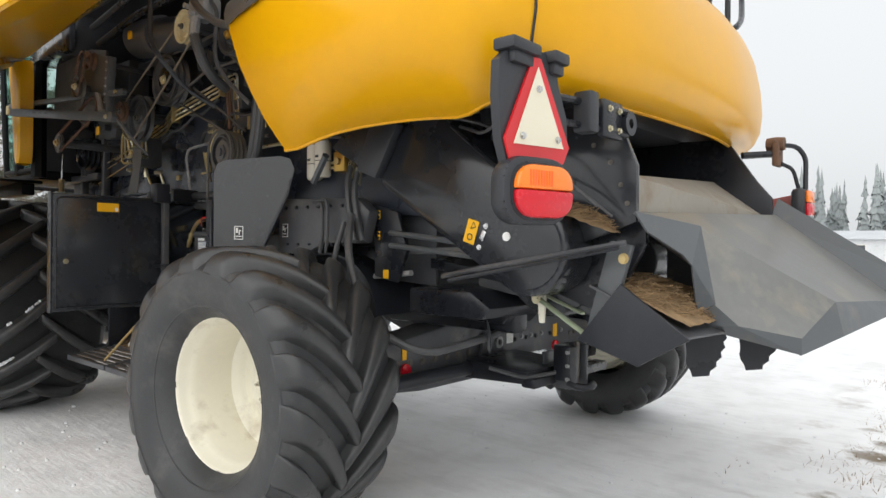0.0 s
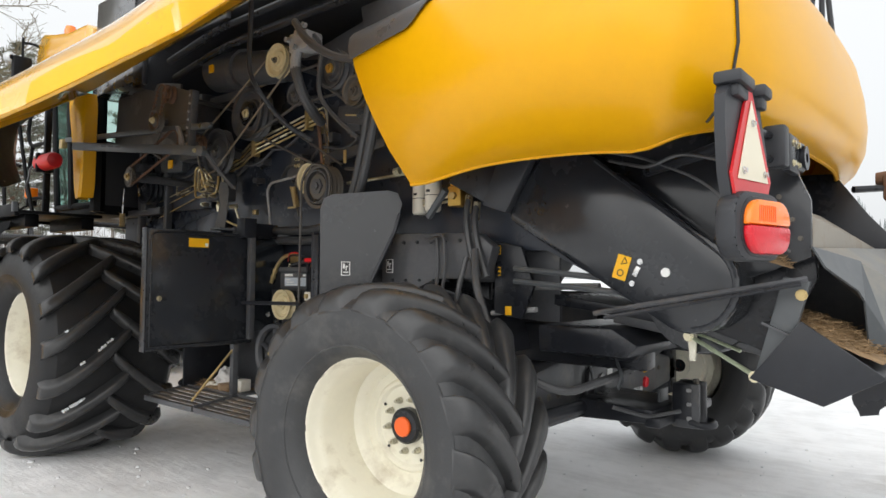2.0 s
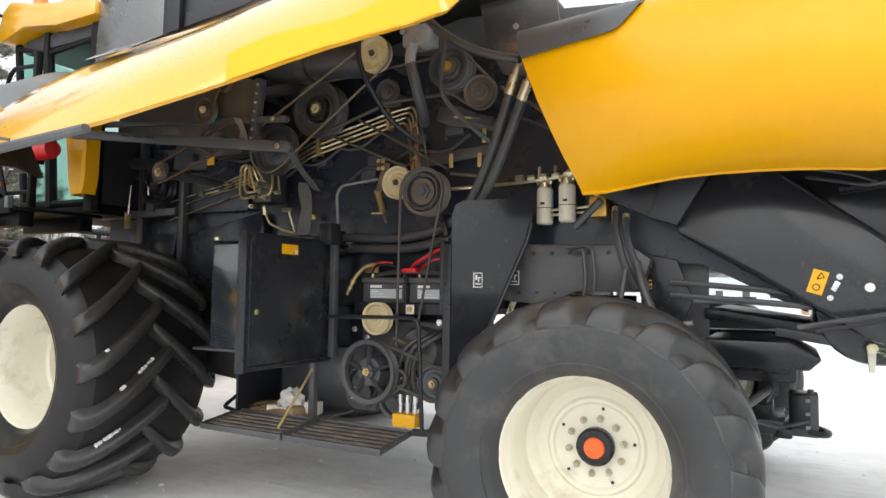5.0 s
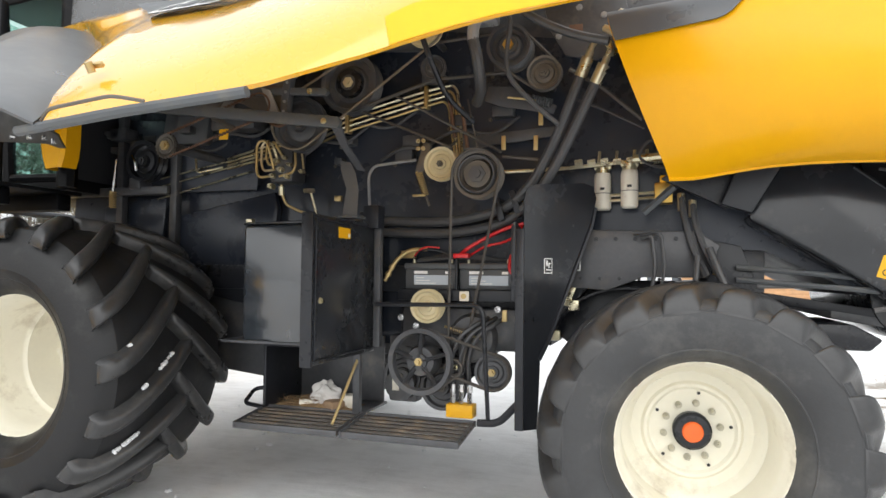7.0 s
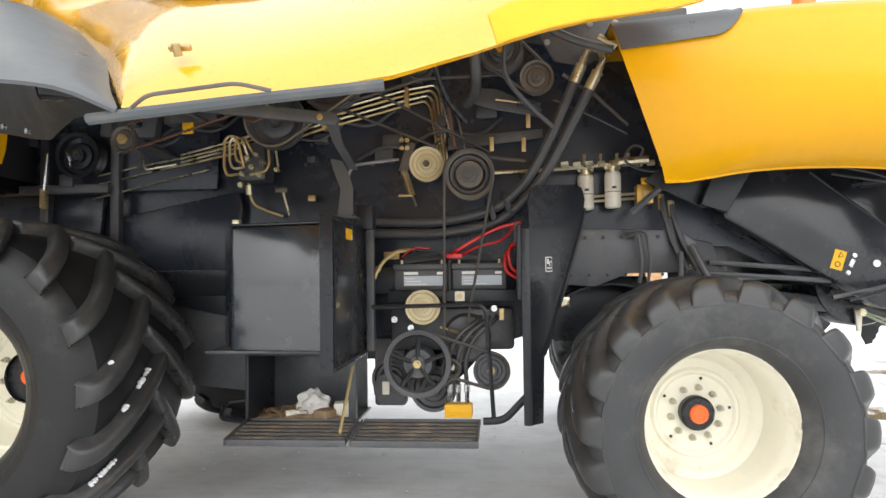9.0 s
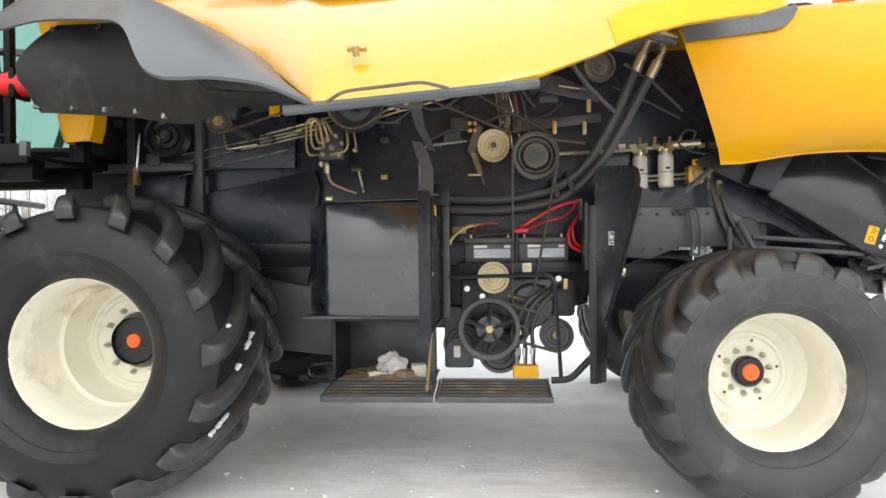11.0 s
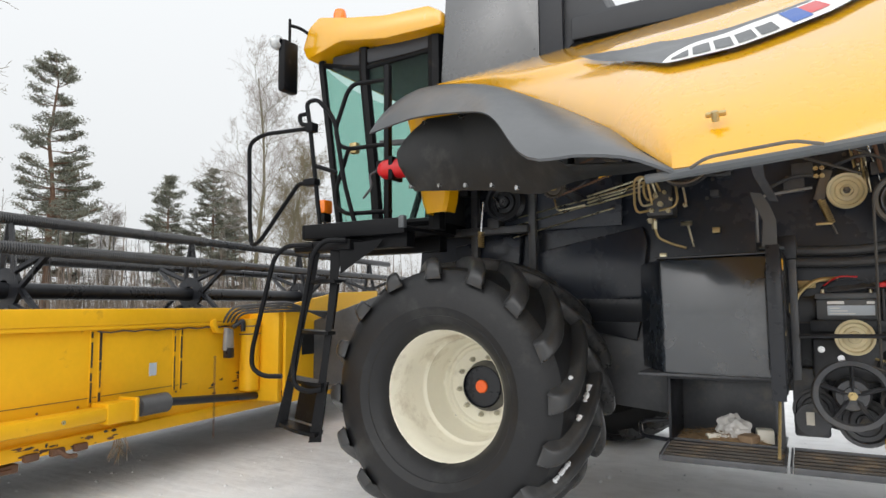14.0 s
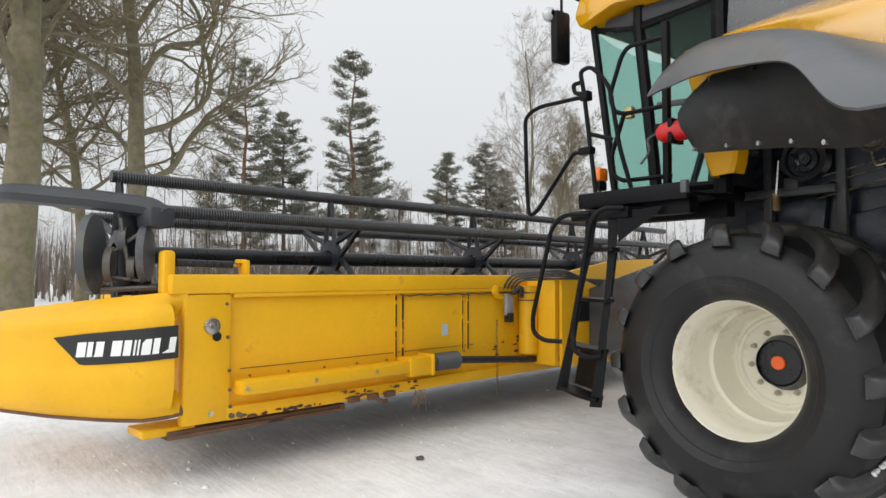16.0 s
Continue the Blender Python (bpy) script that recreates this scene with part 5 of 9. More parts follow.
# two thick hydraulic hoses with long crimped ends
for k in range(2):
    dx, dy = 0.085 * k, -0.02 * k
    a = [(3.13 + dx, -0.93 + dy, 2.58 - 0.05 * k), (2.98 + dx, -0.86 + dy, 2.24), (2.83 + dx, -0.80 + dy, 1.98), (2.64 + dx * 0.5, -0.72, 1.84 - 0.075 * k), (2.30, -0.66, 1.775 - 0.075 * k), (1.70, -0.60, 1.80 - 0.075 * k)]
    pipe(a, 0.030, HOSE, "thick_hose", 0.22, 10)
    d = (Vector(a[0]) - Vector(a[1])).normalized()
    bm = B()
    cyl(bm, Vector(a[0]) - d * 0.02, Vector(a[0]) + d * 0.09, 0.034, seg=12)
    cyl(bm, Vector(a[0]) + d * 0.09, Vector(a[0]) + d * 0.13, 0.022, seg=10)
    part("hose_crimp", bm, ZINC, combine)
    tip = Vector(a[0]) + d * 0.13
    pipe([tip, tip + d * 0.05, (3.27, -0.96 + dy, 2.74), (3.30, -0.90, 2.68)], 0.017, ZINC, "hose_elbow", 0.05)
for x, z in ((2.62, 1.87), (2.72, 1.91), (1.72, 1.80)):
    block("hose_clamp", (x - 0.02, -0.78, z - 0.10), (x + 0.02, -0.58, z + 0.045), BLACK, 0.006, turn=Matrix.Rotation(-0.3, 3, "Y") if x > 2 else None)

# upper pulleys, belts and chains
big_up = pulley((1.615, -0.80, 2.692), 0.200, 0.11, BLACK_DUSTY_LIFTED, 0.036, PULLEY_CREAM, grooves=2)
bm = B()
lathe(bm, [(0.052, -0.006), (0.092, 0.0), (0.098, 0.03), (0.105, 0.05)], (1.615, -0.80, 2.692), "y", 32)
part("pulley_dish", bm, BLACK, big_up)
pulley((2.178, -0.945, 2.950), 0.118, 0.06, PULLEY_CREAM, 0.022, IRON, label="cream painted idler pulley")
pulley((2.195, -0.80, 2.742), 0.078, 0.05, BLACK_DUSTY_LIFTED, 0.018, IRON)
pulley((2.700, -0.895, 2.799), 0.132, 0.09, BLACK_DUSTY_LIFTED, 0.034, COPPER_YELLOW, grooves=2)
pulley((2.908, -0.885, 2.620), 0.100, 0.06, IRON, 0.020, IRON)
sprocket = pulley((0.488, -1.170, 2.265), 0.074, 0.03, IRON, 0.034, BRASS, label="chain sprocket")
for k in range(20):
    a = 2 * math.pi * k / 20
    bm = B()
    box(bm, (0.488 + 0.077 * math.cos(a) - 0.007, -1.165, 2.265 + 0.077 * math.sin(a) - 0.007), (0.488 + 0.077 * math.cos(a) + 0.007, -1.150, 2.265 + 0.077 * math.sin(a) + 0.007))
    part("sprocket_tooth", bm, IRON, sprocket)
pulley((-0.079, -0.76, 2.262), 0.150, 0.10, BLACK, 0.030, BLACK_DUSTY_LIFTED, grooves=2)
pipe([(-0.14, -0.79, 2.30), (-0.10, -0.80, 2.24), (-0.09, -0.80, 2.18)], 0.010, CHROME, "grease_fitting", 0.02)
pulley((1.175, -0.950, 2.480), 0.082, 0.04, RUST, 0.026, IRON, label="rusty chain sprocket")
pulley((1.290, -0.860, 2.425), 0.185, 0.06, BLACK_DUSTY_LIFTED, 0.030, IRON)
pulley((0.956, -1.200, 2.662), 0.090, 0.05, IRON, 0.028, PULLEY_CREAM)
pulley((1.054, -1.150, 2.866), 0.072, 0.05, RUST, 0.018, IRON)
belt([(1.290, 2.425, 0.176), (2.178, 2.950, 0.112)], -0.905, 0.008, label="tan drive belt", mat=BELT_TAN)
belt([(1.615, 2.692, 0.185), (2.195, 2.742, 0.074), (2.700, 2.799, 0.126)], -0.775, 0.011)
belt([(2.908, 2.620, 0.096), (2.700, 2.799, 0.126)], -0.845, 0.010)


def roller_chain(wheels, y):
    """A rusty roller chain: side links and rollers round two sprockets."""
    ch = belt(wheels, y, 0.006, RUST, "rusty roller chain")
    (xa, za, ra), (xb, zb, rb) = wheels
    d = Vector((xb - xa, 0, zb - za))
    n = Vector((-d.z, 0, d.x)).normalized()
    for sgn in (-1, 1):
        p0, p1 = Vector((xa, y, za)) + n * sgn * ra, Vector((xb, y, zb)) + n * sgn * rb
        links = int((p1 - p0).length / 0.026)
        bm = B()
        for k in range(links):
            c = p0.lerp(p1, (k + 0.5) / links)
            cyl(bm, c - Vector((0, 0.012, 0)), c + Vector((0, 0.012, 0)), 0.0072, seg=6)
        part("chain_roller", bm, RUST, ch)


roller_chain([(0.488, 2.265, 0.074), (1.175, 2.480, 0.080)], -1.155)
roller_chain([(0.956, 2.662, 0.060), (1.054, 2.866, 0.060)], -1.19)
for a, b, y in (((1.62, 2.54), (2.30, 2.245), -0.70), ((1.92, 2.60), (2.62, 2.20), -0.715)):
    pipe([(a[0], y, a[1]), (b[0], y, b[1])], 0.009, BELT, "belt_run", 0.0)
pipe([(3.06, -0.90, 2.62), (3.25, -0.86, 2.50), (3.45, -0.80, 2.33)], 0.012, BELT, "belt_run", 0.0)
pipe([(3.02, -0.70, 2.52), (3.24, -0.70, 2.42), (3.46, -0.70, 2.30)], 0.008, HOSE, "cable", 0.0)
# the curved hose to the hood's corner, the thick suction hose with its cast elbow, and the long bent pipe
pipe([(2.66, -1.15, 3.04), (2.80, -1.19, 2.90), (2.95, -1.20, 2.79), (3.12, -1.21, 2.70), (3.30, -1.22, 2.645)], 0.024, HOSE, "hose", 0.2, 9)
pipe([(2.525, -1.04, 2.80), (2.545, -1.03, 2.72), (2.552, -0.99, 2.62), (2.54, -0.90, 2.53), (2.48, -0.78, 2.50)], 0.034, HOSE, "thick_hose", 0.1, 10)
bm = B()
tube(bm, [(2.62, -0.94, 2.93), (2.55, -1.03, 2.93), (2.525, -1.04, 2.86), (2.525, -1.04, 2.79)], 0.034, 10, 0.05)
part("cast_elbow", bm, ROD, combine, "corroded cast hose elbow")
bm = B()
box(bm, (2.47, -1.06, 2.90), (2.66, -0.92, 3.03), 0.02)
for p in ((2.50, -1.07, 2.98), (2.60, -1.07, 3.0), (2.57, -1.07, 2.92), (2.64, -1.05, 3.05)):
    cyl(bm, p, (p[0], p[1] - 0.03, p[2]), 0.018, seg=8)
part("valve_head", bm, ROD, combine, "corroded pale valve head")
pipe([(2.66, -1.0, 3.0), (2.74, -1.0, 2.92), (2.70, -1.0, 2.60), (2.86, -0.96, 2.42), (3.0, -0.92, 2.30)], 0.014, HOSE, "hose", 0.12)
pipe([(2.26, -1.20, 3.26), (2.27, -1.22, 2.80), (2.31, -1.18, 2.67), (2.36, -1.02, 2.48), (2.48, -0.86, 2.36)], 0.017, BLACK, "black_pipe", 0.10)
# upper corner beside the hood: bracket plate, dabbed red, with its fittings
plate("corner_plate", [(2.86, 3.20), (3.34, 3.22), (3.40, 2.80), (3.20, 2.70), (3.02, 2.74), (2.92, 2.92)], "y", -0.78, -0.76, BLACK_DUSTY_LIFTED, 0.004)
block("red_dab", (3.04, -0.785, 2.86), (3.12, -0.781, 2.92), RUST, 0.001)
for x, z in ((3.10, 3.02), (3.24, 2.96), (3.33, 2.84), (2.98, 2.86)):
    bolt((x, -0.78, z), (0, -1, 0), 0.014, combine, ROD)
for x, z in ((3.26, 2.80), (3.34, 2.88)):
    bm = B()
    cyl(bm, (x, -1.0, z), (x + 0.07, -1.02, z - 0.05), 0.020, seg=8)
    cyl(bm, (x + 0.06, -1.02, z - 0.045), (x + 0.10, -1.03, z - 0.07), 0.028, seg=8)
    part("fitting", bm, ZINC, combine)
# tensioner arm with its spring
plate("tension_arm", [(2.52, 2.63), (2.66, 2.62), (2.95, 2.48), (2.93, 2.43), (2.60, 2.50), (2.5, 2.54)], "y", -0.66, -0.645, BLACK_DUSTY_LIFTED)
pipe([(2.66, -0.72, 2.535), (2.84, -0.72, 2.505)], 0.007, BRASS, "spring_rod")
spring((2.80, -0.72, 2.515), (2.93, -0.72, 2.475), 0.026, 9, 0.005, STEEL_GREY)
spring((2.075, -0.70, 2.10), (2.125, -0.70, 1.95), 0.020, 11, 0.005, BRASS)
pipe([(2.125, -0.70, 1.95), (2.15, -0.70, 1.88)], 0.008, IRON, "spring_rod")
block("spring_anchor", (2.04, -0.72, 1.94), (2.13, -0.70, 1.955), BRASS, 0.003)
block("tension_bracket", (2.06, -0.66, 2.10), (2.12, -0.64, 2.30), IRON, 0.006, turn=Matrix.Rotation(0.3, 3, "Y"))
for k in range(4):
    bolt((2.055 + 0.035 * (k % 2), -0.66, 2.26 + 0.05 * (k // 2)), (0, -1, 0), 0.011, combine)
pipe([(2.36, -0.70, 2.50), (2.40, -0.70, 2.24)], 0.012, RUST, "tie_rod")
pipe([(2.395, -0.69, 2.55), (2.47, -0.69, 2.20)], 0.006, IRON, "tie_rod")
for x, z in ((2.83, 2.25), (2.86, 2.40), (2.63, 2.26)):
    block("brass_tab", (x - 0.014, -0.70, z - 0.045), (x + 0.014, -0.69, z + 0.045), BRASS, 0.004)
plate("bearing_plate", [(2.35, 2.24), (2.95, 2.30), (2.95, 2.36), (2.35, 2.32)], "y", -0.64, -0.62, BLACK_DUSTY_LIFTED)
pipe([(2.62, -0.68, 2.18), (2.84, -0.68, 2.15)], 0.011, IRON, "shaft_rod")
# four steel oil lines running up along the wall
for k in range(4):
    o = 0.034 * k
    pipe([(0.55, -0.60, 2.20 + o * 0.7), (1.34, -0.64, 2.345 + o), (1.51, -0.69, 2.385 + o), (2.08, -0.57, 2.560 + o), (2.20 + 0.02 * k, -0.57, 2.585 + o), (2.235 + 0.02 * k, -0.58, 2.54 + o), (2.285 + 0.02 * k, -0.59, 2.20 - 0.02 * k)], 0.0085, ZINC if k % 2 else BRASS, "oil_line", 0.05)
for x, y, z in ((2.08, -0.57, 2.54), (1.56, -0.68, 2.385)):
    block("line_clamp", (x - 0.013, y - 0.03, z), (x + 0.013, y + 0.04, z + 0.15), BRASS, 0.004)
pipe([(2.255, -0.62, 2.56), (2.29, -0.62, 2.33)], 0.013, RUST, "red_sleeve")
pipe([(2.30, -0.60, 2.62), (2.40, -0.60, 2.20)], 0.005, CHROME, "tie_rod")
# long thin lines on the front cover
for z0, z1, x1 in ((2.08, 2.245, 0.80), (1.99, 2.165, 0.76), (2.14, 2.30, 0.86)):
    pipe([(-0.05, -0.625, z0), (x1, -0.625, z1)], 0.006, ZINC, "oil_line")
pipe([(0.30, -0.64, 2.28), (0.33, -0.66, 2.17), (0.55, -0.66, 2.20)], 0.008, ZINC, "oil_line", 0.03)
# valve stack with looped pipes
block("valve_body", (1.02, -0.78, 2.06), (1.20, -0.60, 2.30), BLACK_DUSTY_LIFTED, 0.02)
for k, (xl, xr, zt, zb) in enumerate(((0.955, 1.045, 2.335, 2.085), (0.985, 1.075, 2.330, 2.13), (1.015, 1.10, 2.325, 2.17), (1.11, 1.235, 2.30, 2.115))):
    y = -0.835 + 0.012 * k
    if k < 3:
        pipe([(xr, y + 0.06, zb + 0.02), (xl + 0.02, y, zb), (xl, y, zb + 0.05), (xl, y, zt - 0.03), (xl + 0.025, y, zt), (xr - 0.02, y, zt), (xr, y, zt - 0.04), (xr + 0.02, y + 0.04, zb + 0.06)], 0.009, ZINC if k % 2 else BRASS, "looped_pipe", 0.025)
    else:
        pipe([(xl, y, zb - 0.02), (xr - 0.02, y, zb), (xr, y, zb + 0.05), (xr - 0.02, y + 0.02, zt)], 0.009, BRASS, "looped_pipe", 0.03)
pipe([(1.26, -0.78, 2.31), (1.285, -0.78, 2.14)], 0.008, ZINC, "looped_pipe")
for x, z, r in ((1.06, 2.10, 0.017), (1.12, 2.14, 0.020), (1.17, 2.09, 0.016), (1.09, 2.20, 0.018), (1.15, 2.22, 0.015), (1.19, 2.17, 0.014), (1.05, 2.03, 0.020), (1.28, 2.12, 0.015)):
    bm = B()
    cyl(bm, (x, -0.77, z), (x, -0.815, z), r, seg=6)
    cyl(bm, (x, -0.815, z), (x, -0.835, z), r * 0.6, seg=8)
    part("fitting", bm, ZINC, combine)
pipe([(1.052, -0.68, 2.06), (1.05, -0.66, 1.99), (1.07, -0.64, 1.92), (1.16, -0.60, 1.875), (1.24, -0.56, 1.85)], 0.010, BRASS, "looped_pipe", 0.03)
pipe([(1.27, -0.66, 2.01), (1.30, -0.62, 1.85)], 0.009, ZINC, "looped_pipe")
bm = B()
cyl(bm, (1.052, -0.68, 2.045), (1.051, -0.67, 1.985), 0.020, seg=6)
cyl(bm, (1.23, -0.68, 2.01), (1.30, -0.66, 2.01), 0.017, seg=6)
part("fitting", bm, ZINC, combine)
block("yellow_tag", (0.745, -0.965, 2.33), (0.815, -0.955, 2.40), STICKER, 0.003)
block("brass_clip", (1.42, -0.60, 1.94), (1.47, -0.57, 1.98), BRASS, 0.004)
# bent stays beside the door post, hand rail
pipe([(1.70, -0.62, 1.84), (1.705, -0.66, 2.10), (1.745, -0.66, 2.16), (2.03, -0.62, 2.195)], 0.010, ROD, "stay_rod", 0.04)
bm = B()
sheet(bm, [[(1.755, -1.13, 1.785), (1.835, -1.10, 1.785)], [(1.765, -1.10, 1.95), (1.835, -1.08, 1.95)], [(1.715, -1.08, 2.07), (1.80, -1.05, 2.05)], [(1.70, -1.06, 2.13), (1.76, -1.04, 2.12)]], 0.008)
part("stay_plate", bm, STEEL_GREY, combine)
block("stay_foot", (1.74, -1.16, 1.770), (1.87, -1.04, 1.785), STEEL_GREY, 0.004)
bm = B()
sheet(bm, [[(1.70, -1.24, 2.37), (1.78, -1.24, 2.34)], [(1.73, -1.12, 2.22), (1.79, -1.12, 2.20)], [(1.80, -1.02, 2.08), (1.85, -1.02, 2.07)]], 0.010)
part("arm_hanger", bm, BLACK_DUSTY_LIFTED, combine)
# two long arms that run fore and aft and carry the shield's stays
for pts, hh, yy in (([(-0.45, 2.625), (1.78, 2.315)], 0.034, -1.26), ([(-1.0, 2.775), (1.62, 2.545)], 0.022, -1.12)):
    (xa, za), (xb, zb) = pts
    arm = plate("shield_arm", [(xa, za - hh), (xb, zb - hh), (xb + 0.02, zb), (xb, zb + hh), (xa, za + hh)], "y", yy, yy + 0.035, STEEL_GREY, 0.004)
    for f in (0.30, 0.36, 0.42, 0.96):
        x, z = xa + (xb - xa) * f, za + (zb - za) * f
        if f < 0.9 and hh > 0.03:
            plate("arm_slot", [(x - 0.05, z + 0.008), (x + 0.04, z - 0.006), (x + 0.05, z + 0.006), (x - 0.04, z + 0.020)], "y", yy - 0.0015, yy - 0.0005, BLACK_FILM, 0, arm)
        elif f > 0.9:
            bolt((x, yy, z), (0, -1, 0), 0.013, arm)
# chain drive on its plate, and the tube rack above
plate("drive_plate", [(0.84, 3.00), (1.36, 2.84), (1.36, 2.42), (1.24, 2.40), (1.02, 2.52), (0.86, 2.56)], "y", -1.09, -1.075, IRON, 0.004)
plate("drive_post", [(1.36, 2.85), (1.41, 2.84), (1.36, 2.40), (1.31, 2.41)], "y", -1.13, -1.07, BLACK_DUSTY_LIFTED, 0.004)
for k in range(7):
    bolt((1.385 - 0.045 * k / 6, -1.13, 2.80 - 0.06 * k), (0, -1, 0), 0.007, combine, ROD)
pipe([(0.92, -1.12, 2.60), (0.80, -1.12, 2.44), (0.98, -1.12, 2.36)], 0.014, IRON, "link_rod", 0.03)
plate("link_arm", [(1.18, 2.60), (1.24, 2.58), (1.32, 2.42), (1.27, 2.40)], "y", -1.14, -1.12, ROD, 0.003)
for z, y in ((3.16, -1.0), (3.24, -0.90), (3.28, -1.05)):
    pipe([(0.9, y, z - 0.10), (1.6, y, z - 0.01), (3.1, y + 0.05, z + 0.02)], 0.026, BLACK, "rack_tube", 0.1, 10)
# hydraulic motor and drum above
bm = B()
cyl(bm, (1.22, -0.80, 3.08), (1.56, -0.79, 3.04), 0.150, seg=32)
cyl(bm, (1.52, -0.79, 3.045), (1.60, -0.79, 3.035), 0.158, seg=32)
cyl(bm, (1.58, -0.79, 3.04), (2.12, -0.78, 2.97), 0.135, 0.115, seg=32)
part("drum_motor", bm, BLACK_DUSTY_LIFTED, combine, "black cylindrical drive motor")
block("motor_tag", (1.34, -0.962, 3.02), (1.39, -0.945, 3.08), STICKER, 0.002)
# front bay: angled dark covers, framing and machinery behind the wheel
plate("rotor_cover", [(0.0, 1.46), (0.92, 1.44), (0.98, 1.90), (0.95, 2.02), (0.1, 1.86)], "y", -0.60, -0.53, NAVY, 0.012)
plate("rotor_cover", [(-0.6, 1.62), (-0.05, 1.55), (0.0, 2.02), (-0.6, 1.95)], "y", -0.58, -0.53, NAVY, 0.012)
block("cover_label", (0.55, -0.608, 1.435), (0.66, -0.602, 1.455), BRASS, 0.001)
plate("lower_cover", [(0.35, 1.30), (0.9, 1.20), (0.95, 1.42), (0.35, 1.44)], "y", -0.66, -0.53, BLACK, 0.01)
for x in (-0.38, 0.12):
    block("bay_post", (x - 0.03, -0.66, 1.55), (x + 0.03, -0.60, 2.95), BLACK_DUSTY_LIFTED, 0.006)
block("bay_beam", (-0.9, -0.70, 2.02), (0.1, -0.62, 2.08), BLACK_DUSTY_LIFTED, 0.006)
block("bay_beam", (0.55, -0.66, 2.90), (1.5, -0.60, 2.97), BLACK_DUSTY_LIFTED, 0.006)
plate("chain_box", [(0.5, 2.45), (0.86, 2.45), (0.86, 3.0), (0.5, 3.0)], "y", -0.74, -0.56, BLACK_DUSTY_LIFTED, 0.015)
plate("bay_cover", [(0.0, 2.40), (0.40, 2.38), (0.5, 3.05), (0.1, 3.1)], "y", -0.66, -0.54, STEEL_GREY, 0.02)
spring((-0.20, -0.90, 2.02), (-0.20, -0.90, 1.90), 0.022, 9, 0.005, BRASS)
pipe([(-0.20, -0.90, 2.02), (-0.18, -0.90, 2.25)], 0.007, CHROME, "spring_rod")
for k in range(9):
    a, b = random.uniform(-0.8, 0.4), random.uniform(2.0, 2.6)
    block("bay_bracket", (a, -0.72, b), (a + random.uniform(0.05, 0.16), -0.58, b + random.uniform(0.03, 0.12)), BLACK_DUSTY_LIFTED, 0.008)
for k in range(14):
    a, b = random.uniform(-0.6, 2.9), random.uniform(1.95, 2.8)
    block("wall_bracket", (a, -0.60, b), (a + random.uniform(0.04, 0.14), -0.515, b + random.uniform(0.03, 0.10)), BLACK_DUSTY_LIFTED, 0.006)
    bolt((a - 0.03, -0.52, b), (0, -1, 0), 0.010, combine, IRON)
for k in range(7):
    x, z = 0.0 + 0.35 * k, 2.3 + 0.1 * math.sin(k * 2.1)
    pipe([(x, -0.56, z), (x + 0.2, -0.64, z + 0.08), (x + 0.45, -0.62, z + 0.02), (x + 0.6, -0.56, z + 0.15)], 0.012, HOSE, "hose", 0.1)
# rags and cardboard in the locker
bm = B()
bmesh.ops.create_icosphere(bm, subdivisions=4, radius=0.085, matrix=Matrix.Translation((1.52, -0.86, 0.675)) @ Matrix.Diagonal((1.1, 0.9, 0.95, 1)))
for v in bm.verts:
    d = v.co - Vector((1.52, -0.86, 0.675))
    v.co += d * (0.45 * noise.noise(v.co * 18) + 0.2 * noise.noise(v.co * 45))
    v.co.z = max(0.601, v.co.z)
solo("rag", bm, CLOTH, "crumpled white rag lying in the locker", "rag", smooth=25)
bm = B()
box(bm, (1.655, -0.90, 0.601), (1.75, -0.80, 0.685), 0.008, Matrix.Rotation(0.2, 3, "Z"))
solo("carton", bm, WHITE, "small pale carton standing in the locker", "carton")
bm = B()
box(bm, (1.57, -0.98, 0.601), (1.67, -0.86, 0.655), 0.015, Matrix.Rotation(-0.4, 3, "Z"))
for v in bm.verts:
    v.co += Vector((0, 0, 0.012 * noise.noise(v.co * 20)))
solo("leather_pouch", bm, CARDBOARD, "brown folded pouch lying in the locker", "pouch")
bm = B()
cyl(bm, (1.38, -0.94, 0.625), (1.45, -0.90, 0.628), 0.024, seg=16)
solo("tin_can", bm, WHITE, "small pale tin lying in the locker", "tin")
for k in range(6):
    bm = B()
    x, y = 1.22 + 0.05 * k, -0.90 + 0.05 * (k % 3)
    box(bm, (x, y, 0.601 + 0.006 * k), (x + 0.10, y + 0.05, 0.606 + 0.006 * k), 0.001, Matrix.Rotation(k * 0.7, 3, "Z"))
    for v in bm.verts:
        v.co.z += 0.010 * max(0, noise.noise(v.co * 12))
    solo("cardboard_scrap", bm, CARDBOARD if k % 3 else IRON, "torn brown cardboard scrap lying in the locker", "cardboard", "scraps in the locker")
# ---- rear end: belt guard, chopper, chute, lights, rear axle ----
arc = [(4.95 + 0.215 * math.cos(radians(a)), 1.42 + 0.215 * math.sin(radians(a))) for a in range(56, -131, -12)]
guard = plate("belt_guard", [(4.0, 1.755), (4.0, 1.80), (4.17, 2.06), (4.22, 2.085), (4.44, 2.085)] + arc, "y", -0.755, -0.50, GLOSS_BLACK, 0.028, label="black pressed-steel belt guard")
bm = B()
tube(bm, [Vector((x, -0.745, z)) for x, z in [(4.50, 2.02)] + [(4.95 + 0.185 * math.cos(radians(a)), 1.42 + 0.185 * math.sin(radians(a))) for a in range(56, -100, -12)]], 0.012, 6)
part("guard_bead", bm, BLACK, guard)
plate("warning_sticker", [(4.59, 1.455), (4.655, 1.435), (4.69, 1.545), (4.625, 1.565)], "y", -0.7585, -0.7570, STICKER, 0, guard, "yellow warning sticker")
bm = B()
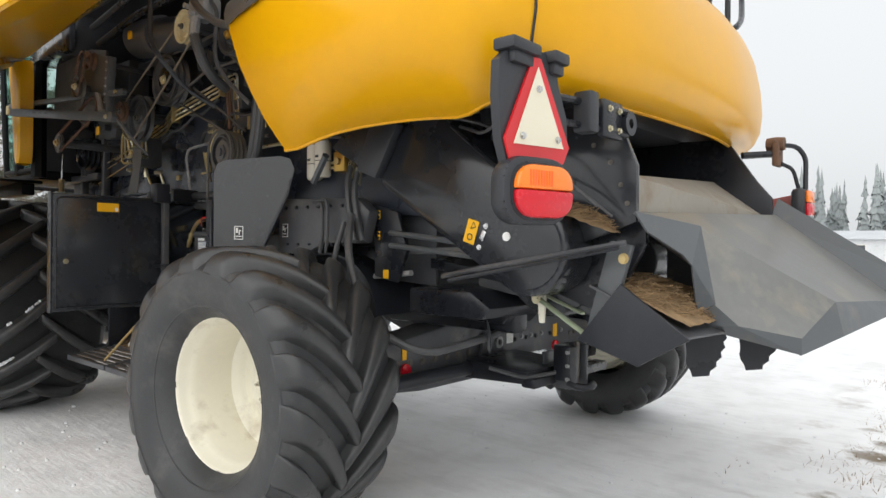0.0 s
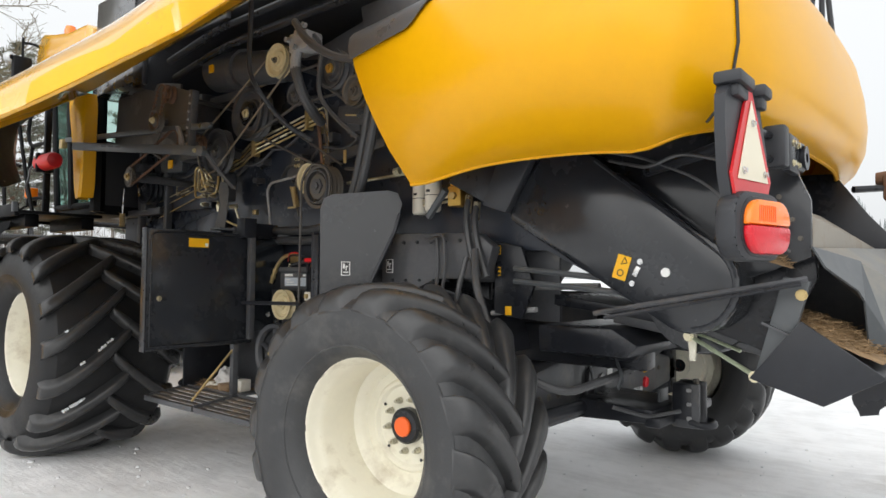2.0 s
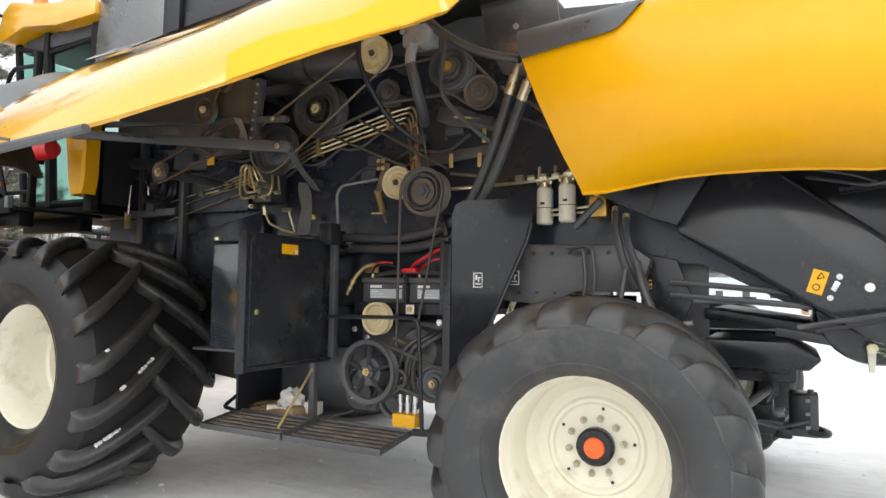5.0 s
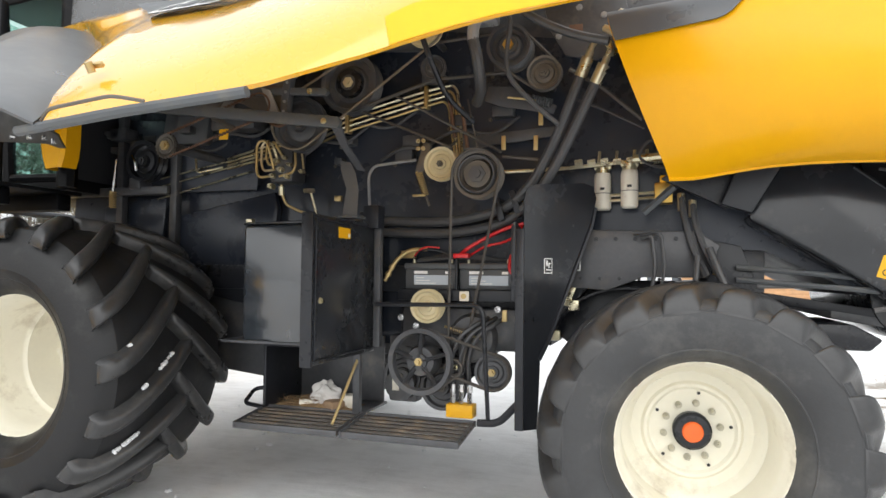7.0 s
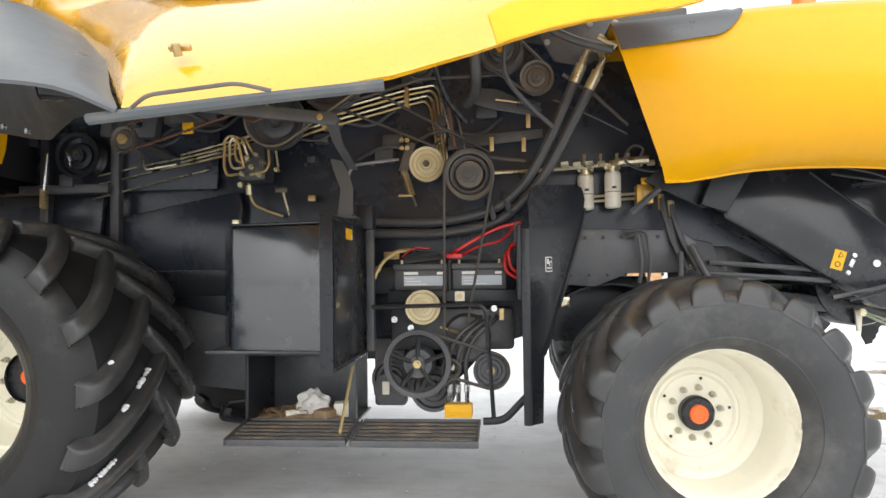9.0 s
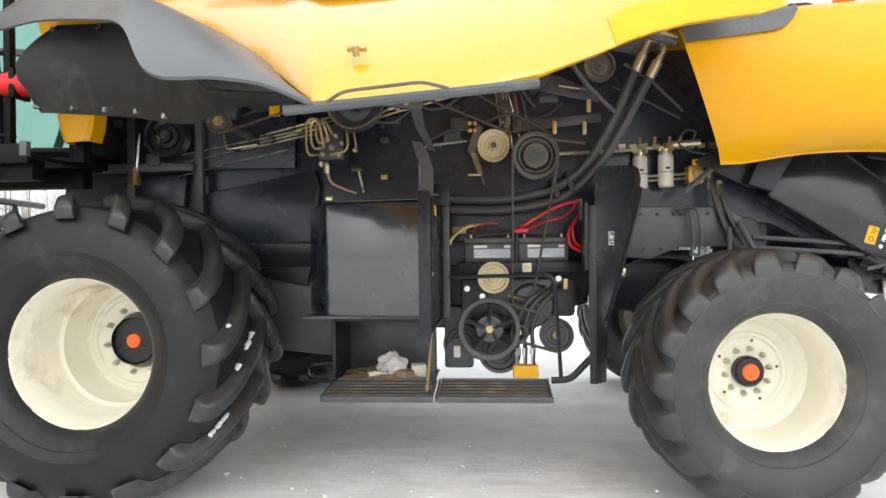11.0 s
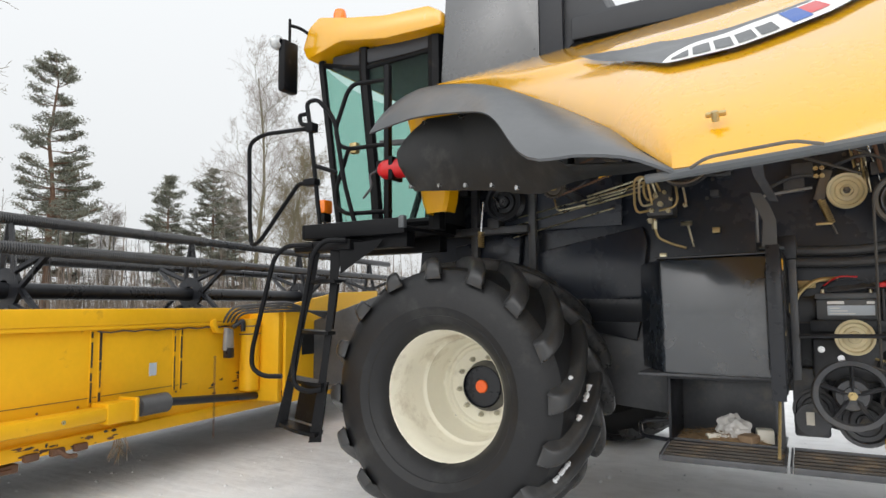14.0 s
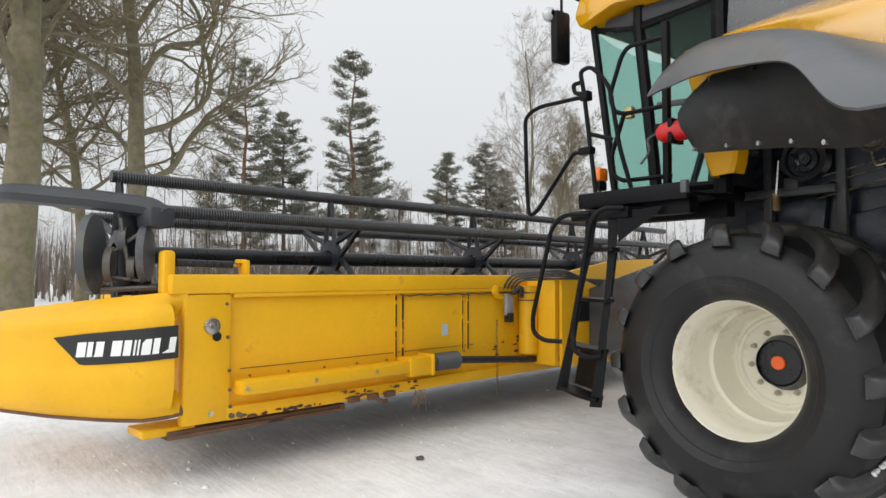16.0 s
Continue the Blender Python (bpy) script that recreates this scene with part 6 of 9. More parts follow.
lathe(bm, [(0.012, 0), (0.017, 0), (0.017, 0.001), (0.012, 0.001)], (4.633, -0.760, 1.475), "y", 18)
for a, b in (((4.638, 1.515), (4.668, 1.520)), ((4.668, 1.520), (4.656, 1.546)), ((4.656, 1.546), (4.638, 1.515))):
    tube(bm, [(a[0], -0.7590, a[1]), (b[0], -0.7590, b[1])], 0.002, 4)
part("sticker_mark", bm, BLACK_FILM, guard)
bm = B()
cyl(bm, (4.849, -0.764, 1.476), (4.849, -0.757, 1.476), 0.021, seg=20)
part("white_badge", bm, WHITE_FILM, guard)
block("guard_latch", (4.70, -0.765, 1.455), (4.725, -0.756, 1.505), CHROME, 0.003, guard, turn=Matrix.Rotation(0.5, 3, "Y"))
for x, z in ((4.69, 1.425), (4.73, 1.525)):
    bolt((x, -0.757, z), (0, -1, 0), 0.010, guard, CHROME)
plate("guard_front", [(3.86, 1.84), (4.01, 1.79), (4.17, 2.06), (4.12, 2.12), (3.98, 2.12)], "y", -0.80, -0.74, DARK_GREY, 0.006)
plate("guard_back_plate", [(3.55, 2.0), (3.9, 1.82), (4.1, 2.1), (3.9, 2.25)], "y", -0.72, -0.66, BLACK, 0.006)
# chopper housing
plate("chopper_side", [(4.55, 2.15), (5.20, 2.15), (5.33, 1.95), (5.40, 1.78), (5.40, 1.54), (5.15, 1.45), (4.7, 1.5)], "y", -0.60, -0.57, GLOSS_BLACK, 0.004)
plate("chopper_side", [(4.55, 2.15), (5.22, 2.12), (5.40, 1.85), (5.49, 1.74), (5.49, 1.60), (5.1, 1.4), (4.7, 1.5)], "y", 1.10, 1.13, BLACK, 0.004)
for x, z in ((5.28, 1.80), (5.33, 1.70), (5.20, 1.88), (5.10, 1.72), (5.36, 1.62)):
    bolt((x, -0.60, z), (0, -1, 0), 0.008, combine, IRON)
bm = B()
lathe(bm, [(0.001, 0), (0.26, 0.0), (0.27, 0.02), (0.27, 1.5), (0.26, 1.52), (0.001, 1.52)], (4.90, -0.46, 1.36), "y", 30)
part("chopper_drum", bm, GLOSS_BLACK, combine)
plate("chopper_floor", [(4.45, 1.22), (5.20, 1.10), (5.24, 1.13), (4.45, 1.27)], "y", -0.45, 1.1, BLACK_DUSTY_LIFTED, 0.004)
plate("chopper_cheek", [(4.70, 1.30), (5.22, 1.12), (5.40, 1.45), (5.40, 1.56), (4.9, 1.66)], "y", -0.50, -0.46, BLACK, 0.005)
for nm, poly, y in (("inner_panel", [(3.75, 1.22), (4.12, 1.20), (4.12, 1.75), (3.75, 1.75)], -0.42),):
    plate(nm, poly, "y", y, y + 0.02, BLACK_DUSTY_LIFTED, 0.004)
for z0, z1 in ((1.50, 1.44), (1.43, 1.38)):
    pipe([(3.95, -0.62, z0), (4.62, -0.70, z1)], 0.016, STEEL_GREY, "cylinder_rod")
# grey discharge chute
def panel(name, faces, mat, parent, thick=0.008, label=""):
    """Folded sheet metal: flat faces that meet at their corners."""
    bm = B()
    for pts in faces:
        bm.faces.new([bm.verts.new(p) for p in pts])
    bmesh.ops.remove_doubles(bm, verts=bm.verts[:], dist=1e-4)
    bmesh.ops.recalc_face_normals(bm, faces=bm.faces[:])
    bmesh.ops.solidify(bm, geom=bm.faces[:], thickness=thick)
    return part(name, bm, mat, parent, label, 15)


chute = panel("chute", [[(5.35, -0.57, 1.745), (5.14, 1.10, 1.857), (5.43, 1.10, 1.640), (5.364, -0.57, 1.585)]], TAN_STEEL, combine, 0.008, "grey steel straw chute, dusty and scratched")
cA, cT, cR, cE = (5.51, -0.167, 1.531), (5.50, 1.15, 1.64), (6.12, 1.24, 1.15), (5.979, 0.284, 1.189)
cB, cC, cD, cM = (5.635, -0.330, 1.191), (5.726, -0.300, 1.104), (5.923, -0.100, 1.051), (6.021, 0.250, 1.036)
cG, cF = (5.404, -0.634, 1.580), (5.444, -0.60, 1.496)
panel("chute_floor", [[cG, (5.43, 1.12, 1.642), cT, cA], [cA, cT, cR, cE], [cA, cE, cD, cC, cB]], CHUTE_STEEL, chute)
panel("chute_lip", [[cE, cR, (6.124, 0.750, 1.097), cM], [cD, cE, cM, (5.924, -0.100, 0.979)]], STEEL_GREY, chute)
panel("chute_wing", [[cG, cA, cF], [cF, cA, (5.550, -0.380, 1.356), (5.537, -0.450, 1.400)], [cA, cB, (5.558, -0.330, 1.146), (5.550, -0.380, 1.356)]], STEEL_GREY, chute)
panel("chute_cheek", [[cB, cC, (5.542, -0.330, 1.090), (5.558, -0.330, 1.146)], [cC, cD, (5.924, -0.100, 0.979), (5.542, -0.330, 1.090)]], STEEL_GREY, chute)
panel("chute_wall", [[(5.46, 1.16, 1.62), (5.50, 1.20, 1.74), (6.16, 1.32, 1.28), (6.12, 1.24, 1.15)]], STEEL_GREY, chute)
plate("spreader_back", [(5.2, 1.05), (5.72, 1.02), (5.86, 1.18), (5.52, 1.50), (5.2, 1.66)], "y", 0.22, 0.24, BLACK_DUSTY_LIFTED, 0.004)
# spreader below the chute
plate("spreader_side", [(5.17, 1.03), (5.446, 0.945), (5.66, 1.075), (5.37, 1.28)], "y", -0.68, -0.66, BLACK, 0.004)
plate("spreader_leg", [(5.18, 1.03), (5.29, 1.05), (5.40, 1.44), (5.30, 1.46)], "y", -0.64, -0.60, STEEL_GREY, 0.005)
bolt((5.37, -0.65, 1.385), (0, -1, 0), 0.017, combine, BRASS)
bm = B()
sheet(bm, [[(5.22, -0.66, 1.27), (5.22, 0.3, 1.25), (5.22, 1.1, 1.25)], [(5.64, -0.66, 1.08), (5.70, 0.3, 1.06), (5.70, 1.1, 1.06)]], 0.01)
part("spreader_floor", bm, BLACK_DUSTY_LIFTED, combine)
for x, y in ((5.57, -0.22), (5.70, 0.12), (5.60, 0.75)):
    bm = B()
    sheet(bm, [[(x - 0.06 + 0.005 * math.sin(q * 1.7) - 0.03 * math.sin(math.pi * q / 9), y - 0.02, 1.07 - 0.22 * q / 9), (x + 0.07 - 0.075 * (q / 9) ** 2 + (0.012 if q % 2 else 0.0), y + 0.01, 1.06 - 0.20 * q / 9)] for q in range(10)], 0.008)
    part("spreader_blade", bm, BLACK, combine)


def straw_heap(name, cx, cy, cz, ax, ay, slope, count, seed):
    rnd = random.Random(seed)
    bm = B()
    for k in range(count):
        r, a = math.sqrt(rnd.random()), rnd.uniform(0, 2 * math.pi)
        x, y = ax * r * math.cos(a), ay * r * math.sin(a)
        z = cz + slope * x + 0.035 * (1 - r * r) + rnd.uniform(-0.01, 0.02)
        d = Vector((rnd.uniform(-1, 1), rnd.uniform(-1, 1), rnd.uniform(-0.25, 0.25))).normalized() * rnd.uniform(0.008, 0.035)
        p = Vector((cx + x, cy + y, z))
        tube(bm, [p - d, p + d], rnd.uniform(0.0010, 0.0020), 4)
    h = [[(cx + ax * u, cy + ay * w, cz + slope * ax * u + 0.03 * max(0, 1 - u * u - w * w) - 0.01 + 0.01 * noise.noise((u * 6, w * 6, seed))) for u in np.linspace(-1, 1, 12)] for w in np.linspace(-1, 1, 12)]
    sheet(bm, h)
    return solo(name, bm, STRAW, "loose heap of chopped brown straw and chaff", "straw", kind="stuff")


straw_heap("straw", 5.44, -0.32, 1.215, 0.20, 0.30, -0.42, 900, 3)
straw_heap("straw", 5.18, -0.66, 1.56, 0.16, 0.05, -0.35, 320, 5)
straw_heap("straw", 1.47, -0.86, 0.615, 0.27, 0.13, 0.0, 260, 9)
pipe([(5.05, -0.70, 1.75), (5.22, -0.72, 1.66), (5.34, -0.70, 1.56)], 0.006, HOSE, "cable", 0.06)
# long flat bars along the guard
pipe([(4.55, -0.86, 1.285), (4.75, -0.86, 1.325), (5.40, -0.69, 1.452)], 0.013, BLACK_DUSTY_LIFTED, "long_bar", 0.03, 6)
pipe([(4.62, -0.90, 1.27), (5.38, -0.71, 1.43)], 0.010, BLACK, "long_bar", 0, 6)
for p0, p1, m in (((4.872, -0.52, 1.18), (5.168, -0.56, 1.025), None), ((4.86, -0.46, 1.20), (5.08, -0.46, 1.12), None)):
    bm = B()
    tube(bm, [p0, p1], 0.026, 6, flat=0.3)
    part("green_link", bm, material("pale_green_paint", (0.48, 0.55, 0.38), 0.45, vary=0.12, dirt=DUST, dirt_amount=0.2) if "pale_green_paint" not in bpy.data.materials else bpy.data.materials["pale_green_paint"], combine, "pale green steel link")
for p in ((4.872, -0.54, 1.18), (5.168, -0.58, 1.025)):
    bolt(p, (0, -1, 0), 0.018, combine)
plate("link_bracket", [(4.85, 1.19), (4.895, 1.20), (4.885, 1.06), (4.86, 1.06)], "y", -0.50, -0.48, CREAM, 0.004)
# rear lamp with its dark housing
ld, ln = Vector((0.25, 0.968, 0)), Vector((0.968, -0.25, 0))
LAMP = Vector((5.318, -1.50, 0))


def rounded_rect(u0, u1, z0, z1, r, low=True, high=True):
    out = []
    for cu, cz, a0, on in ((u1, z1, 0, high), (u0, z1, 90, high), (u0, z0, 180, low), (u1, z0, 270, low)):
        su, sz = (-1 if cu == u1 else 1), (-1 if cz == z1 else 1)
        if not on:
            out.append((cu, cz))
            continue
        for q in range(6):
            a = radians(a0 + 18 * q)
            out.append((cu + su * r + r * math.cos(a), cz + sz * r + r * math.sin(a)))
    return out


def lamp_shape(poly, n0, n1, bevel):
    """An outline on the lamp's face pushed through it, with rounded edges."""
    bm = B()
    prism(bm, poly, "y", n0, n1, bevel)
    for v in bm.verts:
        u, n, z = v.co
        v.co = LAMP + ld * u - ln * n + Vector((0, 0, z))
    bmesh.ops.recalc_face_normals(bm, faces=bm.faces[:])
    return bm


lamp = part("rear_lamp", lamp_shape(rounded_rect(0.024, 0.328, 1.505, 1.735, 0.085), -0.03, 0.05, 0.018), DARK_GREY, combine, "rear lamp in a dark grey housing")
part("lens_frame", lamp_shape(rounded_rect(0.050, 0.322, 1.520, 1.716, 0.078), -0.034, -0.01, 0.004), BLACK, lamp)
part("turn_lens", lamp_shape(rounded_rect(0.062, 0.314, 1.622, 1.706, 0.070, low=False), -0.060, -0.02, 0.012), AMBER, lamp, "amber turn lens")
part("stop_lens", lamp_shape(rounded_rect(0.062, 0.314, 1.528, 1.621, 0.070, high=False), -0.060, -0.02, 0.012), RED_LENS, lamp, "red stop lens")
bm = B()
for k in range(9):
    prism(bm, [(0.110 + 0.012 * k, 1.634), (0.116 + 0.012 * k, 1.634), (0.116 + 0.012 * k, 1.685), (0.110 + 0.012 * k, 1.685)], "y", -0.0615, -0.0600)
for v in bm.verts:
    u, n, z = v.co
    v.co = LAMP + ld * u - ln * n + Vector((0, 0, z))
part("lens_rib", bm, ORANGE, lamp)
# slow-vehicle triangle on its board
td, tn = Vector((0.075, 0.997, 0)), Vector((0.997, -0.075, 0))


def on_board(u, z, n):
    return Vector((5.345, -1.462, 0)) + td * u + tn * n + Vector((0, 0, z))


def board_shape(name, poly, n0, n1, mat, parent, label=""):
    bm = B()
    loops = [[bm.verts.new(on_board(u, z, n)) for u, z in poly] for n in (n0, n1)]
    fs = [bm.faces.new(loops[0]), bm.faces.new(loops[1][::-1])]
    for q in range(len(poly)):
        r = (q + 1) % len(poly)
        fs.append(bm.faces.new((loops[0][q], loops[1][q], loops[1][r], loops[0][r])))
    bmesh.ops.recalc_face_normals(bm, faces=fs)
    return part(name, bm, mat, parent, label)


board = board_shape("triangle_board", [(-0.006, 1.79), (0.03, 1.70), (0.33, 1.71), (0.375, 1.78), (0.365, 1.90), (0.31, 2.02), (0.29, 2.115), (0.06, 2.115), (-0.018, 2.045), (-0.022, 1.93)], -0.055, -0.02, DARK_GREY, combine, "dark plastic board with a red-edged warning triangle")
board_shape("triangle_edge", [(0.002, 1.790), (0.030, 1.722), (0.332, 1.732), (0.366, 1.795), (0.192, 2.085), (0.150, 2.083)], -0.018, -0.008, RED, board, "red reflective edge")
board_shape("triangle_field", [(0.042, 1.775), (0.325, 1.785), (0.172, 2.052)], -0.006, -0.003, CREAM_FILM, board, "cream triangle field")
for u, z in ((0.085, 1.805), (0.285, 1.812), (0.172, 1.975)):
    bolt(on_board(u, z, -0.002), tn, 0.009, board, CHROME)
for u, w in ((0.09, 0.085), (0.29, 0.05)):
    bm = B()
    c = on_board(u, 2.105, -0.03)
    box(bm, c - Vector((0.045, w, 0.02)), c + Vector((0.045, w, 0.022)), 0.010)
    box(bm, c - Vector((0.045, w * 0.7, 0.06)), c + Vector((0.03, w * 0.7, -0.015)), 0.010)
    part("board_clamp", bm, DARK_GREY, board)
# hinge bracket that carries the board
for z in (1.90, 1.99):
    pipe([(5.30, -1.15, z), (5.34, -0.95, z), (5.38, -0.66, z)], 0.016, BLACK, "hinge_arm", 0.05)
bm = B()
box(bm, (5.31, -0.98, 1.87), (5.39, -0.91, 2.03), 0.012)
part("hinge_block", bm, DARK_GREY, combine)
bm = B()
box(bm, (5.35, -0.86, 1.87), (5.38, -0.69, 2.02), 0.008)
part("hinge_plate", bm, BLACK, combine)
for k in range(4):
    bolt((5.38, -0.81 + 0.08 * (k % 2), 1.905 + 0.08 * (k // 2)), (1, 0, 0), 0.010, combine)
bm = B()
lathe(bm, [(0.02, -0.02), (0.05, -0.02), (0.05, 0.02), (0.02, 0.02)], (5.38, -0.655, 1.945), "x", 18)
part("hinge_eye", bm, BLACK, combine)
pipe([(4.75, -0.72, 1.945), (5.05, -0.95, 1.95), (5.33, -1.22, 1.95)], 0.024, BLACK, "support_tube", 0.0, 10)
pipe([(4.6, -0.80, 2.0), (4.85, -0.95, 1.92), (5.0, -1.0, 1.96), (5.2, -1.05, 1.90), (5.33, -1.15, 1.80)], 0.008, HOSE, "cable", 0.06)
pipe([(4.5, -0.85, 2.06), (4.8, -0.9, 1.98), (5.05, -0.9, 1.86), (5.3, -0.75, 1.60)], 0.006, HOSE, "cable", 0.08)
# lamp on the other side
pipe([(5.33, 1.05, 2.005), (5.50, 1.20, 2.02)], 0.022, BLACK, "lamp_arm")
pipe([(5.51, 1.22, 2.075), (5.58, 1.30, 2.07), (5.62, 1.34, 2.00), (5.62, 1.34, 1.79)], 0.015, BLACK, "lamp_arm", 0.05)
pipe([(5.51, 1.22, 1.96), (5.56, 1.29, 1.93), (5.59, 1.32, 1.79)], 0.012, BLACK, "lamp_arm", 0.04)
bm = B()
box(bm, (5.47, 1.15, 1.94), (5.51, 1.27, 2.10), 0.015)
lathe(bm, [(0.001, -0.05), (0.04, -0.05), (0.045, 0.0), (0.04, 0.05), (0.001, 0.05)], (5.48, 1.21, 2.08), "x", 14)
part("arm_hinge", bm, RUST, combine)
lp = block("rear_lamp", (5.55, 1.26, 1.62), (5.635, 1.45, 1.81), DARK_GREY, 0.03, label="rear lamp in a dark grey housing")
block("turn_lens", (5.63, 1.29, 1.72), (5.655, 1.44, 1.795), AMBER, 0.010, lp)
block("stop_lens", (5.63, 1.29, 1.640), (5.655, 1.44, 1.717), RED_LENS, 0.010, lp)
bm = B()
prism(bm, [(5.369, 1.746), (5.553, 1.779), (5.593, 1.595), (5.456, 1.572)], "y", 1.39, 1.41, 0.004)
part("side_board", bm, PINK, combine, "faded red board on the far corner")
# rear axle
bm = B()
prism(bm, [(-1.05, 0.62), (-0.3, 0.55), (1.2, 0.55), (1.85, 0.62), (1.85, 0.80), (1.2, 0.90), (0.4, 1.0), (-0.3, 0.90), (-1.05, 0.80)], "x", 3.66, 3.92, 0.02)
part("rear_axle", bm, BLACK_DUSTY_LIFTED, combine, "black steel rear axle beam")
for k in range(9):
    bolt((3.92, -0.75 + 0.11 * k, 0.735), (1, 0, 0), 0.017, combine, IRON)
    bolt((3.92, 0.85 + 0.08 * k, 0.745), (1, 0, 0), 0.015, combine, IRON)
for y in (-1.0, 1.80):
    block("king_pin", (3.66, y - 0.10, 0.50), (3.92, y + 0.10, 0.95), BLACK, 0.03)
pipe([(4.02, -0.85, 0.66), (4.02, 0.1, 0.66)], 0.045, BLACK, "steering_cylinder", 0, 12)
pipe([(4.02, -0.95, 0.66), (4.02, -0.80, 0.66)], 0.022, CHROME, "cylinder_rod", 0, 10)
pipe([(4.02, 0.1, 0.66), (4.02, 0.9, 0.66)], 0.022, CHROME, "cylinder_rod", 0, 10)
for y, z in ((-0.47, 0.70),):
    bm = B()
    lathe(bm, [(0.001, 0.014), (0.036, 0.010), (0.040, 0.0), (0.040, -0.004)], (3.935, y, z), "x", 24)
    r = part("red_reflector", bm, RED_LENS, combine, "round red reflector")
    block("reflector_tag", (3.925, y - 0.022, z + 0.06), (3.930, y + 0.012, z + 0.14), STICKER, 0.001, r)
# stepped hitch plate with its bolts, label and reflector
hp = plate("hitch_plate", [(0.22, 0.66), (0.90, 0.60), (1.36, 0.60), (1.36, 0.90), (0.95, 0.93), (0.42, 0.92), (0.26, 0.84)], "x", 3.925, 3.950, BLACK_DUSTY_LIFTED, 0.004)
for k, y in enumerate((0.62, 0.70, 0.76, 0.82, 0.88, 0.96, 1.08, 1.24)):
    bolt((3.950, y, 0.775 + 0.012 * (k % 2)), (1, 0, 0), 0.013, hp, ROD if k % 2 else BLACK)
bm = B()
lathe(bm, [(0.022, 0.0), (0.040, 0.004), (0.040, 0.014), (0.022, 0.016)], (3.950, 0.42, 0.775), "x", 20)
part("lifting_eye", bm, ROD, hp)
block("hitch_label", (3.951, 0.51, 0.755), (3.954, 0.59, 0.835), WHITE_FILM, 0.0005, hp)
bm = B()
lathe(bm, [(0.001, 0.016), (0.036, 0.012), (0.042, 0.0), (0.042, -0.004)], (3.955, 1.150, 0.675), "x", 24)
part("red_reflector", bm, RED_LENS, hp, "round red reflector")
block("reflector_tag", (3.951, 1.12, 0.745), (3.955, 1.175, 0.84), STICKER, 0.0005, hp)
bm = B()
tube(bm, [(3.97, 0.22, 0.92), (3.99, 0.24, 0.78), (3.99, 0.30, 0.68)], 0.010, 6, 0.05)
part("bent_edge", bm, STEEL_GREY, hp)
# ribbed brown shroud over the axle's pivot, and the crossbar behind it
bm = B()
prism(bm, [(4.10, 1.06), (4.60, 1.06), (4.66, 1.12), (4.52, 1.20), (4.10, 1.20)], "y", -0.62, 0.10, 0.015)
part("pivot_shroud", bm, BLACK, combine, "black steel pivot shroud")
block("frame_rear", (3.55, -0.25, 0.95), (4.55, -0.12, 1.18), BLACK, 0.02)
block("frame_rear", (3.55, 0.95, 0.95), (4.55, 1.08, 1.18), BLACK, 0.02)
plate("rear_skid", [(4.0, 0.60), (4.45, 0.62), (4.48, 0.70), (4.0, 0.72)], "y", 0.0, 0.55, BLACK, 0.01)
block("rear_cross", (4.42, 0.0, 0.60), (4.52, 0.9, 0.66), BLACK, 0.015)
plate("axle_shroud", [(4.05, 1.02), (4.50, 1.0), (4.58, 1.08), (4.40, 1.16), (4.05, 1.15)], "y", -0.30, -0.02, BLACK, 0.012)
bm = B()
sheet(bm, [[(4.40, -0.30, 1.02), (4.40, -0.28, 0.98)], [(4.46, -0.36, 0.96), (4.46, -0.34, 0.90)], [(4.40, -0.30, 0.86), (4.40, -0.28, 0.84)]], 0.01)
part("bent_bracket", bm, STEEL_GREY, combine)
# towing jaw
jaw = block("towing_jaw", (4.50, 0.22, 0.62), (4.62, 0.42, 0.84), BLACK, 0.02, label="black towing jaw")
bm = B()
tube(bm, [(4.60, 0.24, 0.62), (4.68, 0.24, 0.60), (4.72, 0.32, 0.60), (4.68, 0.40, 0.60), (4.60, 0.40, 0.62)], 0.022, 8, 0.04)
part("jaw_hook", bm, BLACK, jaw)
pipe([(4.62, 0.30, 0.60), (4.62, 0.30, 0.86)], 0.018, IRON, "jaw_pin", parent=jaw)
block("jaw_plate", (4.40, 0.26, 0.62), (4.415, 0.40, 0.78), STEEL_GREY, 0.004, jaw)
for y in (0.24, 0.36):
    block("jaw_cheek", (4.50, y - 0.012, 0.58), (4.66, y + 0.012, 0.84), BLACK_DUSTY_LIFTED, 0.008, jaw)
    for z in (0.64, 0.72, 0.80):
        bolt((4.60, y - 0.012, z), (0, -1, 0), 0.012, jaw, ROD)
pipe([(4.30, -0.15, 0.72), (4.45, 0.0, 0.66), (4.6, 0.1, 0.70)], 0.012, HOSE, "hose", 0.06)
# bright piston rods under the guard, dark panel with stickers
pipe([(3.82, -0.42, 1.395), (4.36, -0.42, 1.405)], 0.020, ROD, "piston_rod", 0, 10)
pipe([(3.75, -0.55, 1.245), (4.05, -0.55, 1.275)], 0.016, ROD, "piston_rod", 0, 10)
plate("rear_panel", [(3.80, 1.25), (3.98, 1.22), (4.06, 1.40), (3.98, 1.62), (3.80, 1.66)], "y", -0.60, -0.57, BLACK, 0.006)
for x, z in ((3.83, 1.58), (3.83, 1.46)):
    block("yellow_tag", (x, -0.606, z), (x + 0.016, -0.601, z + 0.05), STICKER, 0.001)
    for k in range(2):
        bolt((x + 0.008, -0.606, z + 0.012 + 0.025 * k), (0, -1, 0), 0.006, combine, BLACK)
block("yellow_tag", (3.88, -0.608, 1.24), (3.92, -0.602, 1.29), STICKER, 0.001)
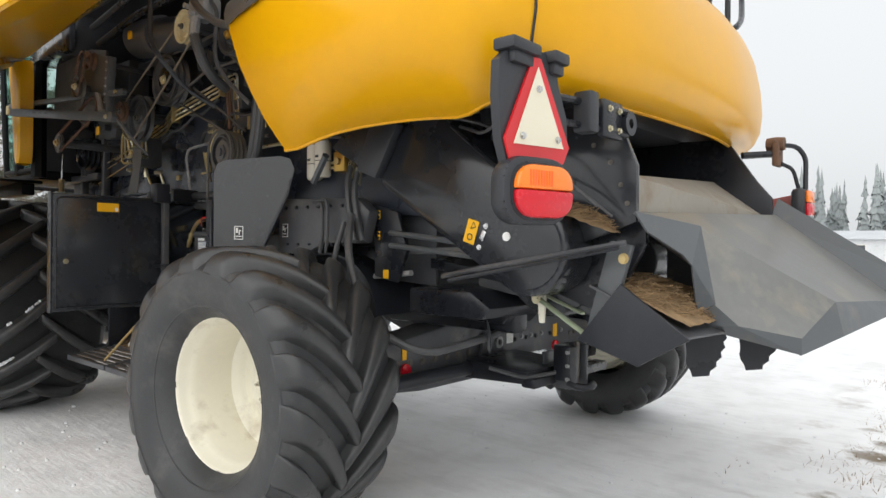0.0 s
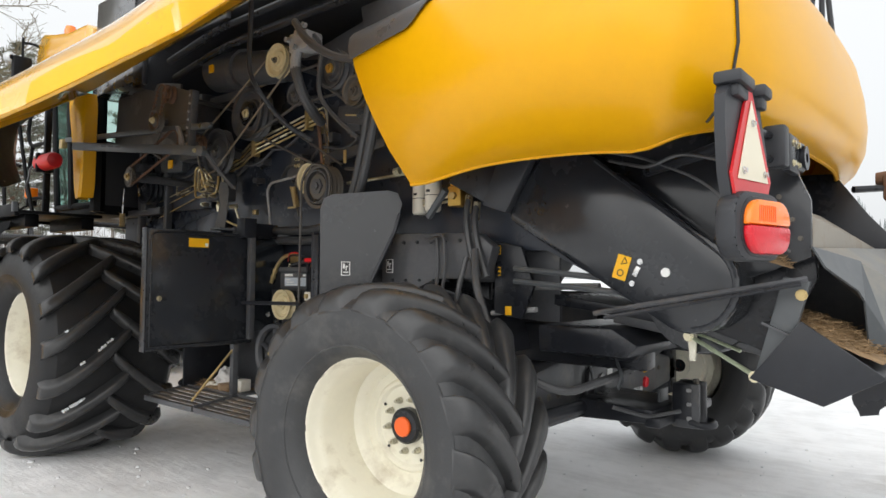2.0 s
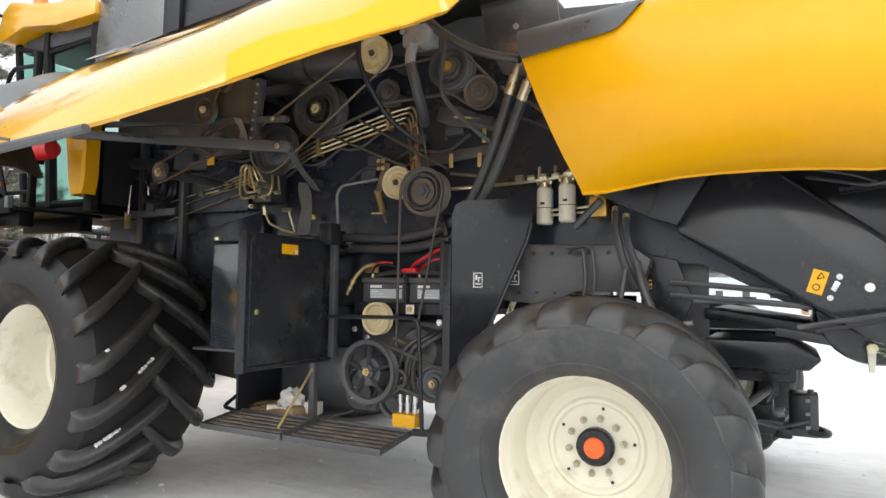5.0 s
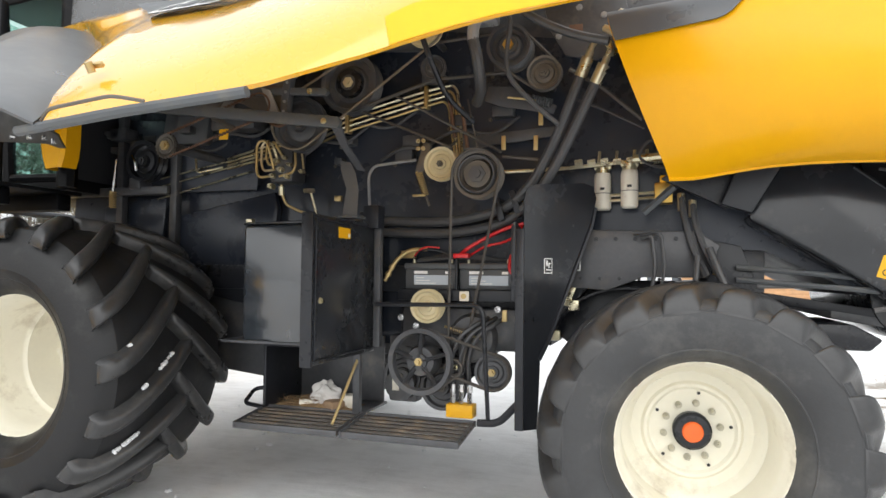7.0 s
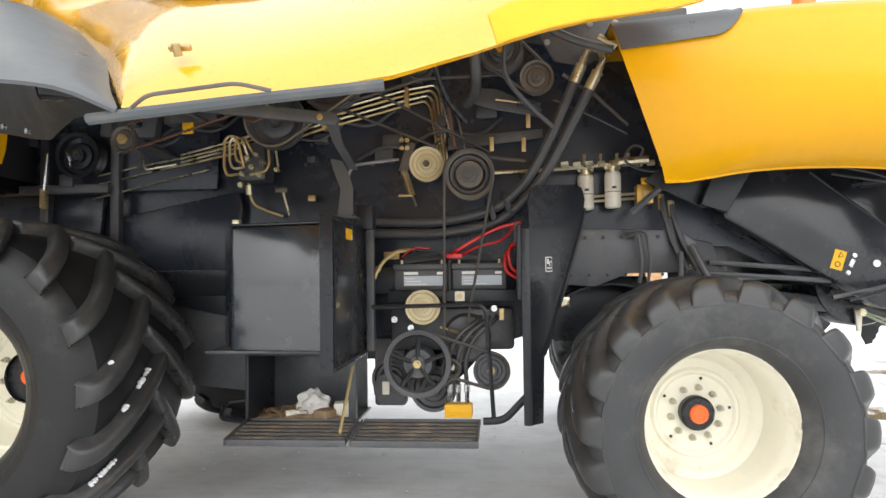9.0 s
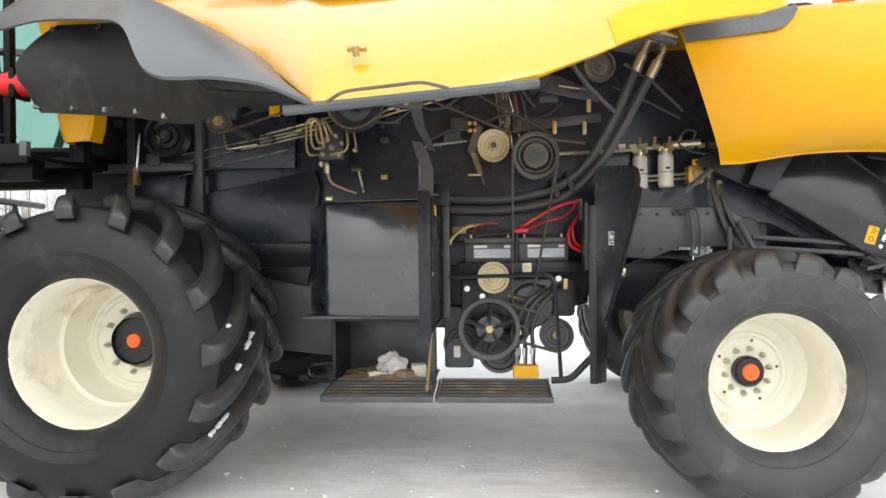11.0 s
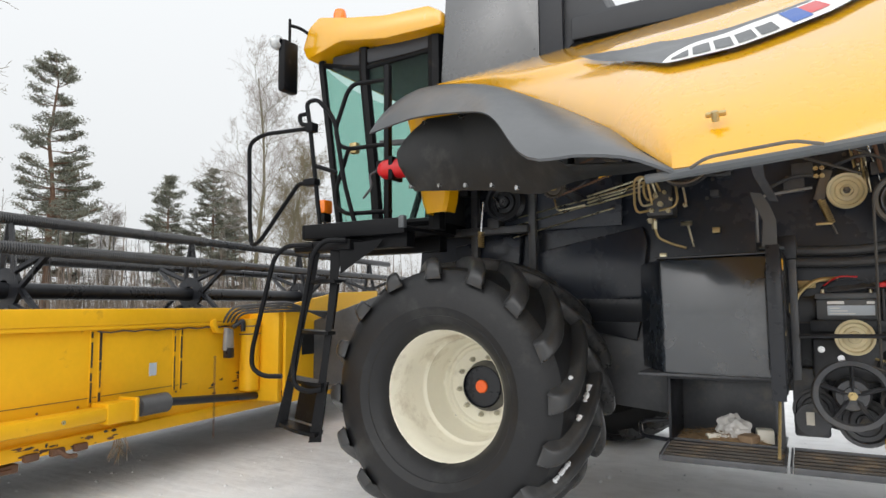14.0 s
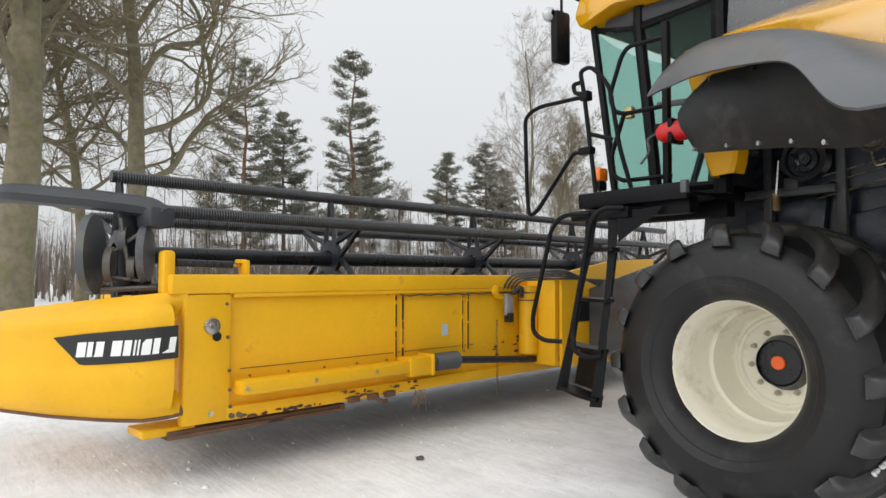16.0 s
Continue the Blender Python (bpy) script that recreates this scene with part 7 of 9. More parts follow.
pipe([(3.80, -0.78, 1.60), (3.86, -0.86, 1.42), (3.98, -0.90, 1.18), (4.12, -0.88, 0.98), (4.30, -0.70, 0.86), (4.42, -0.3, 0.93), (4.44, -0.05, 0.98)], 0.022, HOSE, "thick_hose", 0.16, 9)
pipe([(3.74, -0.78, 1.56), (3.72, -0.84, 1.36), (3.70, -0.82, 1.15), (3.85, -0.7, 0.95)], 0.016, HOSE, "hose", 0.12, 8)
plate("belly_plate", [(4.1, 1.30), (4.75, 1.22), (4.80, 1.26), (4.1, 1.36)], "y", -0.45, 1.2, BLACK, 0.006)
# rails and beacon on the rear deck
pipe([(5.10, 1.62, 3.75), (5.15, 1.60, 3.15), (5.24, 1.30, 2.92), (5.28, 1.05, 2.80), (5.14, 1.05, 2.78)], 0.019, BLACK, "deck_rail", 0.10)
pipe([(5.12, 1.40, 3.75), (5.12, 1.40, 2.80)], 0.019, BLACK, "deck_rail")
pipe([(5.08, 1.38, 3.52), (5.10, 1.09, 2.98)], 0.016, BLACK, "deck_rail")
pipe([(5.16, 0.66, 2.92), (5.12, 1.40, 3.22)], 0.016, BLACK, "deck_rail")
pipe([(5.14, 0.62, 3.40), (5.14, 0.62, 2.76)], 0.019, BLACK, "deck_rail")
pipe([(3.95, -0.45, 2.74), (3.95, -0.45, 3.10), (4.45, -0.45, 3.12), (4.45, -0.45, 2.74)], 0.014, BLACK, "deck_rail", 0.06)
pipe([(4.18, -0.45, 3.1), (4.18, -0.45, 2.74)], 0.012, BLACK, "deck_rail")
bm = B()
lathe(bm, [(0.001, 0.20), (0.05, 0.19), (0.062, 0.15), (0.068, 0.0), (0.05, -0.02)], (4.56, -0.62, 3.06), "z", 22)
be = part("beacon", bm, AMBER, combine, "orange warning beacon")
pipe([(4.56, -0.62, 2.74), (4.56, -0.62, 3.05)], 0.02, BLACK, "beacon_stem", parent=be)
# ---- maker's decal on the side shield, as plain shapes ----
def band_low(s):
    return float(np.interp(s, [0.30, 0.4375, 0.4875, 0.525, 0.6125, 0.75, 0.95], [0.43, 0.35, 0.38, 0.40, 0.47, 0.52, 0.55]))


def band_high(s):
    return float(np.interp(s, [0.30, 0.43, 0.53, 0.58, 0.75, 0.95], [0.435, 0.57, 0.61, 0.64, 0.69, 0.72]))


def swoosh_high(s):
    return float(np.interp(s, [0.4375, 0.45, 0.469, 0.5125, 0.5875, 0.75, 0.95], [0.352, 0.43, 0.50, 0.555, 0.61, 0.66, 0.69]))


def decal(name, s0, s1, lo, hi, mat, lift, n, label=""):
    shield_patch(name, s0, s1, lambda f: lo(s0 + (s1 - s0) * f), lambda f: hi(s0 + (s1 - s0) * f), mat, lift, n, label)


decal("decal_band", 0.30, 0.95, band_low, band_high, GREY, 0.026, 60, "grey decal band")
decal("decal_swoosh", 0.438, 0.95, band_low, swoosh_high, WHITE_FILM, 0.029, 60, "white decal swoosh")
for k in range(5):
    decal("decal_bar", 0.450 + 0.0175 * k, 0.464 + 0.0175 * k, lambda s: band_low(s) + 0.015, lambda s: min(swoosh_high(s) - 0.045, band_low(s) + 0.10), GREY, 0.032, 4)
decal("decal_leaf", 0.545, 0.562, lambda s: band_low(s) + 0.02, lambda s: swoosh_high(s) - 0.01, BLUE_FILM, 0.032, 4)
decal("decal_leaf", 0.562, 0.580, lambda s: band_low(s) + 0.04, lambda s: swoosh_high(s) - 0.02, RED, 0.032, 4)
for k in range(8):
    decal("decal_bar", 0.600 + 0.025 * k, 0.618 + 0.025 * k, lambda s: band_low(s) + 0.03, lambda s: swoosh_high(s) - 0.03, BLACK_FILM, 0.032, 3)

# yellow corner post ahead of the bay
bm = B()
rows = []
for k in range(13):
    f = k / 12
    z = 2.15 + 0.95 * f
    xf, xr = -0.555 - 0.20 * f + 0.03 * math.sin(math.pi * f), -0.30 + 0.02 * f
    end = 0.03 * max(0.0, 1 - 9 * f) + 0.03 * max(0.0, 9 * f - 8)
    rows.append([(xf + end, -1.08, z), (xf + end, -1.17, z), (xf + 0.03 + end, -1.20, z), (xr - 0.03 - end, -1.235, z), (xr - end, -1.22, z), (xr + 0.02 - end, -1.12, z)])
sheet(bm, rows, 0.012)
part("corner_post", bm, YELLOW_HOOD, combine, "yellow corner post")

# ---- cab, platform and ladder ----
CY0, CY1 = -0.60, 1.40
PLACE.append(Matrix.Translation((0.1616, -0.4360, 0.1160)) @ Matrix.Scale(0.92, 4))
def cab_post(pts, r=0.035, name="cab_pillar", mat=None):
    bm = B()
    tube(bm, pts, r, 8, 0.03)
    return part(name, bm, mat or LADDER_BLACK, combine)


for y in (CY0, CY1):
    cab_post([(-1.80, y, 2.16), (-1.84, y, 2.40), (-2.04, y, 3.80), (-2.0, y, 3.95)])
    cab_post([(-1.37, y, 2.16), (-1.40, y, 2.5), (-1.53, y, 3.62), (-1.53, y, 3.85)], 0.052)
    cab_post([(-0.76, y, 2.10), (-0.76, y, 3.80)], 0.075)
    cab_post([(-2.02, y, 3.78), (-1.53, y, 3.66), (-0.76, y, 3.70)], 0.028)
    cab_post([(-1.82, y, 2.20), (-0.76, y, 2.18)], 0.035)
    for name, poly in (("door_glass", [(-1.79, 2.22), (-1.38, 2.22), (-1.53, 3.66), (-2.02, 3.78)]), ("side_glass", [(-1.36, 2.22), (-0.80, 2.22), (-0.80, 3.68), (-1.51, 3.66)])):
        bm = B()
        prism(bm, poly, "y", y - 0.004, y + 0.004)
        g = part(name, bm, GLASS, combine, "green tinted cab glass")
        g.visible_shadow = False
bm = B()
sheet(bm, [[(-1.84 - 0.16 * math.sin(math.pi * k / 8), CY0 + 2.0 * k / 8, 2.2), (-2.05 - 0.22 * math.sin(math.pi * k / 8), CY0 + 2.0 * k / 8, 3.80)] for k in range(9)], 0.006)
g = part("windscreen", bm, GLASS, combine, "green tinted windscreen")
g.visible_shadow = False
bm = B()
prism(bm, [(-2.10, 3.80), (-2.16, 3.92), (-2.08, 4.12), (-1.95, 4.20), (-1.6, 4.12), (-1.2, 4.05), (-0.75, 4.03), (-0.62, 3.95), (-0.62, 3.82), (-1.2, 3.82), (-1.7, 3.90)], "y", CY0 - 0.16, CY1 + 0.16, 0.035)
roof = part("cab_roof", bm, YELLOW, combine, "yellow cab roof")
block("headliner", (-1.9, CY0 - 0.02, 3.70), (-0.72, CY1 + 0.02, 3.84), DARK_GREY, 0.02)
bm = B()
lathe(bm, [(0.07, 0), (0.075, 0.006), (0.068, 0.01)], (-1.0, CY0 + 0.15, 3.75), "z", 24)
part("cab_speaker", bm, LADDER_BLACK, combine)
block("cab_floor", (-1.85, CY0, 2.08), (-0.75, CY1, 2.18), LADDER_BLACK, 0.01)
block("cab_rear_wall", (-0.80, CY0 + 0.04, 2.15), (-0.76, CY1 - 0.04, 2.85), DARK_GREY, 0.01)
# seat and console inside
seat = block("cab_seat", (-1.30, 0.15, 2.50), (-0.95, 0.70, 2.62), DARK_GREY, 0.04)
block("seat_back", (-1.0, 0.15, 2.58), (-0.88, 0.70, 3.20), DARK_GREY, 0.05, seat)
block("seat_base", (-1.25, 0.25, 2.18), (-1.0, 0.60, 2.50), LADDER_BLACK, 0.03, seat)
col = cab_post([(-1.72, 0.42, 2.18), (-1.50, 0.42, 2.80)], 0.035, "steering_column", DARK_GREY)
bm = B()
tube(bm, [Vector((-1.49, 0.42, 2.82)) + 0.19 * (math.cos(a) * Vector((0.34, 0, 0.94)).cross(Vector((0, 1, 0))) + math.sin(a) * Vector((0, 1, 0))) for a in np.linspace(0, 2 * math.pi, 25)[:-1]], 0.014, 7, closed=True)
part("steering_wheel", bm, LADDER_BLACK, col)
# roof lamps, beacon and mirror
for y in (CY0 + 0.05, CY1 - 0.05):
    block("roof_lamp", (-2.17, y - 0.10, 3.86), (-2.09, y + 0.10, 4.0), LAMP_GLASS, 0.02, roof)
bm = B()
lathe(bm, [(0.05, 0), (0.062, 0.01), (0.066, 0.12), (0.05, 0.17), (0.001, 0.18)], (-1.92, CY0 + 0.12, 4.19), "z", 22)
part("cab_beacon", bm, AMBER, roof, "orange warning beacon")
pipe([(-2.05, CY0 - 0.02, 4.02), (-2.16, -0.78, 4.12), (-2.20, -0.88, 4.12)], 0.016, LADDER_BLACK, "mirror_arm", 0.04)
pipe([(-2.20, -0.88, 4.18), (-2.20, -0.88, 3.95)], 0.014, LADDER_BLACK, "mirror_arm")
block("mirror", (-2.26, -0.98, 3.46), (-2.17, -0.78, 3.96), LADDER_BLACK, 0.03, label="tall black rear-view mirror")
bm = B()
lathe(bm, [(0.001, -0.03), (0.06, -0.028), (0.075, 0.0), (0.06, 0.04), (0.03, 0.06)], (-2.27, -0.98, 3.93), "x", 22)
part("work_lamp", bm, LAMP_GLASS, combine, "round work lamp")
# platform beside the cab
plat = block("platform", (-1.52, -1.36, 2.02), (-0.58, -0.62, 2.05), LADDER_BLACK, 0.006, label="black steel cab platform")
block("platform_edge", (-1.53, -1.40, 1.99), (-0.58, -1.36, 2.11), LADDER_BLACK, 0.01, plat)
block("platform_edge", (-1.56, -1.40, 1.99), (-1.52, -0.62, 2.11), LADDER_BLACK, 0.01, plat)
block("platform_end", (-0.62, -1.415, 2.03), (-0.575, -1.37, 2.12), STEEL_GREY, 0.004, plat)
block("platform_beam", (-1.45, -1.30, 1.90), (-0.62, -1.18, 2.02), LADDER_BLACK, 0.008, plat)
block("platform_beam", (-1.45, -0.80, 1.90), (-0.62, -0.68, 2.02), LADDER_BLACK, 0.008, plat)
RAIL = 0.019
for pts, rad in (([(-1.70, -1.2, 2.50), (-1.78, -1.2, 2.50), (-2.22, -1.2, 2.03), (-2.32, -1.2, 2.0), (-2.345, -1.2, 2.2), (-2.37, -1.2, 2.93), (-2.20, -1.2, 2.99), (-1.66, -1.2, 2.97)], 0.10),
                 ([(-1.53, -1.2, 2.06), (-1.66, -1.2, 3.00), (-1.70, -1.2, 3.20), (-1.60, -1.18, 3.22), (-1.46, -1.12, 3.05), (-1.40, -1.06, 2.5), (-1.30, -1.02, 2.10)], 0.10),
                 ([(-1.64, -1.2, 2.99), (-1.76, -1.2, 3.02), (-1.78, -1.2, 3.10), (-1.70, -1.2, 3.10)], 0.03),
                 ([(-1.60, -1.2, 2.64), (-1.44, -1.1, 2.58)], 0.0),
                 ([(-1.02, -1.0, 3.34), (-1.35, -1.0, 3.36), (-1.42, -1.0, 3.30), (-1.55, -1.0, 2.98), (-1.50, -1.0, 2.84), (-1.40, -1.0, 2.80), (-0.98, -1.0, 2.79)], 0.08),
                 ([(-1.40, -1.0, 2.80), (-1.54, -1.0, 2.45), (-1.52, -1.0, 2.30), (-1.42, -1.0, 2.24), (-0.96, -1.0, 2.23)], 0.08)):
    bm = B()
    tube(bm, pts, RAIL, 8, rad)
    part("hand_rail", bm, LADDER_BLACK, plat, "black tubular hand rail")
block("rail_post", (-1.02, -1.03, 2.05), (-0.97, -0.97, 3.46), LADDER_BLACK, 0.008, plat)
block("rail_clamp", (-1.68, -1.24, 2.93), (-1.60, -1.16, 3.01), LADDER_BLACK, 0.008, plat)
block("rail_clamp", (-1.70, -1.24, 2.47), (-1.57, -1.16, 2.53), LADDER_BLACK, 0.008, plat)
block("door_latch", (-1.66, -0.66, 2.86), (-1.58, -0.60, 2.96), BRASS, 0.01)
am = block("marker_lamp", (-1.78, -0.95, 2.28), (-1.70, -0.83, 2.40), AMBER, 0.02, label="amber marker lamp")
block("lamp_foot", (-1.77, -0.94, 2.20), (-1.71, -0.84, 2.28), LADDER_BLACK, 0.01, am)
pipe([(-1.74, -0.89, 2.22), (-1.60, -1.1, 2.1)], 0.012, LADDER_BLACK, "lamp_stem", parent=am)
# fire extinguisher, lying in its bracket
ext = thing("fire_extinguisher", (-0.88, -1.08, 2.44), "red fire extinguisher strapped beside the cab", "fire extinguisher")
bm = B()
lathe(bm, [(0.02, -0.17), (0.05, -0.165), (0.074, -0.13), (0.082, -0.08), (0.082, 0.20), (0.07, 0.24), (0.001, 0.25)], (-0.86, -1.06, 2.56), "x", 26)
part("cylinder", bm, RED, ext)
bm = B()
cyl(bm, (-1.03, -1.06, 2.56), (-1.07, -1.06, 2.56), 0.022, seg=12)
box(bm, (-1.06, -1.08, 2.55), (-0.98, -1.05, 2.64), 0.006)
part("valve", bm, LADDER_BLACK, ext)
bm = B()
tube(bm, [(-1.05, -1.07, 2.56), (-1.10, -1.12, 2.52), (-1.05, -1.14, 2.42), (-1.14, -1.14, 2.33)], 0.010, 7, 0.06)
part("hose", bm, HOSE, ext)
bm = B()
box(bm, (-0.90, -1.14, 2.46), (-0.86, -0.98, 2.65), 0.006)
part("bracket", bm, LADDER_BLACK, ext)
# ladder
ladder = thing("cab_ladder", (-1.4, -1.6, 0.5), "black steel cab ladder with tubular hand rails", "ladder")
def ladder_plate(name, mid, widths, mat=None):
    """A flat upright member whose broad side faces the yard."""
    bm = B()
    d = Vector((0.80, 0.60, 0)) * 0.5
    rows = [[Vector(p) - d * w, Vector(p), Vector(p) + d * w] for p, w in zip(mid, widths)]
    sheet(bm, rows, 0.012)
    return part(name, bm, mat or LADDER_BLACK, ladder)


ladder_plate("stringer", [(-1.40, -1.42, 1.93), (-1.44, -1.43, 1.62), (-1.50, -1.45, 1.35), (-1.56, -1.47, 1.0), (-1.66, -1.50, 0.52)], [0.09, 0.065, 0.055, 0.06, 0.09])
ladder_plate("stringer", [(-1.15, -1.46, 1.95), (-1.15, -1.50, 1.62), (-1.15, -1.54, 1.38), (-1.15, -1.60, 1.0), (-1.18, -1.66, 0.48)], [0.10, 0.055, 0.045, 0.05, 0.09])
L_TOP, L_BOT = (Vector((-1.40, -1.42, 1.93)), Vector((-1.10, -1.47, 1.93))), (Vector((-1.66, -1.50, 0.52)), Vector((-1.16, -1.66, 0.50)))
for f in (0.19, 0.46, 0.72, 0.965):
    a, b = L_TOP[0].lerp(L_BOT[0], f), L_TOP[1].lerp(L_BOT[1], f)
    side = Vector((0.30, -0.95, 0)) * 0.10
    bm = B()
    n = 9
    sheet(bm, [[a.lerp(b, k / n) - side, a.lerp(b, k / n), a.lerp(b, k / n) + side * (0.55 + 0.45 * math.sin(math.pi * k / n))] for k in range(n + 1)], 0.026)
    part("tread", bm, LADDER_BLACK, ladder)
for f0, f1, k0, k1 in ((0.74, 0.955, 0.12, 0.88), (0.48, 0.71, 0.62, 0.80), (0.21, 0.45, 0.66, 0.82)):
    bm = B()
    rows = []
    for f in (f0, (f0 + f1) / 2, f1):
        a, b = L_TOP[0].lerp(L_BOT[0], f), L_TOP[1].lerp(L_BOT[1], f)
        rows.append([a.lerp(b, k0) + Vector((0, 0.09, 0)), a.lerp(b, k1) + Vector((0, 0.09, 0))])
    sheet(bm, rows, 0.01)
    part("back_plate", bm, LADDER_BLACK, ladder)
for pts in ([(-1.36, -1.50, 1.93), (-1.56, -1.58, 1.93), (-1.66, -1.60, 1.84), (-1.86, -1.62, 1.12), (-1.86, -1.62, 0.98), (-1.76, -1.60, 0.92), (-1.62, -1.54, 0.92)],
            [(-1.02, -1.52, 1.95), (-1.16, -1.60, 1.95), (-1.24, -1.63, 1.86), (-1.36, -1.70, 1.02), (-1.33, -1.72, 0.88), (-1.22, -1.70, 0.84), (-1.12, -1.66, 0.86)]):
    bm = B()
    tube(bm, pts, 0.019, 8, 0.07)
    part("hand_rail", bm, LADDER_BLACK, ladder)
block("ladder_arm", (-1.55, -1.50, 1.88), (-1.0, -1.30, 1.96), LADDER_BLACK, 0.01)
bm = B()
sheet(bm, [[(-1.10, -1.50, 1.94), (-1.10, -1.48, 1.70)], [(-0.95, -1.42, 1.94), (-1.0, -1.44, 1.78)], [(-0.80, -1.36, 1.96), (-0.85, -1.36, 1.90)]], 0.012)
part("ladder_gusset", bm, LADDER_BLACK, ladder)

PLACE.pop()
# feeder house towards the header
bm = B()
prism(bm, [(-0.7, 1.95), (-0.7, 1.25), (-2.9, 0.50), (-3.0, 0.55), (-3.0, 1.25)], "y", 0.20, 1.00, 0.02)
part("feeder_house", bm, BLACK_DUSTY_LIFTED, combine)

# ---- grain header, set in its own frame: u along it, w forward, z up ----
H0 = Matrix.Translation((-2.75, -3.955, 0)) @ Matrix.Rotation(radians(7), 4, "Z") @ Matrix(((0, -1, 0, 0), (1, 0, 0, 0), (0, 0, 1, 0), (0, 0, 0, 1)))
header = thing("grain_header", H0 @ Vector((4.3, 0.4, 0.34)), "yellow grain header with a black pick-up reel, raised off the snow", "harvester header")


def hpart(name, bm, mat, parent=None, label="", smooth=35):
    bmesh.ops.transform(bm, matrix=H0, verts=bm.verts[:])
    return part(name, bm, mat, parent or header, label, smooth)


def hbox(name, lo, hi, mat, bevel=0.006, parent=None, label="", turn=None):
    bm = B()
    box(bm, lo, hi, bevel, turn)
    return hpart(name, bm, mat, parent, label)


def htube(name, pts, r, mat, seg=8, radius=0.0, parent=None, label="", flat=1.0):
    bm = B()
    tube(bm, pts, r, seg, radius, flat=flat)
    return hpart(name, bm, mat, parent, label)


HW = 8.7
back = hbox("back_sheet", (0.12, 0.0, 0.44), (HW, 0.02, 1.32), YELLOW_WORN, 0.002, label="yellow painted back sheet with rust at the seams")
hbox("top_beam", (-0.31, -0.055, 1.315), (HW, 0.11, 1.452), YELLOW_WORN, 0.014)
hbox("beam_lip", (0.15, -0.045, 1.285), (HW, -0.005, 1.315), YELLOW_WORN, 0.004)
bm = B()
tube(bm, [(1.75 + 0.12 * k, -0.03, 1.272 - 0.012 * (k % 2)) for k in range(20)], 0.006, 5)
hpart("cable", bm, HOSE)
rnd = random.Random(12)
for u in (1.72, 1.80, 2.58, 2.66):
    hbox("rib", (u - 0.016, -0.010, 0.70), (u + 0.016, 0.0, 1.29), YELLOW_WORN, 0.003)
    z = 0.72
    while z < 1.26:
        z2 = min(1.27, z + rnd.uniform(0.06, 0.26))
        w = rnd.uniform(0.010, 0.020)
        hbox("rust_seam", (u - w / 2 + rnd.uniform(-0.004, 0.004), -0.0125, z), (u + w / 2, -0.0105, z2), RUST_DARK, 0)
        z = z2 + rnd.uniform(0.005, 0.05)
hbox("scuff_patch", (2.30, -0.004, 0.87), (2.38, -0.001, 0.98), LABEL_GREY, 0)
hbox("fold_line", (0.22, -0.004, 0.755), (2.75, -0.001, 0.760), RUST, 0, back)
for k in range(8):
    bm = B()
    cyl(bm, (0.3 + 0.33 * k, -0.001, 0.70), (0.3 + 0.33 * k, -0.008, 0.70), 0.009, seg=8)
    hpart("rivet", bm, RUST, back)
# rust stains and chipped paint along the lower beam and the tube
def stain(u0, u1, w, z0, z1, seed):
    rnd = random.Random(seed)
    for k in range(int((u1 - u0) * 28)):
        a, b = rnd.uniform(u0, u1), rnd.uniform(z0, z1)
        du, dz = rnd.uniform(0.008, 0.05), rnd.uniform(0.004, 0.018)
        bm = B()
        vs = [bm.verts.new((a + du * math.cos(q * 0.9) * rnd.uniform(0.5, 1.1), w, b + dz * math.sin(q * 0.9) * rnd.uniform(0.5, 1.1))) for q in range(7)]
        bm.faces.new(vs)
        bmesh.ops.solidify(bm, geom=bm.faces[:], thickness=0.0015)
        hpart("rust_fleck", bm, RUST_DARK if rnd.random() < 0.5 else RUST, back)


stain(1.05, 1.95, -0.0535, 0.41, 0.49, 3)
stain(3.0, 3.5, -0.004, 0.55, 0.80, 4)
stain(0.2, 0.9, -0.0535, 0.40, 0.43, 5)
# lower frame, tube and drive shaft
hbox("lower_beam", (0.10, -0.05, 0.40), (HW, 0.06, 0.50), YELLOW_WORN, 0.012)
tb = hbox("drive_tube", (0.14, -0.20, 0.585), (1.96, -0.05, 0.695), YELLOW_WORN, 0.03)
hbox("tube_bracket", (1.72, -0.21, 0.56), (1.99, -0.02, 0.72), YELLOW_WORN, 0.01)
hbox("tube_flange", (1.97, -0.23, 0.55), (2.0, -0.02, 0.74), YELLOW_WORN, 0.008)
for u in (0.18, 0.75, 1.35):
    bm = B()
    cyl(bm, (u, -0.2, 0.64), (u, -0.212, 0.64), 0.016, seg=8)
    hpart("bolt", bm, ZINC, tb)
bm = B()
prof = []
for k in range(9):
    prof += [(0.085, 2.06 + 0.038 * k), (0.068, 2.075 + 0.038 * k)]
c = B()
lathe(c, [(0.03, 2.03)] + prof + [(0.04, 2.41)], (0, -0.13, 0.648), "x", 22)
hpart("shaft_boot", c, HOSE, label="black ribbed rubber boot")
bm.free()
htube("joint", [(1.98, -0.13, 0.648), (2.08, -0.13, 0.648)], 0.036, IRON, 10)
for q in (-1, 1):
    hbox("joint_yoke", (1.99, -0.13 + q * 0.045 - 0.012, 0.61), (2.07, -0.13 + q * 0.045 + 0.012, 0.69), IRON, 0.006)
htube("drive_shaft", [(2.38, -0.13, 0.645), (4.25, -0.16, 0.50)], 0.036, BLACK, 12)
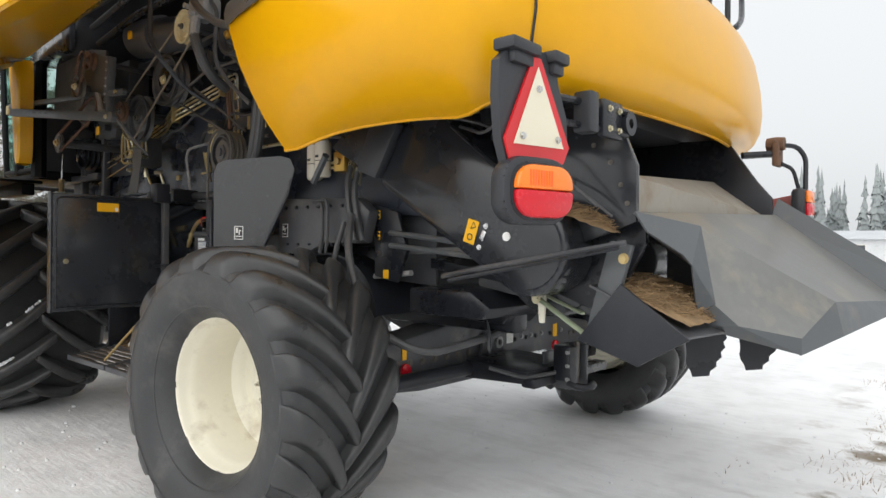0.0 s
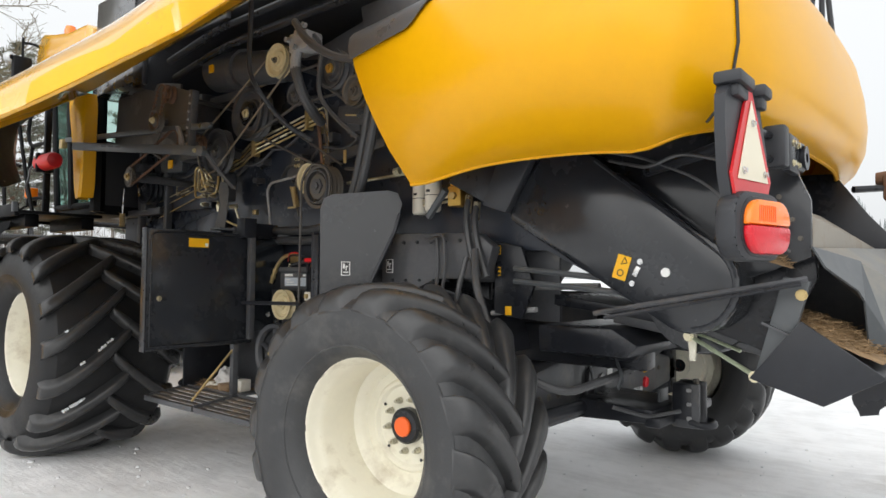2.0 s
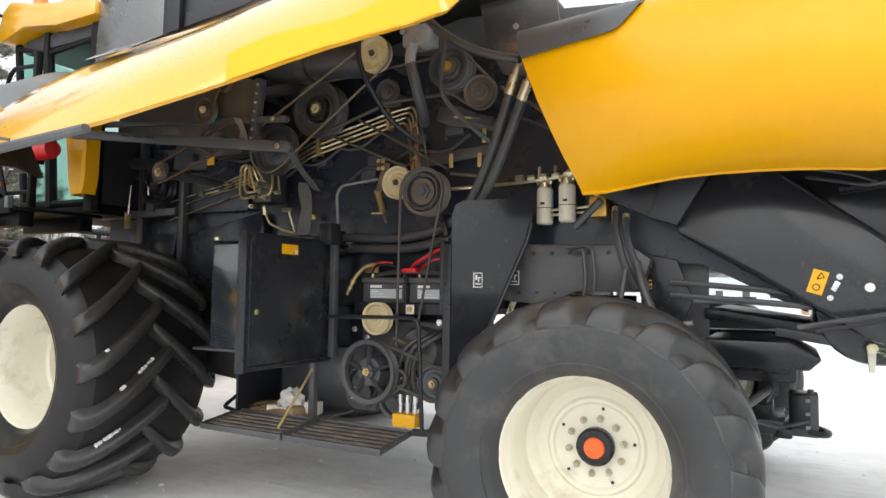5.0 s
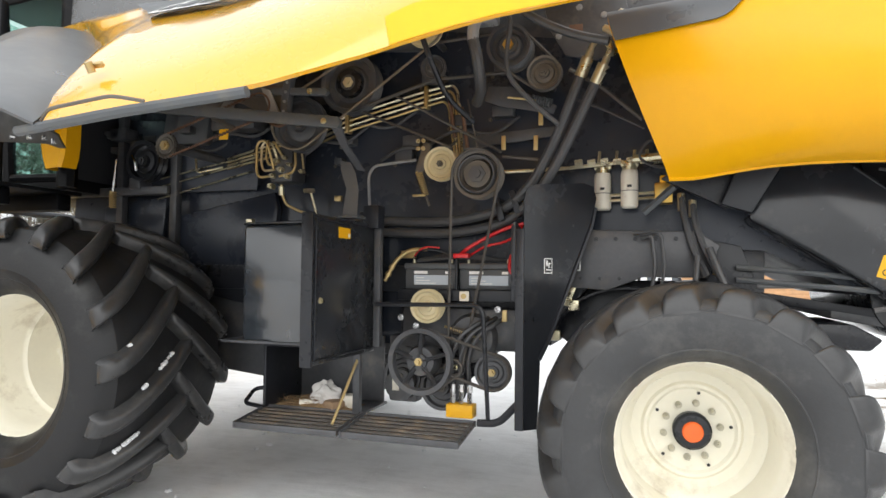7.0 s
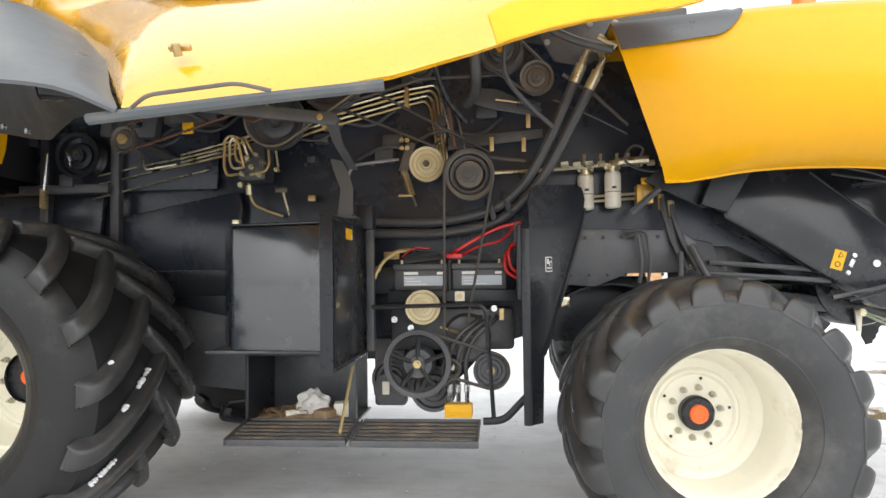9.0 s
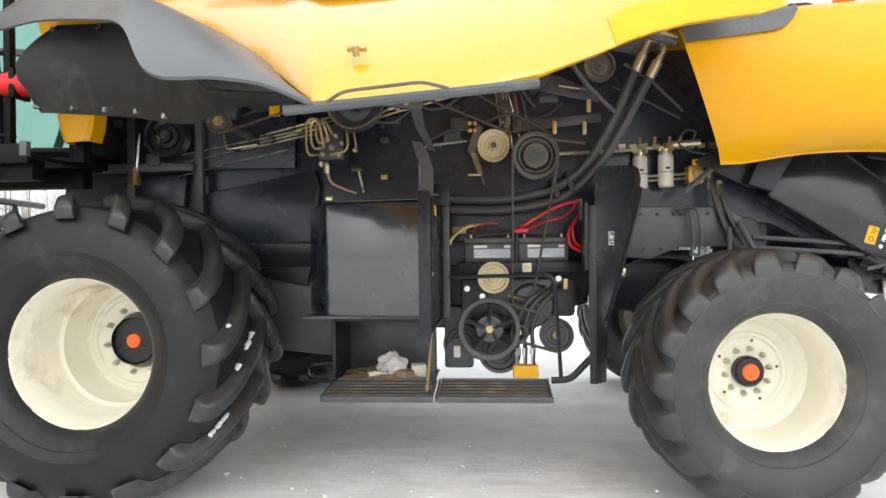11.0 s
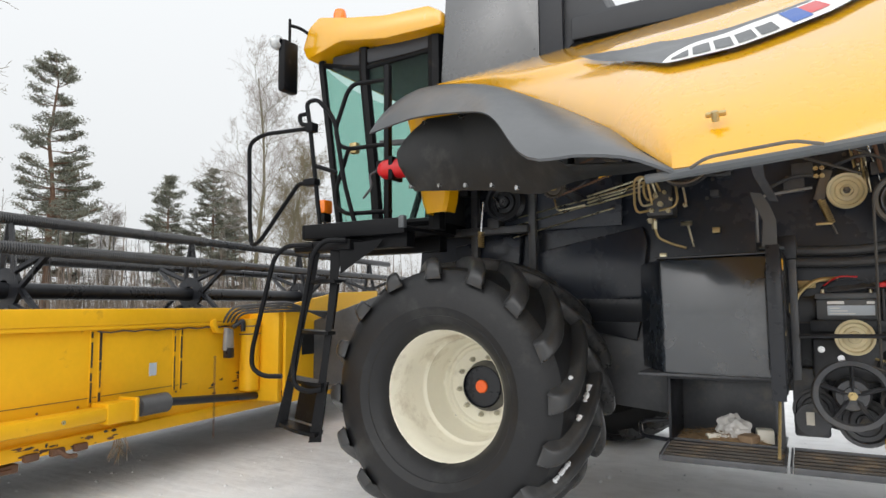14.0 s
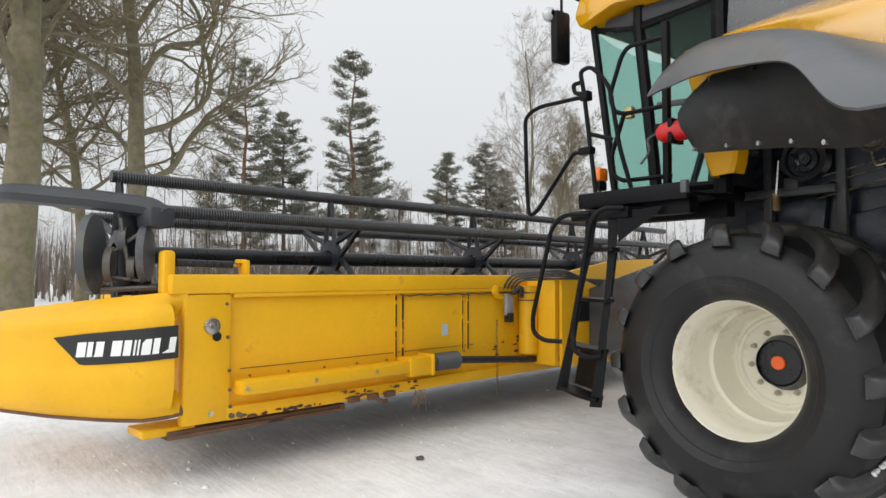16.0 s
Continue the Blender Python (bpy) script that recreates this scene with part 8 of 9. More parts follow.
# rusty skid and brackets under the near end
hbox("skid", (-0.30, -0.02, 0.325), (1.12, 0.24, 0.352), RUST, 0.006, label="rusty brown steel skid")
hbox("skid_slot", (0.45, -0.026, 0.332), (0.58, -0.021, 0.346), BLACK_FILM, 0)
hbox("corner_foot", (-0.46, 0.02, 0.345), (-0.10, 0.3, 0.40), YELLOW_WORN, 0.01)
hbox("skid_shoe", (-0.30, 0.0, 0.315), (1.18, 0.30, 0.375), RUST, 0.008)
for u in (1.16, 1.36, 1.55):
    hbox("hinge_lug", (u, -0.09, 0.385), (u + 0.11, -0.045, 0.44), RUST, 0.012)
htube("hook", [(1.40, -0.09, 0.43), (1.44, -0.14, 0.38), (1.52, -0.13, 0.37)], 0.018, RUST, 7, 0.03)
for u in (0.13, 0.19):
    bm = B()
    cyl(bm, (u, -0.05, 0.435), (u, -0.075, 0.435), 0.020, seg=8)
    hpart("bolt", bm, IRON)
# end frame with its roller
endf = hbox("end_frame", (-0.22, -0.045, 0.40), (0.13, 0.05, 1.315), YELLOW_WORN, 0.02)
bm = B()
lathe(bm, [(0.001, -0.075), (0.022, -0.075), (0.026, -0.068), (0.055, -0.065), (0.062, -0.055), (0.062, -0.04)], (-0.02, 0, 1.085), "y", 26)
hpart("roller", bm, CHROME, endf)
bm = B()
cyl(bm, (0.02, -0.044, 1.01), (0.02, -0.0475, 1.01), 0.034, seg=20)
hpart("hole", bm, BLACK_FILM, endf)
for u, z in ((0.09, 1.24), (0.10, 1.0), (0.115, 0.76), (0.12, 0.62), (0.125, 0.50), (-0.02, 0.47)):
    bm = B()
    cyl(bm, (u, -0.045, z), (u, -0.055, z), 0.013 if u > 0 else 0.022, seg=8)
    hpart("bolt", bm, IRON if u > 0 else ZINC, endf)

# flared end cover (divider) that bulges outward and runs forward
COVER = [(-0.205, 0.02), (-0.215, -0.045), (-0.40, 0.0), (-0.62, 0.22), (-0.86, 0.60), (-1.08, 1.10), (-1.20, 1.70), (-1.10, 2.30), (-0.80, 2.75)]
cover_line = along([(u, w, 0) for u, w in COVER], 33)


def cover_point(s, v, lift=0.0):
    """s from the header's rear corner to its tip, v from the lower to the upper edge."""
    i = s * 32
    k = min(31, int(i))
    p = cover_line[k].lerp(cover_line[k + 1], i - k)
    t = (cover_line[min(32, k + 1)] - cover_line[max(0, k - 1)]).normalized()
    out = Vector((-t.y, t.x, 0)) if Vector((-t.y, t.x, 0)).dot(Vector((-1, -0.3, 0))) > 0 else Vector((t.y, -t.x, 0))
    top = 1.325 - 0.36 * max(0, s - 0.06) ** 1.1 - 0.35 * max(0, s - 0.62) ** 1.5 - 0.10 * max(0.0, 1 - s / 0.035) ** 2
    bot = 0.455 + 0.10 * max(0, 0.10 - s) * 10 * 0.3 + 0.02 * s + 0.30 * max(0, s - 0.72) ** 1.5 + 0.10 * max(0.0, 1 - s / 0.035) ** 2
    z = bot + (top - bot) * v
    bulge = 0.075 * (1 - abs(2 * v - 1) ** 3.2) - 0.10 * max(0, v - 0.86) * 4 - 0.08 * max(0, 0.10 - v) * 4
    bulge += 0.016 / (1 + math.exp(-(v - (0.77 - 0.05 * s)) * 60)) - 0.012 / (1 + math.exp(-(v - 0.40) * 60))
    return p + out * (bulge + lift) + Vector((0, 0, z))


bm = B()
sheet(bm, [[cover_point(i / 40, k / 26) for k in range(27)] for i in range(41)], 0.012)
cover = hpart("end_cover", bm, YELLOW_WORN, label="bulging yellow plastic end cover with a black decal", smooth=50)
bm = B()
tube(bm, [cover_point(i / 40, 0.012, 0.004) for i in range(0, 41)], 0.016, 6)
hpart("cover_edge", bm, RUST, cover)


def cover_patch(name, s_of, v0, v1, mat, lift, n=16, label=""):
    bm = B()
    rows = []
    for k in range(n + 1):
        f = k / n
        row = []
        for q in range(5):
            s, v = s_of(f, q / 4), v0(f) + (v1(f) - v0(f)) * q / 4
            row.append(cover_point(s, v, lift))
        rows.append(row)
    sheet(bm, rows)
    return hpart(name, bm, mat, cover, label)


S0, S1 = 0.030, 0.285
cover_patch("decal", lambda f, g: S0 + (S1 - S0) * f, lambda f: 0.49 - 0.03 * f + 0.24 * max(0, (f - 0.74) / 0.26), lambda f: 0.745 - 0.03 * f - 0.01 * max(0, (f - 0.7) / 0.3), BLACK_FILM, 0.006, 20, "black decal with white bars")
letters = [(0.78, 0.70), (0.685, 0.635), (0.62, 0.55), (0.49, 0.41), (0.395, 0.345), (0.325, 0.31), (0.295, 0.28), (0.262, 0.215), (0.20, 0.15), (0.13, 0.08)]
for a, b in letters:
    fa, fb = S0 + (S1 - S0) * a, S0 + (S1 - S0) * b
    cover_patch("decal_bar", lambda f, g, fa=fa, fb=fb: fa + (fb - fa) * f - 0.004 * g, lambda f: 0.535, lambda f: 0.655, WHITE_FILM, 0.009, 2)
hbox("yellow_horn", (-0.34, 0.02, 1.30), (-0.25, 0.14, 1.62), YELLOW_WORN, 0.03)

# reel: six bats on spiders round a central tube
RW, RZ, RR = 0.88, 1.625, 0.585
htube("reel_tube", [(-0.25, RW, RZ - 0.02), (HW - 0.2, RW, RZ - 0.02)], 0.072, BLACK, 16, label="black reel tube")
for q in range(6):
    a = radians(90 + 60 * q)
    w, z = RW - RR * math.cos(a), RZ + RR * math.sin(a)
    bt = htube("reel_bat", [(-0.42, w, z), (HW - 0.2, w, z)], 0.047, BLACK, 10, label="black reel bat with spring tines")
    bm = B()
    for k in range(200):
        u = -0.38 + 0.043 * k * 0.5
        lathe(bm, [(0.047, -0.007), (0.054, 0.0), (0.047, 0.007)], (u, w, z), "x", 8)
    hpart("bat_winding", bm, HOSE, bt)
    bm = B()
    for k in range(58):
        u = -0.3 + 0.148 * k
        tube(bm, [(u, w, z - 0.03), (u + 0.004, w + 0.02, z - 0.12), (u, w - 0.01, z - 0.24)], 0.0035, 4)
    tagged(hpart("tine", bm, BLACK, bt), kind="stuff")
for u in (-0.36, 1.62, 3.69, 5.76, 7.8):
    bm = B()
    for q in range(6):
        a, a2 = radians(90 + 60 * q), radians(90 + 60 * (q + 1))
        p = Vector((u, RW - RR * math.cos(a), RZ + RR * math.sin(a)))
        p2 = Vector((u, RW - RR * math.cos(a2), RZ + RR * math.sin(a2)))
        m = Vector((u, RW - 0.16 * math.cos((a + a2) / 2), RZ + 0.16 * math.sin((a + a2) / 2)))
        for e in (p, p2):
            tube(bm, [e, m], 0.028, 5)
    lathe(bm, [(0.07, -0.03), (0.17, -0.02), (0.17, 0.02), (0.07, 0.03)], (u, RW, RZ), "x", 20)
    hpart("reel_spider", bm, BLACK)
# reel arm and drive at the near end
bm = B()
tube(bm, [(-0.28, 0.16, 1.86), (-0.34, 0.26, 1.93), (-0.60, 0.62, 1.99), (-1.02, 1.20, 2.06), (-1.1, 1.6, 2.06)], 0.075, 8, 0.08)
hpart("reel_arm", bm, DARK_GREY, label="dark grey reel arm")
hbox("arm_cover", (-0.40, 0.12, 1.78), (-0.22, 0.40, 1.93), DARK_GREY, 0.03)
for u, w, z, r, mt in ((-0.62, 0.62, 1.60, 0.285, STEEL_GREY), (-0.52, 0.52, 1.52, 0.13, IRON), (-0.46, 0.44, 1.70, 0.09, BLACK_DUSTY_LIFTED), (-0.42, 0.38, 1.50, 0.08, IRON), (-0.36, 0.30, 1.60, 0.20, BLACK_DUSTY_LIFTED)):
    bm = B()
    lathe(bm, [(0.001, -0.03), (r * 0.25, -0.03), (r * 0.3, -0.012), (r * 0.9, -0.012), (r, -0.025), (r, 0.025), (r * 0.5, 0.03), (0.001, 0.03)], (0, 0, 0), "x", 30)
    bmesh.ops.transform(bm, matrix=Matrix.Translation((u, w, z)) @ Matrix.Rotation(radians(-32), 4, "Z"), verts=bm.verts[:])
    hpart("drive_disc", bm, mt)
hbox("drive_frame", (-0.50, 0.44, 1.30), (-0.26, 0.47, 1.90), BLACK, 0.01)
for a, b, r in (((-0.56, 0.50, 1.44), (-0.36, 0.30, 1.40), 0.012), ((-0.52, 0.46, 1.62), (-0.34, 0.26, 1.80), 0.014), ((-0.58, 0.52, 1.34), (-0.30, 0.22, 1.36), 0.02), ((-0.50, 0.40, 1.85), (-0.44, 0.36, 1.42), 0.016)):
    htube("drive_link", [a, b], r, IRON, 7)
htube("reel_cylinder", [(-0.24, 0.06, 1.535), (0.18, 0.06, 1.525)], 0.028, BLACK, 10)
htube("cylinder_rod", [(0.15, 0.06, 1.525), (0.30, 0.06, 1.52)], 0.016, CHROME, 8)
hbox("beam_hook", (0.245, -0.02, 1.44), (0.285, 0.10, 1.56), YELLOW_WORN, 0.012)
hbox("beam_hook", (0.20, 0.02, 1.535), (0.285, 0.07, 1.565), YELLOW_WORN, 0.01)
# centre frame beside the feeder: yellow plates, hoses
hbox("centre_plate", (3.55, -0.42, 0.50), (3.62, 0.0, 1.42), YELLOW_WORN, 0.012)
bm = B()
prism(bm, [(3.62, 0.48), (5.6, 0.46), (5.6, 1.66), (4.6, 1.62), (3.8, 1.50), (3.62, 1.44)], "y", -0.46, -0.42, 0.008)
hpart("centre_frame", bm, YELLOW_WORN)
hbox("frame_window", (3.9, -0.465, 0.95), (4.4, -0.461, 1.2), BLACK_FILM, 0)
for k in range(4):
    htube("hose", [(3.35 - 0.06 * k, -0.03, 1.30), (3.3 - 0.05 * k, -0.16, 1.40 + 0.02 * k), (3.6, -0.50, 1.42 + 0.03 * k), (4.2, -0.62, 1.40 - 0.03 * k)], 0.012, HOSE, 7, 0.1)
bm = B()
prism(bm, [(3.16, 1.26), (3.26, 1.24), (3.27, 1.06), (3.22, 0.98), (3.15, 1.04)], "y", -0.10, -0.05, 0.012)
hpart("coupling", bm, ROD, label="worn pale steel coupling latch")
hbox("coupling_knob", (3.16, -0.13, 0.96), (3.24, -0.05, 1.06), BLACK, 0.012)
htube("coupling_handle", [(3.24, -0.10, 1.26), (3.32, -0.16, 1.33), (3.30, -0.18, 1.22)], 0.024, BLACK, 8, 0.03)
bm = B()
prism(bm, [(2.98, 1.33), (3.03, 1.35), (3.06, 1.26), (3.14, 1.24), (3.13, 1.20), (3.04, 1.21), (2.99, 1.27)], "y", -0.08, -0.03, 0.008)
hpart("hook_eye", bm, YELLOW_WORN)
bm = B()
cyl(bm, (3.48, -0.12, 0.62), (3.48, -0.12, 1.34), 0.10, seg=20)
hpart("corner_tube", bm, YELLOW_WORN)
for z in (1.18, 1.26):
    htube("band", [(3.48 + 0.105 * math.cos(q * 0.5), -0.12 + 0.105 * math.sin(q * 0.5), z + 0.01 * q / 12) for q in range(13)], 0.006, HOSE, 5)
# hanging chain and straw wisps
bm = B()
for k in range(26):
    z = 0.98 - 0.030 * k
    lathe(bm, [(0.011, -0.003), (0.015, 0.0), (0.011, 0.003), (0.008, 0.0), (0.011, -0.003)], (0, 0, 0), "y" if k % 2 else "x", 8)
    bmesh.ops.translate(bm, vec=(3.02, -0.08, z), verts=bm.verts[-40:])
hpart("chain", bm, RUST, label="thin hanging chain")
bm = B()
rnd = random.Random(4)
for k in range(22):
    u = 2.02 + rnd.uniform(-0.05, 0.05)
    tube(bm, [(u, 0.0, 0.42), (u + rnd.uniform(-0.04, 0.04), -0.02, 0.34), (u + rnd.uniform(-0.08, 0.08), rnd.uniform(-0.06, 0.04), 0.27 - rnd.uniform(0, 0.08))], 0.002, 4)
tagged(hpart("straw_wisp", bm, STRAW), kind="stuff")
# trough, knife bar and far end
bm = B()
sheet(bm, [[(u, w, z) for w, z in ((0.02, 0.50), (0.25, 0.40), (0.6, 0.38), (1.0, 0.42), (1.5, 0.40), (1.9, 0.38))] for u in (0.0, 4.3, HW)], 0.012)
hpart("trough", bm, STEEL_GREY)
hbox("far_end", (HW - 0.02, -0.05, 0.40), (HW + 0.03, 2.4, 1.30), YELLOW_WORN, 0.02)
hbox("near_end", (-0.02, 0.05, 0.42), (0.02, 2.4, 1.28), YELLOW_WORN, 0.012)
htube("auger_tube", [(0.1, 0.48, 0.80), (HW - 0.1, 0.48, 0.80)], 0.18, BLACK, 20)
# ---- surroundings: bare trees, pines, woods and far buildings ----
BARK = material("grey_bark", (0.185, 0.160, 0.105), 0.9, dirt=(0.13, 0.135, 0.05), dirt_amount=0.42, dirt_scale=2, vary=0.4, scale=5, bump=0.6, bump_scale=18)
TWIG = material("brown_twigs", (0.18, 0.145, 0.085), 0.9, vary=0.3, scale=3)
BIRCH_TWIG = material("pale_frosted_twigs", (0.36, 0.32, 0.295), 0.9, vary=0.25, scale=3)
PINE_BARK = material("reddish_pine_bark", (0.17, 0.10, 0.065), 0.9, vary=0.35, scale=4, bump=0.5, bump_scale=20)
# Needle green is greyed and lightened to carry the haze over the pines.
NEEDLES = material("haze_paled_needles", (0.195, 0.200, 0.155), 0.8, vary=0.35, scale=1.5, island=0.45)
BRUSH = material("winter_brushwood", (0.19, 0.155, 0.125), 0.95, vary=0.3, scale=0.4, island=0.35)
# Distance mist is put into the spruces' pale grey-blue colour.
FAR_SPRUCE = material("spruce_with_mist_tone", (0.30, 0.325, 0.325), 1.0, vary=0.08, scale=0.1, island=0.06, spec=0.0)


def grow(bm, p, d, length, r, level, rnd, top, out, spread=1.0):
    """One limb with its side shoots; twigs of the last level go into out."""
    gnarled = spread > 0.8
    n = ((9, 13) if gnarled else (7, 7))[level] if level < 2 else (5, 3, 2)[level - 2]
    pts, q, dd = [Vector(p)], Vector(p), Vector(d).normalized()
    bend = (0.12, 0.40 if gnarled else 0.36, 0.42, 0.42, 0.5)[level]
    for k in range(n):
        dd = (dd + Vector((rnd.uniform(-bend, bend), rnd.uniform(-bend, bend), rnd.uniform(-bend, bend) + (0.05 if level else 0.0)))).normalized()
        q = q + dd * length / n
        pts.append(q.copy())
    target = bm if level < 3 else out
    seg = (10, 6, 4, 3, 3)[level]
    rings, u = [], None
    for k, c in enumerate(pts):
        t = (pts[min(k + 1, n)] - pts[max(k - 1, 0)]).normalized()
        if u is None:
            u, _ = frame_of(t)
        u = (u - t * u.dot(t)).normalized()
        w = t.cross(u)
        rr = max((0.011 if level < 4 else 0.007) if spread > 0.8 else 0.0055, r * (1 - 0.72 * k / n)) * (1.25 if level == 0 and k == 0 else 1)
        rings.append([target.verts.new(c + rr * (math.cos(2 * math.pi * j / seg) * u + math.sin(2 * math.pi * j / seg) * w)) for j in range(seg)])
    for a, b in zip(rings, rings[1:]):
        for j in range(seg):
            target.faces.new((a[j], a[(j + 1) % seg], b[(j + 1) % seg], b[j]))
    if level >= top:
        return
    kids = (15, 11, 8, 5)[level] if spread > 0.8 else (24, 9, 7, 5)[level]
    for k in range(kids):
        f = (0.28 + 0.70 * (k + rnd.random() * 0.7) / kids) if level == 0 else (0.15 + 0.83 * (k + rnd.random()) / kids)
        i = min(n - 1, int(f * n))
        c = pts[i].lerp(pts[i + 1], f * n - i)
        t = (pts[i + 1] - pts[i]).normalized()
        a = rnd.uniform(0, 2 * math.pi)
        u, w = frame_of(t)
        side = math.cos(a) * u + math.sin(a) * w
        open_ = rnd.uniform(0.75, 1.3) * spread if level == 0 else rnd.uniform(0.55, 1.05)
        nd = t * math.cos(open_) + side * math.sin(open_) + Vector((0, 0, 0.12 if level else -0.05))
        grow(bm, c, nd, length * ((0.60 if spread > 0.8 else 0.36) if level == 0 else 0.52) * (1.15 - 0.6 * f) * rnd.uniform(0.7, 1.2), r * ((0.40 if spread > 0.8 else 0.22) if level == 0 else 0.45) * (1.1 - 0.5 * f), level + 1, rnd, top, out, spread)


def bare_tree(base, h, r, seed, lean=(0, 0), twigs=None, label="bare broadleaf tree with spreading branches standing in the snow", top=4, kind="broadleaf_tree", spread=1.0):
    rnd = random.Random(seed)
    tree = thing(kind, base, label, "tree", "bare trees")
    bm, out = B(), B()
    grow(bm, Vector(base) - Vector((0, 0, 0.2)), (lean[0], lean[1], 1), h * 0.86, r, 0, rnd, top, out, spread)
    for nm, b, mt in (("trunk", bm, BARK), ("crown", out, twigs or TWIG)):
        me = bpy.data.meshes.new(nm)
        b.to_mesh(me)
        b.free()
        me.materials.append(mt)
        me.shade_smooth()
        ob = new(nm, me)
        ob.parent = tree
        ob.matrix_parent_inverse = Matrix.Translation(-tree.location)
        if nm == "crown":
            tagged(ob, kind="stuff")


def pine(base, h, seed, crown_from=0.3, width=0.20):
    rnd = random.Random(seed)
    tree = thing("pine_tree", base, "tall pine with reddish bark and ragged needles paled for haze", "tree", "pines")
    b0 = Vector(base)
    bm, verts, faces = B(), [], []
    trunk = [b0 + Vector((0.25 * noise.noise((seed, k * 0.5, 0)), 0.25 * noise.noise((seed, k * 0.5, 9)), -0.2 + (h + 0.2) * k / 10)) for k in range(11)]
    u = None
    r0 = 0.016 * h
    rings = []
    for k, c in enumerate(trunk):
        rr = r0 * (1 - 0.92 * k / 10)
        rings.append([bm.verts.new(c + Vector((rr * math.cos(j * math.pi / 4), rr * math.sin(j * math.pi / 4), 0))) for j in range(8)])
    for a, b in zip(rings, rings[1:]):
        for j in range(8):
            bm.faces.new((a[j], a[(j + 1) % 8], b[(j + 1) % 8], b[j]))
    whorls = 22
    for k in range(whorls):
        f = crown_from + (0.985 - crown_from) * (k + rnd.uniform(-0.3, 0.3)) / (whorls - 1)
        f = max(0.1, min(0.99, f))
        i = min(9, int(f * 10))
        c = trunk[i].lerp(trunk[i + 1], f * 10 - i)
        g = max(0.0, (f - crown_from) / (1 - crown_from))
        wide = float(np.interp(g, [0, 0.15, 0.4, 0.6, 0.8, 0.93, 1.0], [0.75, 0.95, 1.0, 0.82, 0.58, 0.34, 0.14]))
        reach = h * width * 0.72 * wide * rnd.uniform(0.55, 1.25)
        for q in range(rnd.randint(4, 7)):
            if rnd.random() < 0.12:
                continue
            a = rnd.uniform(0, 2 * math.pi)
            ln = reach * rnd.uniform(0.55, 1.15)
            d = Vector((math.cos(a), math.sin(a), rnd.uniform(-0.22, 0.12) + 0.45 * g)).normalized()
            mid = c + d * ln * 0.55 - Vector((0, 0, 0.04 * ln))
            tip = c + d * ln + Vector((0, 0, 0.10 * ln))
            tube(bm, [c, mid, tip], 0.030 * (1 - 0.6 * g) + 0.008, 4)
            side = Vector((-d.y, d.x, 0)).normalized()
            # flat pads of needle tufts along the outer part of the limb
            for e in range(max(5, int(ln * 7.5))):
                t = 1.02 - 0.62 * rnd.random() ** 1.3
                p = (c.lerp(mid, t / 0.55) if t < 0.55 else mid.lerp(tip, (t - 0.55) / 0.45))
                p = p + side * rnd.uniform(-1, 1) * 0.24 * ln * (1.15 - 0.6 * t) + Vector((0, 0, rnd.uniform(-0.08, 0.14)))
                pad = rnd.uniform(0.20, 0.36)
                for s in range(24):
                    o = p + Vector((rnd.gauss(0, 0.55), rnd.gauss(0, 0.55), rnd.gauss(0, 0.22))) * pad
                    v = Vector((rnd.uniform(-1, 1), rnd.uniform(-1, 1), rnd.uniform(-0.2, 1.0))).normalized()
                    w = v.cross(Vector((rnd.uniform(-1, 1), rnd.uniform(-1, 1), rnd.uniform(-1, 1)))).normalized()
                    size = rnd.uniform(0.10, 0.20)
                    n = len(verts)
                    verts += [o - w * size * 0.20, o + w * size * 0.20, o + v * size]
                    faces.append((n, n + 1, n + 2))
    part("trunk", bm, PINE_BARK, tree)
    me = bpy.data.meshes.new("crown")
    me.from_pydata([tuple(v) for v in verts], [], faces)
    me.materials.append(NEEDLES)
    ob = new("crown", me)
    ob.parent = tree
    ob.matrix_parent_inverse = Matrix.Translation(-tree.location)
    tagged(ob, kind="stuff")


def polar(deg, d, ox=2.0, oy=-5.5):
    """A place d metres from the end of the walk, deg degrees left of the +y axis."""
    return (ox - d * math.sin(radians(deg)), oy + d * math.cos(radians(deg)), 0)


bare_tree(polar(86.2, 19), 19, 0.48, 11, (0.0, 0.05))
bare_tree(polar(77.4, 24), 20, 0.36, 12, (0.0, 0.0))
bare_tree(polar(81.5, 34), 17, 0.28, 13)
bare_tree(polar(88.5, 27), 18, 0.32, 27)
birch = "leafless birch with fine pale twigs"
bare_tree(polar(45.4, 42), 18.5, 0.15, 14, (0.02, 0), BIRCH_TWIG, birch, 4, "birch_tree", 0.55)
bare_tree(polar(43.2, 38), 11.5, 0.12, 15, (0, 0.02), TWIG, "leafless young tree with brown twigs", 4, spread=0.6)
bare_tree(polar(41.0, 44), 12.0, 0.12, 16, (0, 0), TWIG, "leafless young tree with brown twigs", 4, spread=0.6)
bare_tree(polar(56.8, 50), 9.0, 0.14, 17, (0, 0), BIRCH_TWIG, birch, 4, "birch_tree", 0.55)
bare_tree(polar(72.5, 48), 10.5, 0.15, 18, (0, 0), TWIG, "leafless young tree with brown twigs", 4, spread=0.6)
pine(polar(60.6, 46), 17.0, 21, 0.28, 0.27)
pine(polar(59.6, 52), 11.5, 28, 0.25, 0.24)
pine(polar(66.4, 50), 13.4, 22, 0.35, 0.25)
pine(polar(69.6, 46), 16.0, 23, 0.22, 0.26)
pine(polar(52.3, 56), 11.8, 24, 0.30, 0.25)
pine(polar(48.9, 56), 12.6, 25, 0.35, 0.25)
pine(polar(47.2, 58), 10.5, 26, 0.30, 0.22)


